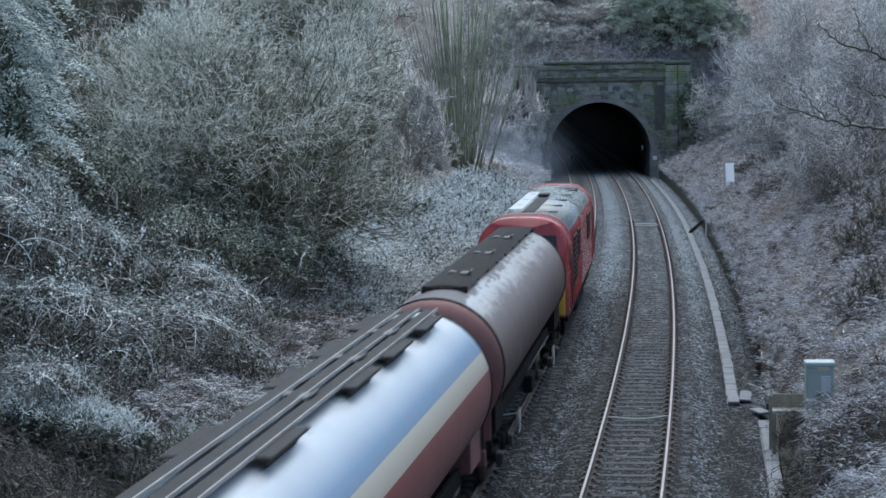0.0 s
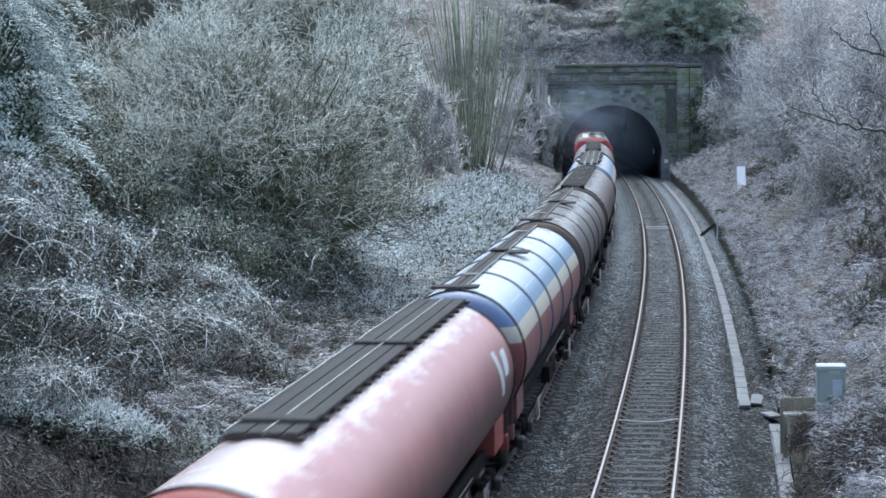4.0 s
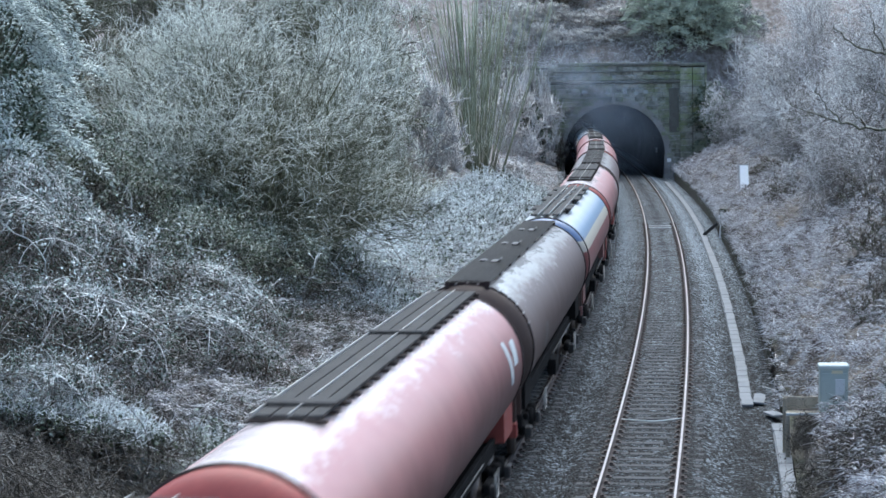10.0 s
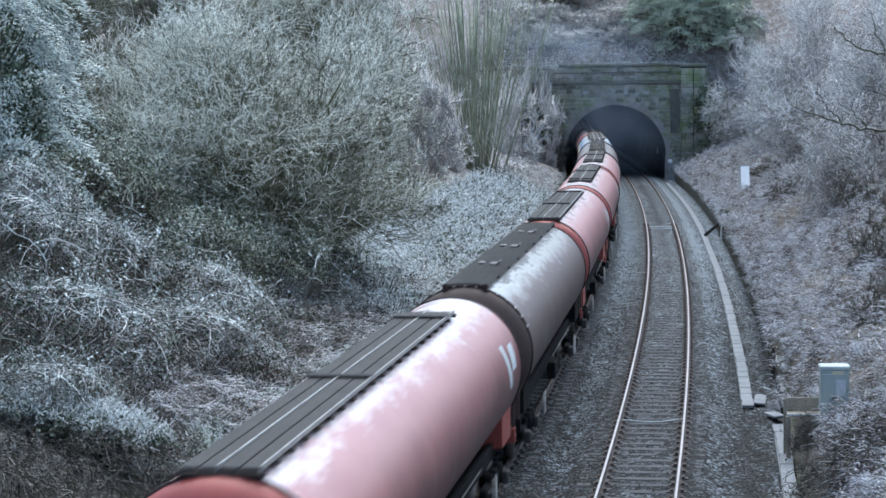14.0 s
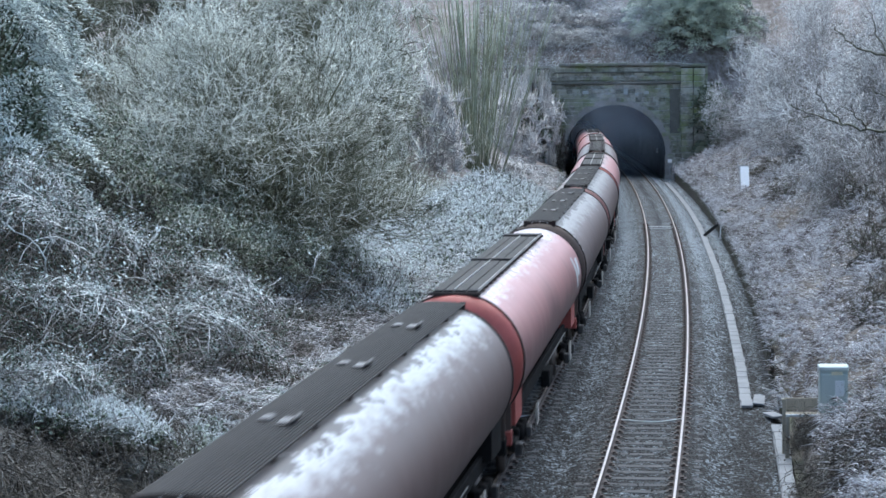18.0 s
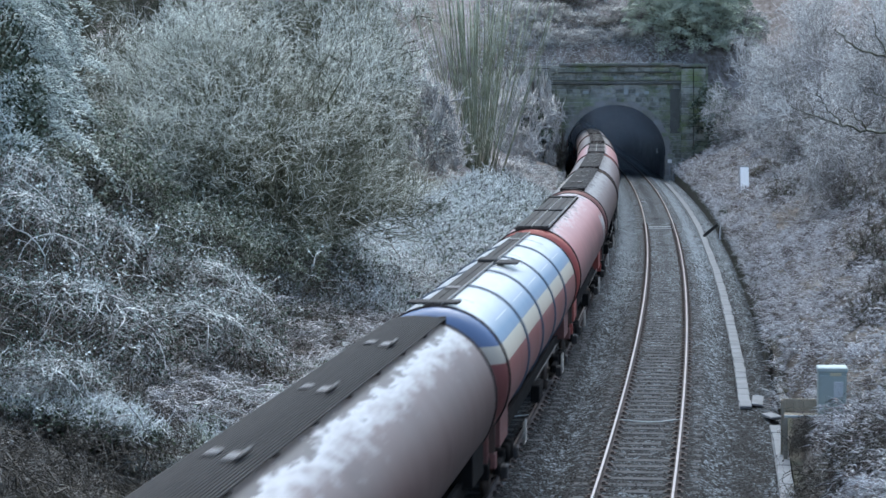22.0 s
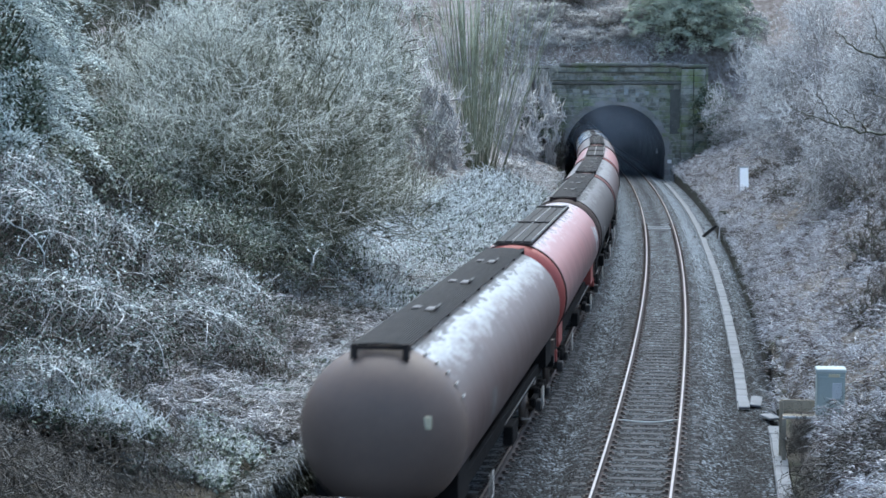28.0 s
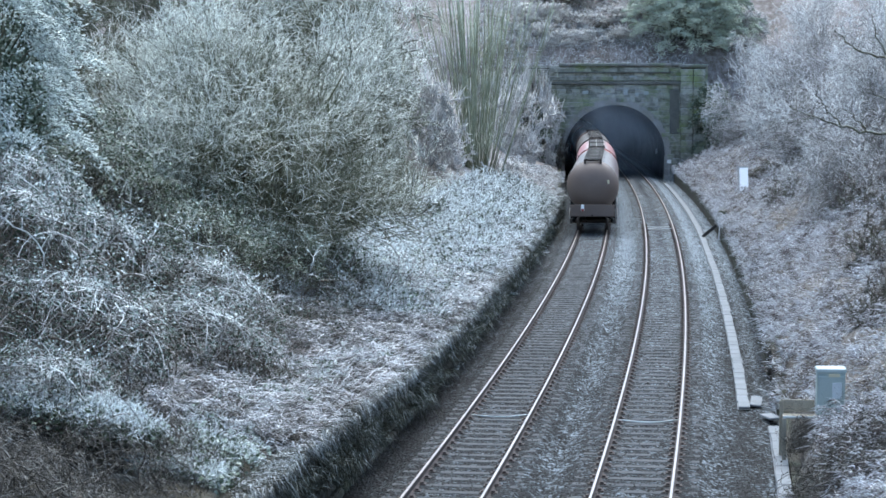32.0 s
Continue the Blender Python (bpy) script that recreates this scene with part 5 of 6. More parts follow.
def lay_frost_shade(me, radius, height):
    """Store how far out each twig is: hoar frost outside and above, painted shade within."""
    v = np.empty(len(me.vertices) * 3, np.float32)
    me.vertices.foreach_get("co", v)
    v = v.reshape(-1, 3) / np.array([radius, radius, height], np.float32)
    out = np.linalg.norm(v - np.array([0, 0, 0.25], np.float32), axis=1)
    at = me.attributes.new("frost_depth_shade", "FLOAT", "POINT")
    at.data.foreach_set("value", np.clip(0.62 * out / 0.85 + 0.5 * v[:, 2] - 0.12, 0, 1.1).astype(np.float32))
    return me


def bush(name, label, seed, height, radius, mat_fine, mat_limb, category="shrub", **kw):
    top = new(name)
    tagged(top, label, category)
    trim = kw.pop("trim", None)
    coarse, fine, tips = bush_parts(seed, height, radius, **kw)
    if trim:
        fine, tips = ([a[trim(g[0])] for a in g] for g in (fine, tips))
    v, f = prisms(*coarse)
    part("branchwork", lay_frost_shade(raw("branchwork", v, f, mat_limb), radius, height), top)
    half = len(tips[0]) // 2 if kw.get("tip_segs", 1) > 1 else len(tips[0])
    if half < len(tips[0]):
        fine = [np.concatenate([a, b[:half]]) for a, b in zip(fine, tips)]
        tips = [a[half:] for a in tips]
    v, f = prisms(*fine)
    part("crown", lay_frost_shade(raw("crown", v, f, mat_fine), radius, height), top)
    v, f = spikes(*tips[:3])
    part("twig_spray", lay_frost_shade(raw("twig_spray", v, f, M_TIP if mat_fine is M_TWIG else mat_fine), radius, height), top)
    return top


def leaves(rnd, centre, normal, size):
    """Folded leaves: two triangles on each side of a raised midrib."""
    n = len(centre)
    axis = unit(rnd.normal(size=(n, 3)) + np.array([0, 0, -0.2]))
    axis = unit(axis - normal * (axis * normal).sum(1, keepdims=True))
    side = np.cross(normal, axis)
    s = size[:, None]
    a, b = centre - axis * s * 0.55, centre + axis * s * 0.6
    l, r = centre + side * s * 0.42 - normal * s * 0.15, centre - side * s * 0.42 - normal * s * 0.15
    verts = np.stack([a, l, b, r], 1).reshape(-1, 3)
    i = np.arange(n)[:, None] * 4
    return verts, np.concatenate([i + [0, 2, 1], i + [0, 3, 2]], 0)


def bramble(name, label, seed, radius, height, canes=230, leafs=7000, mat_leaf=None, mat_cane=None, category="bramble", leaf=0.048, cane_r=0.0135, dead=1300, reach=2.3):
    """Arching canes that spring from a dead brown heart, fall over it and lace it, with curling side shoots and small leaves."""
    rnd = np.random.default_rng(seed)
    top = new(name)
    tagged(top, label, category)
    waves = rnd.normal(size=(7, 2)) * 2.2 / radius
    phase = rnd.random(7) * 6.283

    def mound(p):
        """Height of the lumpy heart under each point."""
        q = p[:, :2]
        lump = sum(np.sin((q * k).sum(1) + f) for k, f in zip(waves, phase)) / 7
        r = np.linalg.norm(q, axis=1) / radius
        return height * np.clip(1 - r ** 2, 0, 1) ** 0.55 * (0.74 + 1.15 * lump) - 1.1 * np.clip(r - 0.8, 0, 1)

    az, r = rnd.random(canes) * 6.283, radius * np.sqrt(rnd.random(canes)) * 0.9
    p = np.stack([np.cos(az) * r, np.sin(az) * r, np.zeros(canes)], 1)
    p[:, 2] = mound(p) * 0.7
    turn = rnd.random(canes) * 6.283
    d = np.stack([np.cos(turn) * 0.8, np.sin(turn) * 0.8, 0.5 + 1.0 * rnd.random(canes)], 1)
    n = 11
    step = reach * (0.5 + 0.9 * rnd.random(canes)) / n
    thick = cane_r * (0.6 + 1.1 * rnd.random(canes) ** 3)
    rows = []
    for k in range(n):
        d = unit(d + rnd.normal(size=(canes, 3)) * 0.2 + np.array([0, 0, -0.26]))
        q = p + d * step[:, None]
        d[:, :2] -= q[:, :2] / radius * np.clip(np.linalg.norm(q[:, :2], axis=1, keepdims=True) / radius - 0.85, 0, 1) * 2.0
        low = mound(q) * 0.86 + 0.03
        d[:, 2] = np.where(q[:, 2] < low, np.abs(d[:, 2]) * 0.25, d[:, 2])
        q[:, 2] = np.maximum(q[:, 2], low)
        rows.append((p, q, thick * (1 - 0.06 * k), thick * (1 - 0.06 * (k + 1))))
        p = q
    cane = tuple(np.concatenate([o[i] for o in rows]) for i in range(4))
    side = sprout(rnd, cane[0], cane[1], cane[2], canes * 7, 0.42, 0.7, -0.05, None, 3, 0.75, 0.45)
    v, f = prisms(*[np.concatenate([a, b]) for a, b in zip(cane, side)])
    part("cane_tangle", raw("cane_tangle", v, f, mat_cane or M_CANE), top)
    az, r = rnd.random(dead) * 6.283, radius * np.sqrt(rnd.random(dead))
    p0 = np.stack([np.cos(az) * r, np.sin(az) * r, np.zeros(dead)], 1)
    p0[:, 2] = mound(p0) * (0.1 + 0.84 * rnd.random(dead))
    p1 = p0 + unit(rnd.normal(size=(dead, 3)) * np.array([1, 1, 0.7])) * 0.4
    v, f = prisms(p0, p1, np.full(dead, 0.0085), np.full(dead, 0.005))
    part("dead_growth", raw("dead_growth", v, f, M_DEAD), top, "dead brown stems under the frost")
    src = np.concatenate([side[1], side[1], cane[1]])
    c = src[rnd.integers(0, len(src), leafs)] + rnd.normal(size=(leafs, 3)) * 0.05
    nrm = unit(rnd.normal(size=(leafs, 3)) * 0.6 + np.array([0, 0, 0.7]))
    v, f = leaves(rnd, c, nrm, leaf * (0.5 + 0.9 * rnd.random(leafs)))
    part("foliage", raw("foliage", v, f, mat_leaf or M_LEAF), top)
    return top


def evergreen(name, label, seed, radius, height, sprays, each, mat, mat_in, category, droop=0.7, leaf=0.05, fan=0.9):
    """A ragged evergreen mass: drooping fans of foliage in uneven tiers over a dark inside."""
    rnd = np.random.default_rng(seed)
    top = new(name)
    tagged(top, label, category)
    z = height * rnd.random(sprays) ** 0.9
    az = rnd.random(sprays) * 6.283
    wide = radius * np.sqrt(np.clip(1.02 - (z / height) ** 2, 0.02, 1)) * (0.72 + 0.45 * rnd.random(sprays))
    c = np.stack([np.cos(az) * wide, np.sin(az) * wide, z], 1)
    p0 = c * np.array([0.1, 0.1, 0.8])
    v, f = prisms(p0, c, np.full(sprays, 0.035), np.full(sprays, 0.012))
    part("bough_work", raw("bough_work", v, f, M_LIMB), top)
    d = unit(np.stack([np.cos(az), np.sin(az), 0.1 * rnd.normal(size=sprays)], 1) + rnd.normal(size=(sprays, 3)) * 0.35)
    s = unit(np.cross(d, np.array([0, 0, 1.0])))
    k = np.repeat(np.arange(sprays), each)
    m = len(k)
    size = fan * (0.5 + 0.8 * rnd.random(sprays))[k]
    t, w = rnd.random(m), rnd.normal(size=m) * 0.32
    pos = c[k] + d[k] * (t * size)[:, None] + s[k] * (w * size * (1.15 - t))[:, None] + rnd.normal(size=(m, 3)) * 0.045
    pos[:, 2] += size * (0.12 - droop * t * t - 0.5 * w * w)
    v, f = spikes(pos, pos + unit(d[k] + s[k] * w[:, None] * 2 + rnd.normal(size=(m, 3)) * 0.6 + np.array([0, 0, -0.25])) * (leaf * 3.2), np.full(m, leaf * 0.5))
    part("spray_mass", raw("spray_mass", v, f, mat), top)
    m = sprays * each // 3
    q = unit(rnd.normal(size=(m, 3))) * rnd.random((m, 1)) ** 0.5 * np.array([radius * 0.75, radius * 0.75, height * 0.46]) + np.array([0, 0, height * 0.47])
    v, f = leaves(rnd, q, unit(rnd.normal(size=(m, 3))), np.full(m, leaf * 2.4))
    part("inner_foliage", raw("inner_foliage", v, f, mat_in), top)
    return top


def root(px_x, y, sink=0.1):
    return (px_x, y, ground_z(px_x, y) - sink)


def put(ob, x, y, turn=0.0, scale=(1, 1, 1), copy=True, sink=0.15):
    m = Matrix.Translation(root(x, y, sink))
    if "bramble" in ob.name:
        rise = lambda dx, dy: math.atan((max(0, ground_z(x + dx, y + dy)) - max(0, ground_z(x - dx, y - dy))) / 2 / (dx + dy))
        m = m @ Matrix.Rotation(-rise(1.3, 0), 4, "Y") @ Matrix.Rotation(rise(0, 1.3), 4, "X")
    m = m @ Matrix.Rotation(turn, 4, "Z")
    ob2 = copy_thing(ob, m) if copy else ob
    ob2.matrix_basis = m @ Matrix.Diagonal((*scale, 1))
    return ob2


# left bank: the great thorn bush and the scrub behind it
THORN = bush("thorn_bush", "great spreading thorn bush white with hoar frost", 21, 7.9, 6.0, M_TWIG, M_LIMB, limbs=26, counts=(260, 2300, 15500, 40000), twig=0.0078, trunk=0.14, curl=0.3, tip_segs=2, reach_on=1.15,
             trim=lambda p: (p[:, 2] > 0.45 * (p[:, 0] - 1.6)) & ((p[:, 1] > -1.2) | (p[:, 0] * 37.7 % 1 > 0.75 * np.exp(-((p[:, 0] + 0.3) / 0.8) ** 2 - ((p[:, 2] - 1.8) / 1.6) ** 2))))  # skirt cut and twigs before the trunk thinned to fit the camera's view
_rnd = random.Random(6)
for x, y, r, h in ((-0.5, -2.2, 0.27, 5.0), (0.5, -2.2, 0.11, 5.2), (1.4, -1.5, 0.10, 5.6), (-1.6, -1.5, 0.10, 5.0), (0.1, -2.8, 0.08, 4.4), (-0.2, -2.6, 0.06, 5.0), (0.9, -2.5, 0.055, 4.8)):
    line = np.array([(x * (1 + 0.16 * k) + _rnd.uniform(-0.22, 0.22) * (k > 0), y + _rnd.uniform(-0.2, 0.2), -0.3 + h * k / 7) for k in range(8)])
    thick = np.array([r * (1 - 0.115 * k) for k in range(8)])
    v, f = tube(line, thick)
    part("trunk", raw("trunk", v, f, M_TRUNK), THORN, "olive-brown trunk with moss and ivy")
put(THORN, -5.9, 61, 0.0, copy=False)
SCRUB = bush("scrub_bush", "tangled frosted scrub bush on the cutting slope", 33, 6.5, 4.2, M_TWIG_BACK, M_LIMB, limbs=16, counts=(110, 700, 3000, 13000), twig=0.0118, trunk=0.07, curl=0.24, reach_on=1.35)
put(SCRUB, -3.7, 80, 0.0, (0.75, 0.75, 1.35), copy=False)
for x, y, turn, s in ((-13.2, 66, 1.0, (1, 1, 1.2)), (-11.5, 84, 2.1, (1.2, 1.2, 1.5)), (-6.0, 92, 3.0, (1.2, 1.2, 1.6)), (-5.2, 109, 4.0, (1.1, 1.1, 1.6)),
                      (-7.5, 122, 5.0, (1.5, 1.5, 1.8))):
    put(SCRUB, x, y, turn, s)

# right bank: pale birches and brown scrub
BIRCH = bush("birch_scrub", "pale frosted birch scrub leaning over the cutting", 55, 9.0, 4.6, M_TWIG_PINK, M_BIRCH_LIMB, limbs=16, counts=(110, 750, 2900, 9200), twig=0.0118, trunk=0.05, curl=0.22, tip_segs=2, reach_on=1.7)
put(BIRCH, 18.6, 86, 0.0, (1, 1, 1.1), copy=False)
for x, y, turn, s in ((22.3, 118, 1.2, (1, 1, 1.25)), (24.0, 101, 2.4, (1.1, 1.1, 1.35)), (26.0, 140, 3.3, (1.2, 1.2, 1.3)), (31, 128, 5.2, (1.4, 1.4, 1.6)), (23.4, 157, 0.6, (0.75, 0.75, 1.1))):
    put(BIRCH, x, y, turn, s)
BROWN_SCRUB = bush("brown_scrub", "brown leafless scrub with little frost", 77, 2.2, 1.6, M_BROWN, M_LIMB, limbs=12, counts=(40, 140, 430, 1400), twig=0.0145, trunk=0.03)
put(BROWN_SCRUB, 16.7, 98.2, 0.0, (0.75, 0.75, 0.8), copy=False)
for x, y, turn, s in ((11.0, 51.3, 1.0, (0.6, 0.6, 0.85)), (11.9, 53.5, 2.0, (0.6, 0.6, 0.8)), (19.6, 121, 5.0, (1.0, 1.0, 0.6)), (9.6, 40.2, 0.2, (0.8, 0.8, 0.5)), (10.4, 38.4, 1.8, (0.9, 0.9, 0.5)), 
                      
                      (13.6, 63.5, 1.0, (0.8, 0.8, 1.0)), (14.8, 66.5, 2.6, (0.8, 0.8, 1.1)), (16.4, 80, 3.9, (0.8, 0.8, 0.9)), (-4.2, 59.5, 5.3, (1.3, 1.3, 0.9)),
                      (8.9, 166.4, 2.9, (0.7, 0.5, 2.6)), (7.2, 165.8, 3.7, (1.2, 0.8, 3.0)), (7.9, 166.6, 0.7, (0.8, 0.5, 3.4)), (20.5, 172, 1.4, (1.3, 1.3, 1.0)), (9.0, 178, 2.2, (1.6, 1.6, 1.0))):
    put(BROWN_SCRUB, x, y, turn, s)

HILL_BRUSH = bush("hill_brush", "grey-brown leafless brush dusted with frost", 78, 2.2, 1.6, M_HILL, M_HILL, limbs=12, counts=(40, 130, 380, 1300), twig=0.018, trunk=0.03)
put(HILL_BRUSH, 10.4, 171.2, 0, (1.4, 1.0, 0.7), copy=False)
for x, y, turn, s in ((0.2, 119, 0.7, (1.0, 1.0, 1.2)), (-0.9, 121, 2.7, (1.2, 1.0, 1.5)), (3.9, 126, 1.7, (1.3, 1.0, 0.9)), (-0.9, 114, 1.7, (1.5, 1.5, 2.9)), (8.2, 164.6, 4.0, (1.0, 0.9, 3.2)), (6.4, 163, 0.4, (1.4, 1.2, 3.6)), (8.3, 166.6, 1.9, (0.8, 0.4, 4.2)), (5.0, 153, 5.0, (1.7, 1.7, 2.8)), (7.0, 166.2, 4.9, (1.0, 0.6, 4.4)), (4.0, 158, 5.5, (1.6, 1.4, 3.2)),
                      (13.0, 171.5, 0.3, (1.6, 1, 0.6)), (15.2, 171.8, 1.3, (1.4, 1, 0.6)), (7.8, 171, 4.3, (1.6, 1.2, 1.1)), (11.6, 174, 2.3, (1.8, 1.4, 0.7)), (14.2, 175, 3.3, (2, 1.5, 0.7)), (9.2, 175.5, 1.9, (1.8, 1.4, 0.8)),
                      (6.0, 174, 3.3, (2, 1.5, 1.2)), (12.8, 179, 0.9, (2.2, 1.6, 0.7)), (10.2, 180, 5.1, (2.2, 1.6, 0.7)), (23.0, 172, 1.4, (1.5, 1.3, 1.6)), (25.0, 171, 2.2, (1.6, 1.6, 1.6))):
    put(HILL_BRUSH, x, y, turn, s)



def bare_tree():
    """A dark leafless tree whose lower limbs reach out over the slope."""
    top = new("bare_tree")
    top.location = (19.5, 78, ground_z(19.5, 78))
    z = top.location.z
    tagged(top, "dark leafless tree with crooked limbs over the slope", "tree")
    rnd = np.random.default_rng(61)
    limbs = (("trunk", [(0, 0, -0.4 + z), (0.1, 0, 5.2), (-0.2, 0.1, 7.0), (0.2, 0, 9.5)], 0.16, 0.07),
             ("limb", [(0, 0, 4.9), (-1.2, -0.3, 5.6), (-2.5, -0.3, 5.75), (-3.3, -0.5, 5.85), (-4.3, -0.4, 6.05), (-5.4, -0.6, 6.4), (-6.4, -0.7, 6.85)], 0.085, 0.018),
             ("limb", [(-4.3, -0.4, 6.05), (-4.9, -0.5, 6.7), (-5.3, -0.6, 7.3)], 0.035, 0.012),
             ("limb", [(-3.3, -0.5, 5.85), (-3.7, -0.6, 6.3), (-4.3, -0.5, 6.75)], 0.035, 0.012),
             ("limb", [(-5.4, -0.6, 6.4), (-5.9, -0.7, 6.3), (-6.5, -0.8, 6.2)], 0.025, 0.01),
             ("limb", [(-0.1, 0, 6.6), (-1.4, -0.2, 8.0), (-2.6, -0.3, 8.6), (-3.9, -0.4, 9.0), (-4.6, -0.4, 9.7)], 0.08, 0.02),
             ("limb", [(-2.6, -0.3, 8.6), (-3.0, -0.4, 9.4), (-3.2, -0.4, 10.2)], 0.04, 0.012),
             ("limb", [(0, 0, 5.6), (-1.6, -0.4, 6.8), (-2.6, -0.6, 7.0), (-3.4, -0.7, 7.5)], 0.06, 0.015))
    seg = []
    for name, pts, r0, r1 in limbs:
        line = np.array(pts, float) - np.array([0, 0, z])
        fine = np.stack([np.interp(np.linspace(0, len(pts) - 1, len(pts) * 4), np.arange(len(pts)), line[:, i]) for i in range(3)], 1)
        fine[1:] += rnd.normal(size=(len(fine) - 1, 3)) * 0.04
        v, f = tube(fine, np.linspace(r0, r1, len(fine)), 6)
        part(name, raw(name, v, f, M_LIMB), top)
        if name == "limb":
            seg.append((fine[:-1], fine[1:]))
    p0, p1 = (np.concatenate([s[i] for s in seg]) for i in (0, 1))
    tw = sprout(rnd, p0, p1, np.full(len(p0), 0.016), 260, 0.55, 0.7, 0.15, None, 3, 0.9, 0.3)
    v, f = prisms(*tw)
    tagged(part("twig_spray", raw("twig_spray", v, f, M_BROWN), top), kind="stuff")


bare_tree()

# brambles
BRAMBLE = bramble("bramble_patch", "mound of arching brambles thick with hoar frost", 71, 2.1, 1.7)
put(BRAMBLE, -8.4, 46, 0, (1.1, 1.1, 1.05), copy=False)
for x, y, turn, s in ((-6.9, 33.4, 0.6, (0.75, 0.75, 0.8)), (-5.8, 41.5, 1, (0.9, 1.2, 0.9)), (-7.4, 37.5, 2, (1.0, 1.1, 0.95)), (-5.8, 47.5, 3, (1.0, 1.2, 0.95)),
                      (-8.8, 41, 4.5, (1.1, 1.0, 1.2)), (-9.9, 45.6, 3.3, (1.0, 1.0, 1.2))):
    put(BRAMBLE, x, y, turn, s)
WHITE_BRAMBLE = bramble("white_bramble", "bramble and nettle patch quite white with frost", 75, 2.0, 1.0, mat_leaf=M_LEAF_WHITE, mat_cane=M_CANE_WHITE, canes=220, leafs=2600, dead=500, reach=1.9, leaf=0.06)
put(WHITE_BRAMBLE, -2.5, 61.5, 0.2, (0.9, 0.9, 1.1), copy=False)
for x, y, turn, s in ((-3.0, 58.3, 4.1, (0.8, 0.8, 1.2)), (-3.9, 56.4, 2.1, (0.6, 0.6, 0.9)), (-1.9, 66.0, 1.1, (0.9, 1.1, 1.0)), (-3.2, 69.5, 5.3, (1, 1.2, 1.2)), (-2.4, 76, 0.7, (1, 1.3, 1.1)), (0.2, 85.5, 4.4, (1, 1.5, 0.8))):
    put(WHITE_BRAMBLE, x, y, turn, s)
LOW_BRAMBLE = bramble("low_bramble", "low spread of frosted bramble and dead stems", 72, 2.3, 0.8, canes=150, leafs=6500, dead=1800, reach=2.2)
put(LOW_BRAMBLE, -4.2, 52, 0.4, copy=False)
for x, y, turn, s in ((-4.0, 57.5, 1.4, (1, 1, 1.2)), 
                      (-10.2, 42.0, 1.7, (1, 1, 1.5)), (-7.6, 35.2, 2.0, (0.9, 0.9, 1.2)), (-3.4, 59.0, 0.1, (1, 1, 1.3))):
    put(LOW_BRAMBLE, x, y, turn, s)
DEAD_BRAMBLE = bramble("dead_bramble", "brown dead bramble stems with only a touch of frost", 73, 2.2, 0.8, canes=110, leafs=900, dead=1700, reach=2.0, mat_cane=M_DEAD, mat_leaf=M_DEAD, cane_r=0.011)
put(DEAD_BRAMBLE, -4.3, 31.8, 0.2, (0.9, 1, 0.7), copy=False)
for x, y, turn, s in ((-6.0, 30.8, 1.2, (1, 1, 0.8)), (-7.4, 31.2, 2.2, (1, 1, 0.9)), (-5.0, 29.4, 3.3, (1.2, 1, 0.7)), (-6.3, 34.0, 4.4, (1, 1, 0.9)), (-7.8, 33.8, 5.4, (1, 1, 1.1)),
                      (-3.4, 58.6, 1.9, (1, 1, 1.2)), (7.9, 42.4, 0.4, (0.3, 0.4, 0.6)), (8.3, 41.2, 3.4, (0.35, 0.4, 0.6)), (7.5, 35.4, 1.5, (0.8, 0.8, 0.7)), (8.6, 36.6, 2.5, (0.8, 0.8, 0.8))):
    put(DEAD_BRAMBLE, x, y, turn, s)
UNDERGROWTH = bramble("olive_undergrowth", "olive-brown ivy and bramble undergrowth with thin frost", 74, 2.2, 1.5, canes=120, leafs=5200, dead=1500, reach=2.0, mat_cane=M_OLIVE, mat_leaf=M_UNDER, cane_r=0.011, leaf=0.058, category="undergrowth")
put(UNDERGROWTH, -7.0, 53.0, 2.2, copy=False)
for x, y, turn, s in ((-9.4, 53.5, 3.5, (1.1, 1.1, 1.2)), (-5.4, 56.0, 2.4, (1, 1, 0.8)), (-7.2, 57.2, 3.4, (1, 1, 1.2)), (-9.8, 57.5, 0.5, (1.2, 1.2, 1.3)), (-8.3, 60.5, 1.5, (1.2, 1.2, 1.3)), (-4.6, 59.5, 4.4, (1.1, 1.1, 1.0))):
    put(UNDERGROWTH, x, y, turn, s)
IVY = evergreen("ivy_thicket", "ragged evergreen thicket with drooping frosted sprays", 91, 1.5, 5.4, 80, 170, M_SPRAY, M_IVY, "thicket", leaf=0.045, fan=1.1)
put(IVY, -10.9, 50.5, 0, copy=False)
put(IVY, -12.4, 57, 1.2, (1.2, 1.2, 1.3))


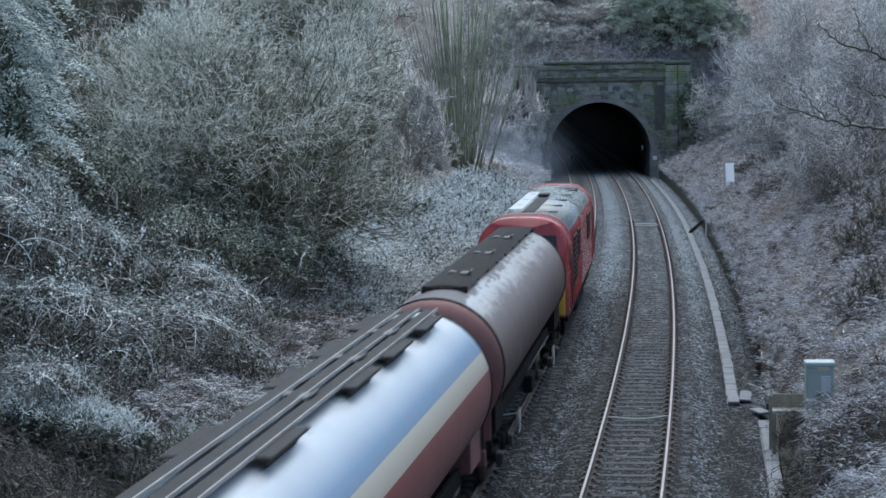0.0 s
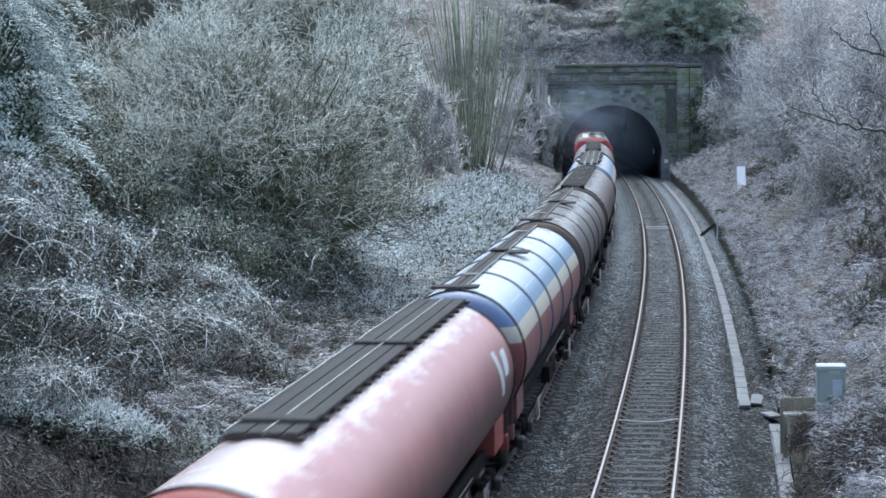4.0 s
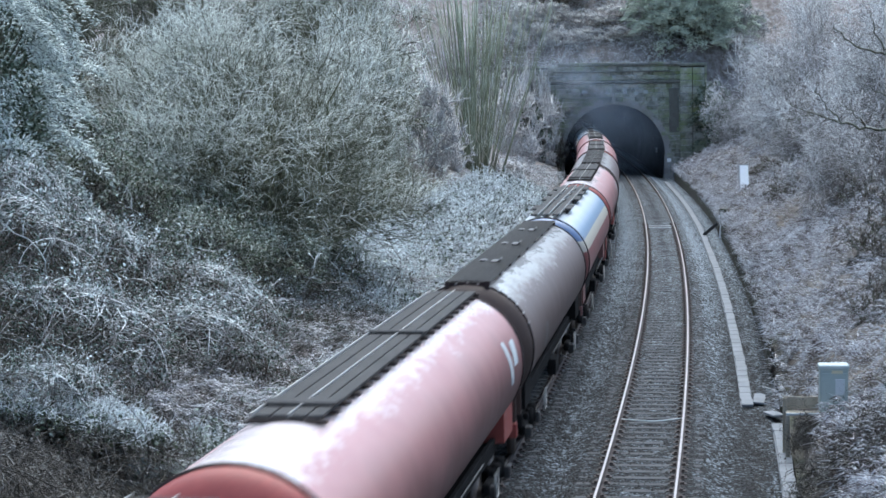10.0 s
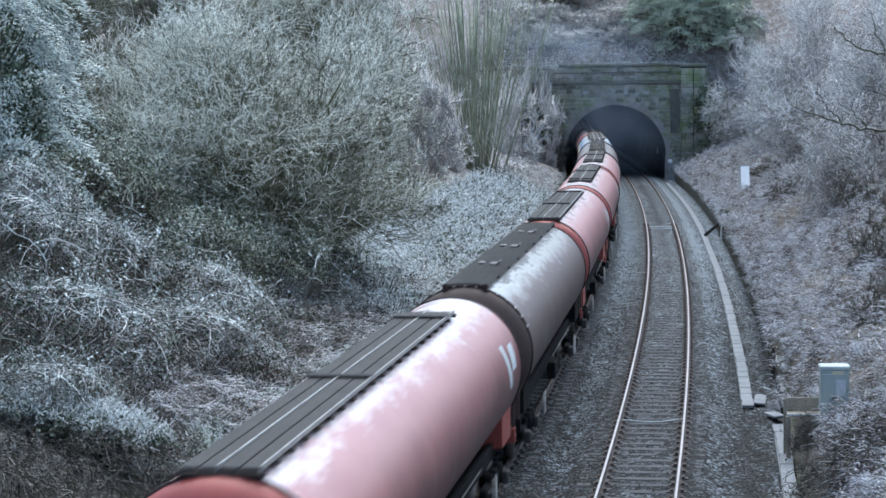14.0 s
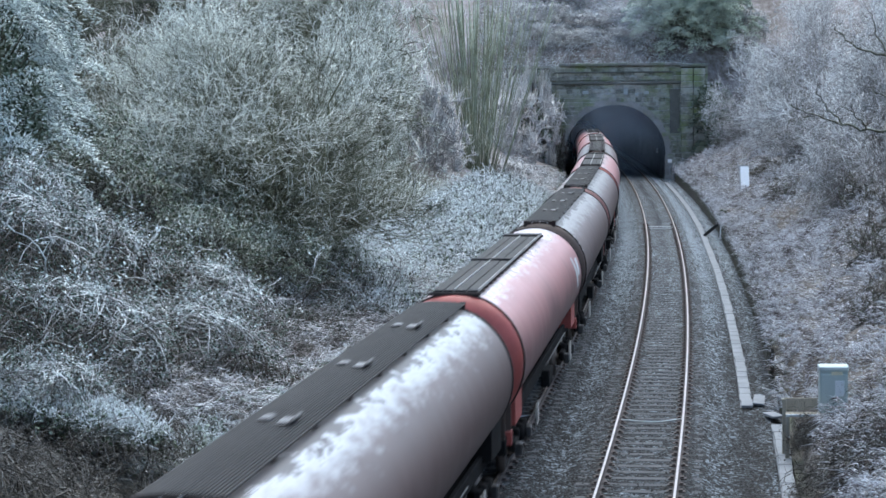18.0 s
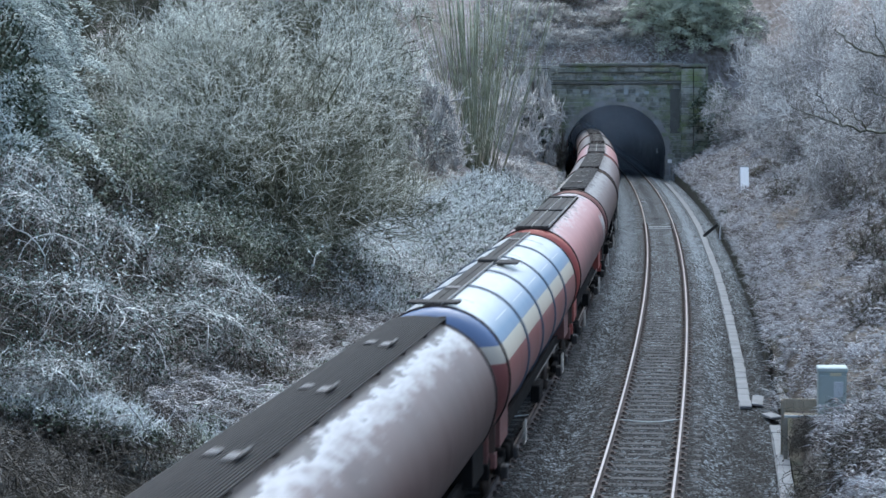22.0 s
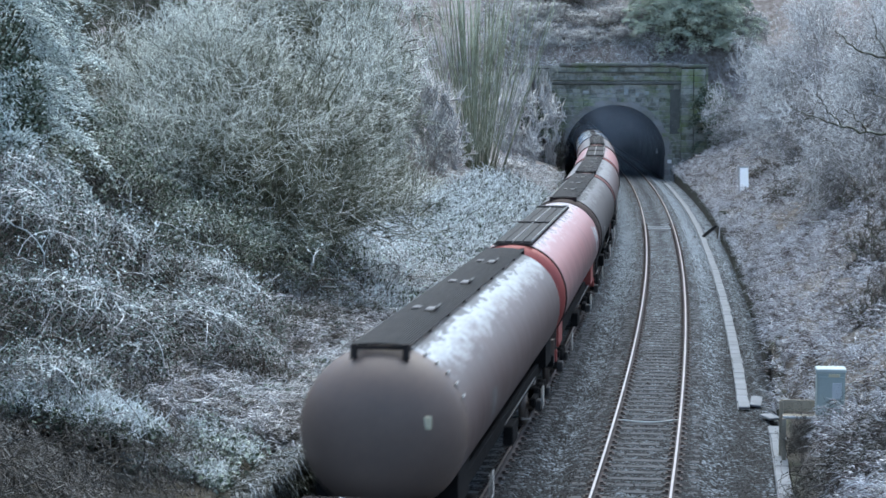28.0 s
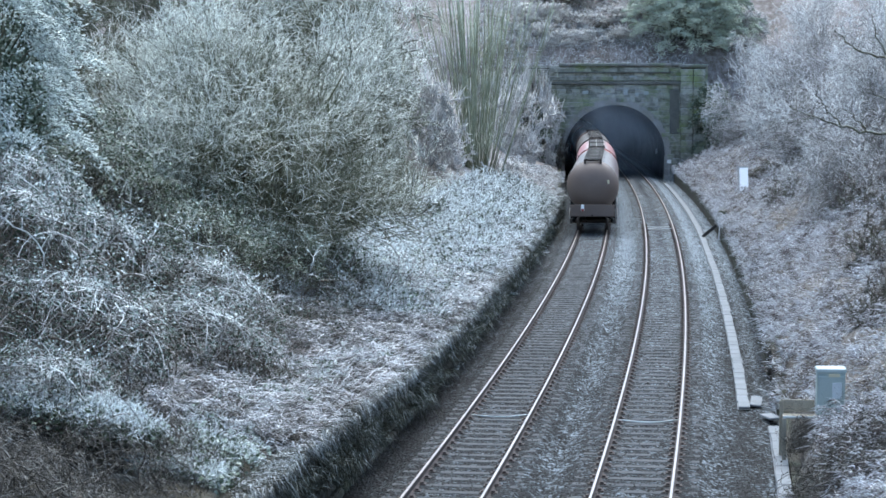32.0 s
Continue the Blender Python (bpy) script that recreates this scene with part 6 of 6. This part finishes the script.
# a clump of tall straight greenish stems beside the tunnel
def coppice():
    rnd = np.random.default_rng(14)
    top = new("coppice_clump")
    tagged(top, "clump of tall slender greenish coppice stems", "tree")
    for i in range(120):
        x, y = rnd.normal(0, 0.55), rnd.normal(0, 0.8)
        lean = np.array([x * 0.25 + rnd.normal(0, 0.06), rnd.normal(0, 0.06), 1.0])
        pts, p = [], np.array([x, y, -0.2])
        h = 9 + 4 * rnd.random()
        for k in range(6):
            pts.append(Vector(p))
            p = p + lean * h / 5
            lean = lean + np.array([rnd.normal(0, 0.025), rnd.normal(0, 0.025), 0])
        part("stem", rods("stem", M_STEM, [(pts, 0.016 + 0.024 * rnd.random() ** 2)], 5), top)
    n = 1300
    a = np.stack([rnd.normal(0, 1.3, n), rnd.normal(0, 1.0, n), 1.0 + 9 * rnd.random(n)], 1)
    a[:, 0] *= 0.4 + a[:, 2] * 0.17
    b = a + np.stack([rnd.normal(0, 0.2, n), rnd.normal(0, 0.2, n), 0.5 + 0.3 * rnd.random(n)], 1)
    v, f = spikes(a, b, np.full(n, 0.014))
    part("shoot_spray", lay_frost_shade(raw("shoot_spray", v, f, M_STEM), 3.0, 11.0), top)
    return top


put(coppice(), 1.9, 124, copy=False)


# rank grass on the hill over the tunnel
def hill_grass():
    rnd = np.random.default_rng(19)
    n = 9000
    y = PORTAL_Y + 0.8 + 26 * rnd.random(n) ** 1.4
    x = 3 + 17 * rnd.random(n)
    p0 = np.array([(a, b, ground_z(float(a), float(b)) - 0.03) for a, b in zip(x, y)])
    p1 = p0 + np.stack([rnd.normal(0, 0.2, n), rnd.normal(-0.15, 0.15, n), 0.2 + 0.3 * rnd.random(n)], 1)
    p2 = p1 + np.stack([rnd.normal(0, 0.25, n), rnd.normal(-0.3, 0.2, n), -0.12 * rnd.random(n)], 1)
    v0, f0 = spikes(p1, p0, np.full(n, 0.02))
    v1, f1 = spikes(p1, p2, np.full(n, 0.02))
    ob = new("hill_grass", raw("hill_grass", np.concatenate([v0, v1]), np.concatenate([f0, f1 + len(v0)]), M_GRASS_WHITE))
    tagged(ob, "rank frosted grass on the hill over the tunnel", "grass", kind="stuff")


hill_grass()


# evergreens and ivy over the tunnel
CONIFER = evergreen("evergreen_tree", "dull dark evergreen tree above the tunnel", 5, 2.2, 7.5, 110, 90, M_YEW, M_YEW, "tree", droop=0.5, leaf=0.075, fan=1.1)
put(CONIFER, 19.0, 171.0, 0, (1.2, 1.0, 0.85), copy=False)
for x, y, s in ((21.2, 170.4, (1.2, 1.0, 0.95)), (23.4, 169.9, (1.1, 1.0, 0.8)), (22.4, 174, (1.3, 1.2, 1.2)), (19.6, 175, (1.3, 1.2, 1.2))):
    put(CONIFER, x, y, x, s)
IVY_PATCH = evergreen("ivy_growth", "dark ivy hanging over the tunnel's wing", 95, 1.2, 4.6, 70, 90, M_IVY, M_IVY, "ivy", leaf=0.055, fan=0.7)
put(IVY_PATCH, 22.0, 166, 0, (1.1, 1, 1.2), copy=False)
put(IVY_PATCH, 7.4, 165.6, 1, (1.1, 1, 1.1))


# frosted grass on both banks
def grass(name, label, seed, tufts, each, side, mat, y_max, wide, spread, length, thick, loose=0.55, dome=0.1, y_min=29):
    """Matted blades: each tuft is combed one way and heaped a little, falling over its own edge."""
    rnd = np.random.default_rng(seed)
    ty = y_min + (y_max - y_min) * rnd.random(tufts) ** 1.5
    tv = wide * rnd.random(tufts) ** 1.2 - 0.04
    oy, ov = rnd.normal(0, spread * 1.4, tufts * each), rnd.normal(0, spread, tufts * each)
    y, v = np.repeat(ty, each) + oy, np.maximum(np.repeat(tv, each) + ov, -0.05)
    x = np.array([right_track(float(q)) for q in y]) + (WALL_L - v if side < 0 else WALL_R + v)
    bare = (np.abs(x - 8.3) > 0.5) | (y < 42.7) | (y > 44.2)  # no blades where they would hide the cabinet from the camera
    if side > 0:
        bare &= (y > 49.5) | (v > 0.5)
    x, y, v, oy, ov = x[bare], y[bare], v[bare], oy[bare], ov[bare]
    z = np.array([ground_z(float(a), float(b)) for a, b in zip(x, y)])
    z = np.where(z < -0.3, np.array([wall_top(float(q)) for q in y]) if side < 0 else np.array([kerb_top(float(q)) for q in y]), z)
    n = len(y)
    z = z + dome * np.repeat(0.5 + rnd.random(tufts), each)[bare] * np.exp(-(oy / spread / 1.4) ** 2 / 2 - (ov / spread) ** 2 / 2)
    way = np.repeat(rnd.normal(-0.5 if side < 0 else 3.6, 1.1, tufts), each)[bare] + rnd.normal(0, loose, n)
    d = unit(np.stack([np.cos(way) - side * ov / spread * 0.2 * (-1 if side > 0 else 1), np.sin(way) + oy / spread * 0.2, 0.35 + 0.5 * rnd.random(n)], 1))
    L = length * (0.5 + 0.9 * rnd.random(n))
    p0 = np.stack([x, y, z - 0.03], 1)
    p1 = p0 + d * (L * 0.5)[:, None]
    d2 = unit(d * np.array([1.2, 1.2, 0.2]) + rnd.normal(size=(n, 3)) * 0.35 + np.array([0, 0, -0.4]))
    p2 = p1 + d2 * (L * 0.8)[:, None]
    r = thick * (0.7 + 0.6 * rnd.random(n))
    v1, f1 = spikes(p1, p2, r)
    v0, f0 = spikes(p1, p0, r)
    ob = new(name, raw(name, np.concatenate([v1, v0]), np.concatenate([f1, f0 + len(v1)]), mat))
    return tagged(ob, label, "grass", kind="stuff")


def hoar_clumps(name, label, rnd, x, y, size, rise, each, thick, step, sink=0.0):
    """Nettle and bramble tops in rounded clumps, each bristling with short curled shoots white with hoar frost."""
    clumps = len(x)
    z = np.array([ground_z(float(a), float(b)) for a, b in zip(x, y)]) - sink
    tall = size * (0.7 + 0.9 * rnd.random(clumps)) * rise
    n = clumps * each
    az, up = rnd.random(n) * 6.283, rnd.random(n) ** 0.7
    ball = np.stack([np.cos(az) * np.sqrt(1 - up ** 2), np.sin(az) * np.sqrt(1 - up ** 2), up], 1)
    k = np.repeat(np.arange(clumps), each)
    heart = np.stack([x, y, z], 1)
    wide = np.stack([size, size, tall], 1)
    p = heart[k] + ball * wide[k] * (0.45 + 0.3 * rnd.random((n, 1)))
    d = unit(ball * np.array([1, 1, 0.8]) + rnd.normal(size=(n, 3)) * 0.55)
    far = 1 + 0.8 * np.clip((y[k] - 62) / 45, 0, 1)
    step = step * far * (0.6 + 0.9 * rnd.random(n))
    thick = thick * far * (0.7 + 0.7 * rnd.random(n))
    # Frost on each clump's crest, painted shade down in its hollows
    crest = 0.05 + 0.95 * up + rnd.normal(0, 0.2, clumps)[k]
    verts, faces, lies, count = [], [], [], 0
    for i in range(3):
        q = p + d * step[:, None]
        a, b = prisms(p, q, thick, thick * (0.8 if i < 2 else 0.2))
        verts.append(a)
        faces.append(b + count)
        lies.append(np.repeat(np.clip(crest + 0.12 * i, 0, 1.15), 6))
        count += len(a)
        d = unit(d + rnd.normal(size=(n, 3)) * 0.65 + np.array([0, 0, -0.18]))
        p, thick = q, thick * 0.8
    me = raw(name, np.concatenate(verts), np.concatenate(faces), M_HOAR)
    at = me.attributes.new("frost_depth_shade", "FLOAT", "POINT")
    at.data.foreach_set("value", np.concatenate(lies).astype(np.float32))
    tagged(new(name, me), label, "undergrowth", kind="stuff")
    m = clumps * 22
    k = np.repeat(np.arange(clumps), 22)
    c = heart[k] + unit(rnd.normal(size=(m, 3)) * np.array([1, 1, 0.6]) + np.array([0, 0, 0.5])) * wide[k] * 0.62
    a, b = leaves(rnd, c, unit(rnd.normal(size=(m, 3)) + np.array([0, 0, 0.6])), step[0] / far[0] * (1.0 + 0.8 * rnd.random(m)))
    tagged(new("nettle_leaves", raw("nettle_leaves", a, b, M_UNDER)), "dull green leaves under the frosted tops on the bank", "undergrowth", kind="stuff")


def hoar_banks():
    rnd = np.random.default_rng(17)
    n = 1500
    y = 57.5 + 62 * rnd.random(n) ** 1.25
    v = 0.1 + (3.2 + 3.4 * np.clip((y - 56) / 10, 0, 1) - 2.0 * np.clip((y - 88) / 12, 0, 1)) * rnd.random(n)
    x = np.array([right_track(float(q)) for q in y]) + WALL_L - v
    size = (0.26 + 0.5 * rnd.random(n) ** 2) * (1 + 0.5 * np.clip((y - 70) / 40, 0, 1))
    hoar_clumps("hoar_carpet", "low nettle and bramble tops bristling with white hoar frost on the bank", rnd, x, y, size, np.clip(0.45 + v / 2.5, 0, 1.25), 22, 0.0135, 0.075)
    # finer growth on the brow of the wall, close by
    n = 500
    y = 32.0 + 19 * rnd.random(n) ** 1.9
    v = 0.15 + 1.7 * rnd.random(n)
    x = np.array([right_track(float(q)) for q in y]) + WALL_L - v
    hoar_clumps("brow_growth", "tufted growth white with hoar frost on the brow of the wall", rnd, x, y, 0.15 + 0.2 * rnd.random(n) ** 2, np.full(n, 1.2), 26, 0.0062, 0.05)
    # a ridge of trailing growth above the foot of the bank
    n = 190
    along = rnd.random(n)
    x, y = -7.6 + 2.9 * along + rnd.normal(0, 0.12, n), 32.8 - 0.7 * along + rnd.normal(0, 0.3, n)
    hoar_clumps("bramble_ridge", "trailing bramble ridge thick with pale frost", rnd, x, y, 0.2 + 0.16 * rnd.random(n), np.full(n, 1.3), 40, 0.0062, 0.06, -0.6)


hoar_banks()
grass("bank_grass", "frosted dead grass matted over the bank above the wall", 3, 1000, 44, -1, M_GRASS, 70, 4.4, 0.22, 0.4, 0.0095, 0.6, 0.2, 36)
grass("far_bank_grass", "grass thick with white frost on the farther bank", 13, 800, 22, -1, M_GRASS_WHITE, 155, 4.2, 0.25, 0.34, 0.015, 1.0, 0.25, 62)
grass("slope_grass", "pinkish frosted dead grass in clumps on the bank", 4, 3000, 34, 1, M_GRASS_PINK, 165, 7.5, 0.19, 0.27, 0.0115, 0.7, 0.42)


def hanging_grass():
    """Long grass combed down over the edge and the face of the wall, in locks."""
    rnd = np.random.default_rng(9)
    locks, each = 2000, 14
    n = locks * each
    ly = 32 + 96 * rnd.random(locks) ** 1.7
    fall = np.repeat(np.where(rnd.random(locks) < 0.68, 0.0, rnd.random(locks)), each)
    y = np.repeat(ly, each) + rnd.normal(0, 0.16, n)
    top = np.array([wall_top(float(q)) for q in y])
    x = np.array([right_track(float(q)) for q in y]) + WALL_L
    heap = np.repeat(rnd.random(locks) ** 2, each)
    p0 = np.stack([x - 0.25 * rnd.random(n) * (fall == 0) + 0.08, y, top - 0.02 - 0.95 * fall + 0.16 * heap * (fall == 0)], 1)
    comb = np.repeat(rnd.normal(-0.18, 0.22, locks), each)
    p1 = p0 + np.stack([0.08 + (0.12 + 0.35 * heap) * rnd.random(n), comb * 0.8 + rnd.normal(0, 0.1, n), 0.12 * rnd.random(n)], 1)
    p2 = p1 + np.stack([0.30 * rnd.random(n), comb * 1.6 + rnd.normal(0, 0.2, n), -0.04 - (0.18 + 0.35 * heap) * rnd.random(n)], 1)
    r = np.full(n, 0.008)
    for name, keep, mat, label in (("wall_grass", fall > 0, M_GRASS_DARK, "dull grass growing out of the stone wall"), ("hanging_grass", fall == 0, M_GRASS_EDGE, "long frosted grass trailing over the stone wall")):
        v1, f1 = spikes(p1[keep], p2[keep], r[keep])
        v0, f0 = spikes(p1[keep], p0[keep], r[keep])
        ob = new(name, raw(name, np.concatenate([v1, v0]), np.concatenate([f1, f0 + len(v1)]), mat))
        tagged(ob, label, "grass", kind="stuff")


hanging_grass()


# ---- trackside things ----
def build_cabinet():
    top = new("equipment_cabinet")
    x, y, z = 8.35, 43.5, 0.60
    top.matrix_basis = pose(x, y, z, 0, 0, -6)
    tagged(top, "grey-green metal equipment cabinet with a pale frosted lid", "cabinet")
    body = part("body", solid("body", M_CABINET, [(0, 0, 0.49, 0.60, 0.45, 0.98)], 0.015), top)
    part("door", solid("door", M_CABINET, [(0.0, -0.235, 0.47, 0.54, 0.02, 0.86)], 0.008), body)
    part("lid", solid("lid", M_LID, [(0, 0, 1.02, 0.64, 0.5, 0.10)], 0.02), top, "pale frosted lid")
    part("maker_plate", solid("maker_plate", M_CREAM, [(0.06, -0.25, 0.925, 0.24, 0.012, 0.07)], 0.004), top, "small cream plate")
    part("notice", solid("notice", M_PALE, [(0.12, -0.25, 0.6, 0.2, 0.012, 0.34)], 0.004), top, "faint pale notice")
    part("plinth", solid("plinth", M_CONCRETE, [(0, 0, -0.12, 0.58, 0.44, 0.3)], 0.01), top)


build_cabinet()


def build_staging():
    top = new("timber_staging")
    top.matrix_basis = pose(7.65, 43.3, 0.0, 0, 0, -6)
    tagged(top, "small weathered timber staging beside the cabinet", "staging")
    part("side_board", solid("side_board", M_TIMBER, [(-0.02, 0.25, 0.83, 0.72, 0.04, 0.26)], 0.008), top)
    part("deck_board", solid("deck_board", M_TIMBER, [(0.2, 0.0, 0.64, 1.1, 0.5, 0.035)], 0.006), top)
    part("edge_rail", solid("edge_rail", M_PALE, [(0.2, -0.27, 0.66, 1.12, 0.03, 0.05)], 0.006), top, "frosted pale edge rail")
    for px, py, h in ((-0.36, 0.25, 0.96), (-0.33, -0.26, 0.66), (0.6, -0.26, 0.66)):
        part("post", solid("post", M_TIMBER, [(px, py, h / 2 - 0.2, 0.09, 0.09, h + 0.35)], 0.01), top)


build_staging()


def build_board():
    top = new("white_signboard")
    x, y = 17.0, 115.0
    top.matrix_basis = pose(x, y, ground_z(x, y), -30, 0, -5)
    tagged(top, "tall white board in a grey frame on the bank", "sign")
    part("board", solid("board", M_WHITE, [(0.05, 0, 0.98, 0.48, 0.03, 1.6)], 0.006), top, "plain white panel")
    part("frame", solid("frame", M_POSTGREY, [(-0.25, 0, 0.8, 0.1, 0.08, 2.1), (0.0, 0, 1.82, 0.6, 0.07, 0.07)], 0.008), top)
    part("mark", solid("mark", M_BLACK, [(0.09, -0.02, 0.45, 0.07, 0.02, 0.2), (0.05, -0.02, 0.33, 0.1, 0.02, 0.08)], 0.004), top, "small black mark")
    part("post", solid("post", M_POSTGREY, [(0.0, 0.06, 0.2, 0.08, 0.08, 1.0)], 0.006), top)


build_board()


def build_stakes():
    y = 105.0
    x = right_track(y) + 2.95
    a = new("leaning_plank", solid("leaning_plank", M_BLACK, [(0, 0, 0, 0.95, 0.07, 0.16)], 0.01))
    a.matrix_basis = pose(x - 0.45, y - 0.4, 0.06, 0, -38, 10)
    tagged(a, "dark old plank leaning against the kerb wall", "plank")
    b = new("white_stake", solid("white_stake", M_WHITE, [(0, 0, 0.45, 0.15, 0.1, 1.25)], 0.01))
    b.matrix_basis = pose(x + 0.02, y - 0.8, -0.2, 0, 6, 0)
    tagged(b, "short white marker stake beside the kerb wall", "stake")
    c = new("dark_stump", solid("dark_stump", M_WALL, [(0, 0, 0.5, 0.4, 0.34, 1.5)], 0.05))
    c.matrix_basis = pose(x + 0.3, y + 0.5, -0.2, 0, 3, 20)
    tagged(c, "dark rotten timber post on the kerb wall", "post")


build_stakes()


def build_portal_things():
    for name, label, x, y, z, w, h, mat, foot in (
            ("marker_post", "post with a small white plate beside the tunnel", 18.35, 165.2, 1.2, 0.34, 0.3, M_WHITE, -0.45),
            ("marker_post", "short post with a white plate on the bank", 19.4, 165.6, 0.85, 0.26, 0.42, M_WHITE, 0.2)):
        top = new(name)
        top.matrix_basis = pose(x, y, 0)
        tagged(top, label, "marker post")
        part("plate", solid("plate", mat, [(0, -0.05, z, w, 0.03, h)], 0.01), top, "white plate")
        part("post", solid("post", M_POSTGREY, [(0, 0, (z + foot) / 2, 0.07, 0.07, z - foot)], 0.006), top)
    box = new("location_box")
    box.matrix_basis = pose(18.75, 164.6, -0.4)
    tagged(box, "narrow grey location box beside the tunnel mouth", "box")
    part("body", solid("body", M_POSTGREY, [(0, 0, 0.65, 0.45, 0.35, 1.3)], 0.02), box)
    part("door", solid("door", M_CONCRETE, [(0, -0.18, 0.7, 0.34, 0.02, 0.9)], 0.01), box)
    plate = new("tunnel_marker", solid("tunnel_marker", M_WHITE, [(0, 0, 0, 0.16, 0.06, 0.42)], 0.01))
    plate.matrix_basis = pose(18.2, 173.5, 1.75)
    tagged(plate, "small white marker plate on the tunnel wall", "marker")


build_portal_things()


def build_cables():
    for line, y in ((right_track, 47.4), (left_track, 48.2), (right_track, 109.0), (right_track, 110.2)):
        pts = []
        for i in range(13):
            t = i / 12
            pts.append((line(y) - 0.7 + 1.4 * t, y - 0.35 * math.sin(math.pi * t), -0.122))
        c = new("track_cable", rods("track_cable", M_PALE, [(pts, 0.016)], 6))
        tagged(c, "pale bonding cable laid across between the rails", "cable", group="bonding cables")


build_cables()


# ---- exhaust haze of the locomotive, drifting into the mouth of the tunnel and up over the hill ----
def smoke_puff(seed, size):
    thin = []  # thins to its rim in x and z only, to fit the camera's view along y
    bm = bmesh.new()
    bmesh.ops.create_icosphere(bm, subdivisions=4, radius=1.0)
    for v in bm.verts:
        d = v.co.normalized()
        v.co = d * (1 + 0.35 * noise.noise(d * 1.4 + Vector((seed, 0, 0))) + 0.14 * noise.noise(d * 3.5 + Vector((0, seed, 0))))
    me = bpy.data.meshes.new("smoke_puff")
    for v in bm.verts:
        thin.append(max(0.0, 1 - (v.co.x ** 2 + v.co.z ** 2) / 1.1) ** 1.5)
        v.co = Vector((v.co.x * size[0], v.co.y * size[1], v.co.z * size[2]))
    bm.to_mesh(me)
    bm.free()
    me.attributes.new("thickness", "FLOAT", "POINT").data.foreach_set("value", thin)
    top = new("smoke_puff", finish(me, M_SMOKE, True))
    return tagged(top, "thin pale exhaust haze drifting by the tunnel", "smoke", group="exhaust haze")


PUFFS = [(smoke_puff(1, (4.2, 6.0, 3.2)), ((0, 5.4, 138, 1.9), (2, 9.6, 156, 3.6), (4, 10.6, 163, 4.8), (6, 10.8, 164, 5.6), (9, 9.8, 163, 7.4), (14, 8.6, 162, 10.5), (20, 7.5, 160, 17), (32, 5.0, 158, 34))),
         (smoke_puff(2, (4.2, 4.0, 3.6)), ((0, 6.2, 144, 1.9), (2, 11.0, 165.5, 3.4), (6, 12.2, 166.5, 5.2), (10, 12.6, 166, 6.8), (15, 13.5, 165, 10.5), (22, 15.5, 163, 18), (32, 17.0, 160, 34))),
         (smoke_puff(4, (6.0, 2.6, 5.0)), ((0, 4.6, 134, 1.6), (3, 11.8, 166.5, 3.6), (8, 14.0, 168.5, 4.0), (16, 14.2, 168.8, 4.0), (32, 14.4, 169.2, 3.8))),
         (smoke_puff(3, (5.2, 3.0, 4.6)), ((0, 13.2, 180, 3.0), (3, 13.6, 175, 3.4), (6, 14.0, 170.5, 3.6), (14, 14.2, 170.2, 3.7), (32, 14.4, 170.4, 3.5)))]

motions()
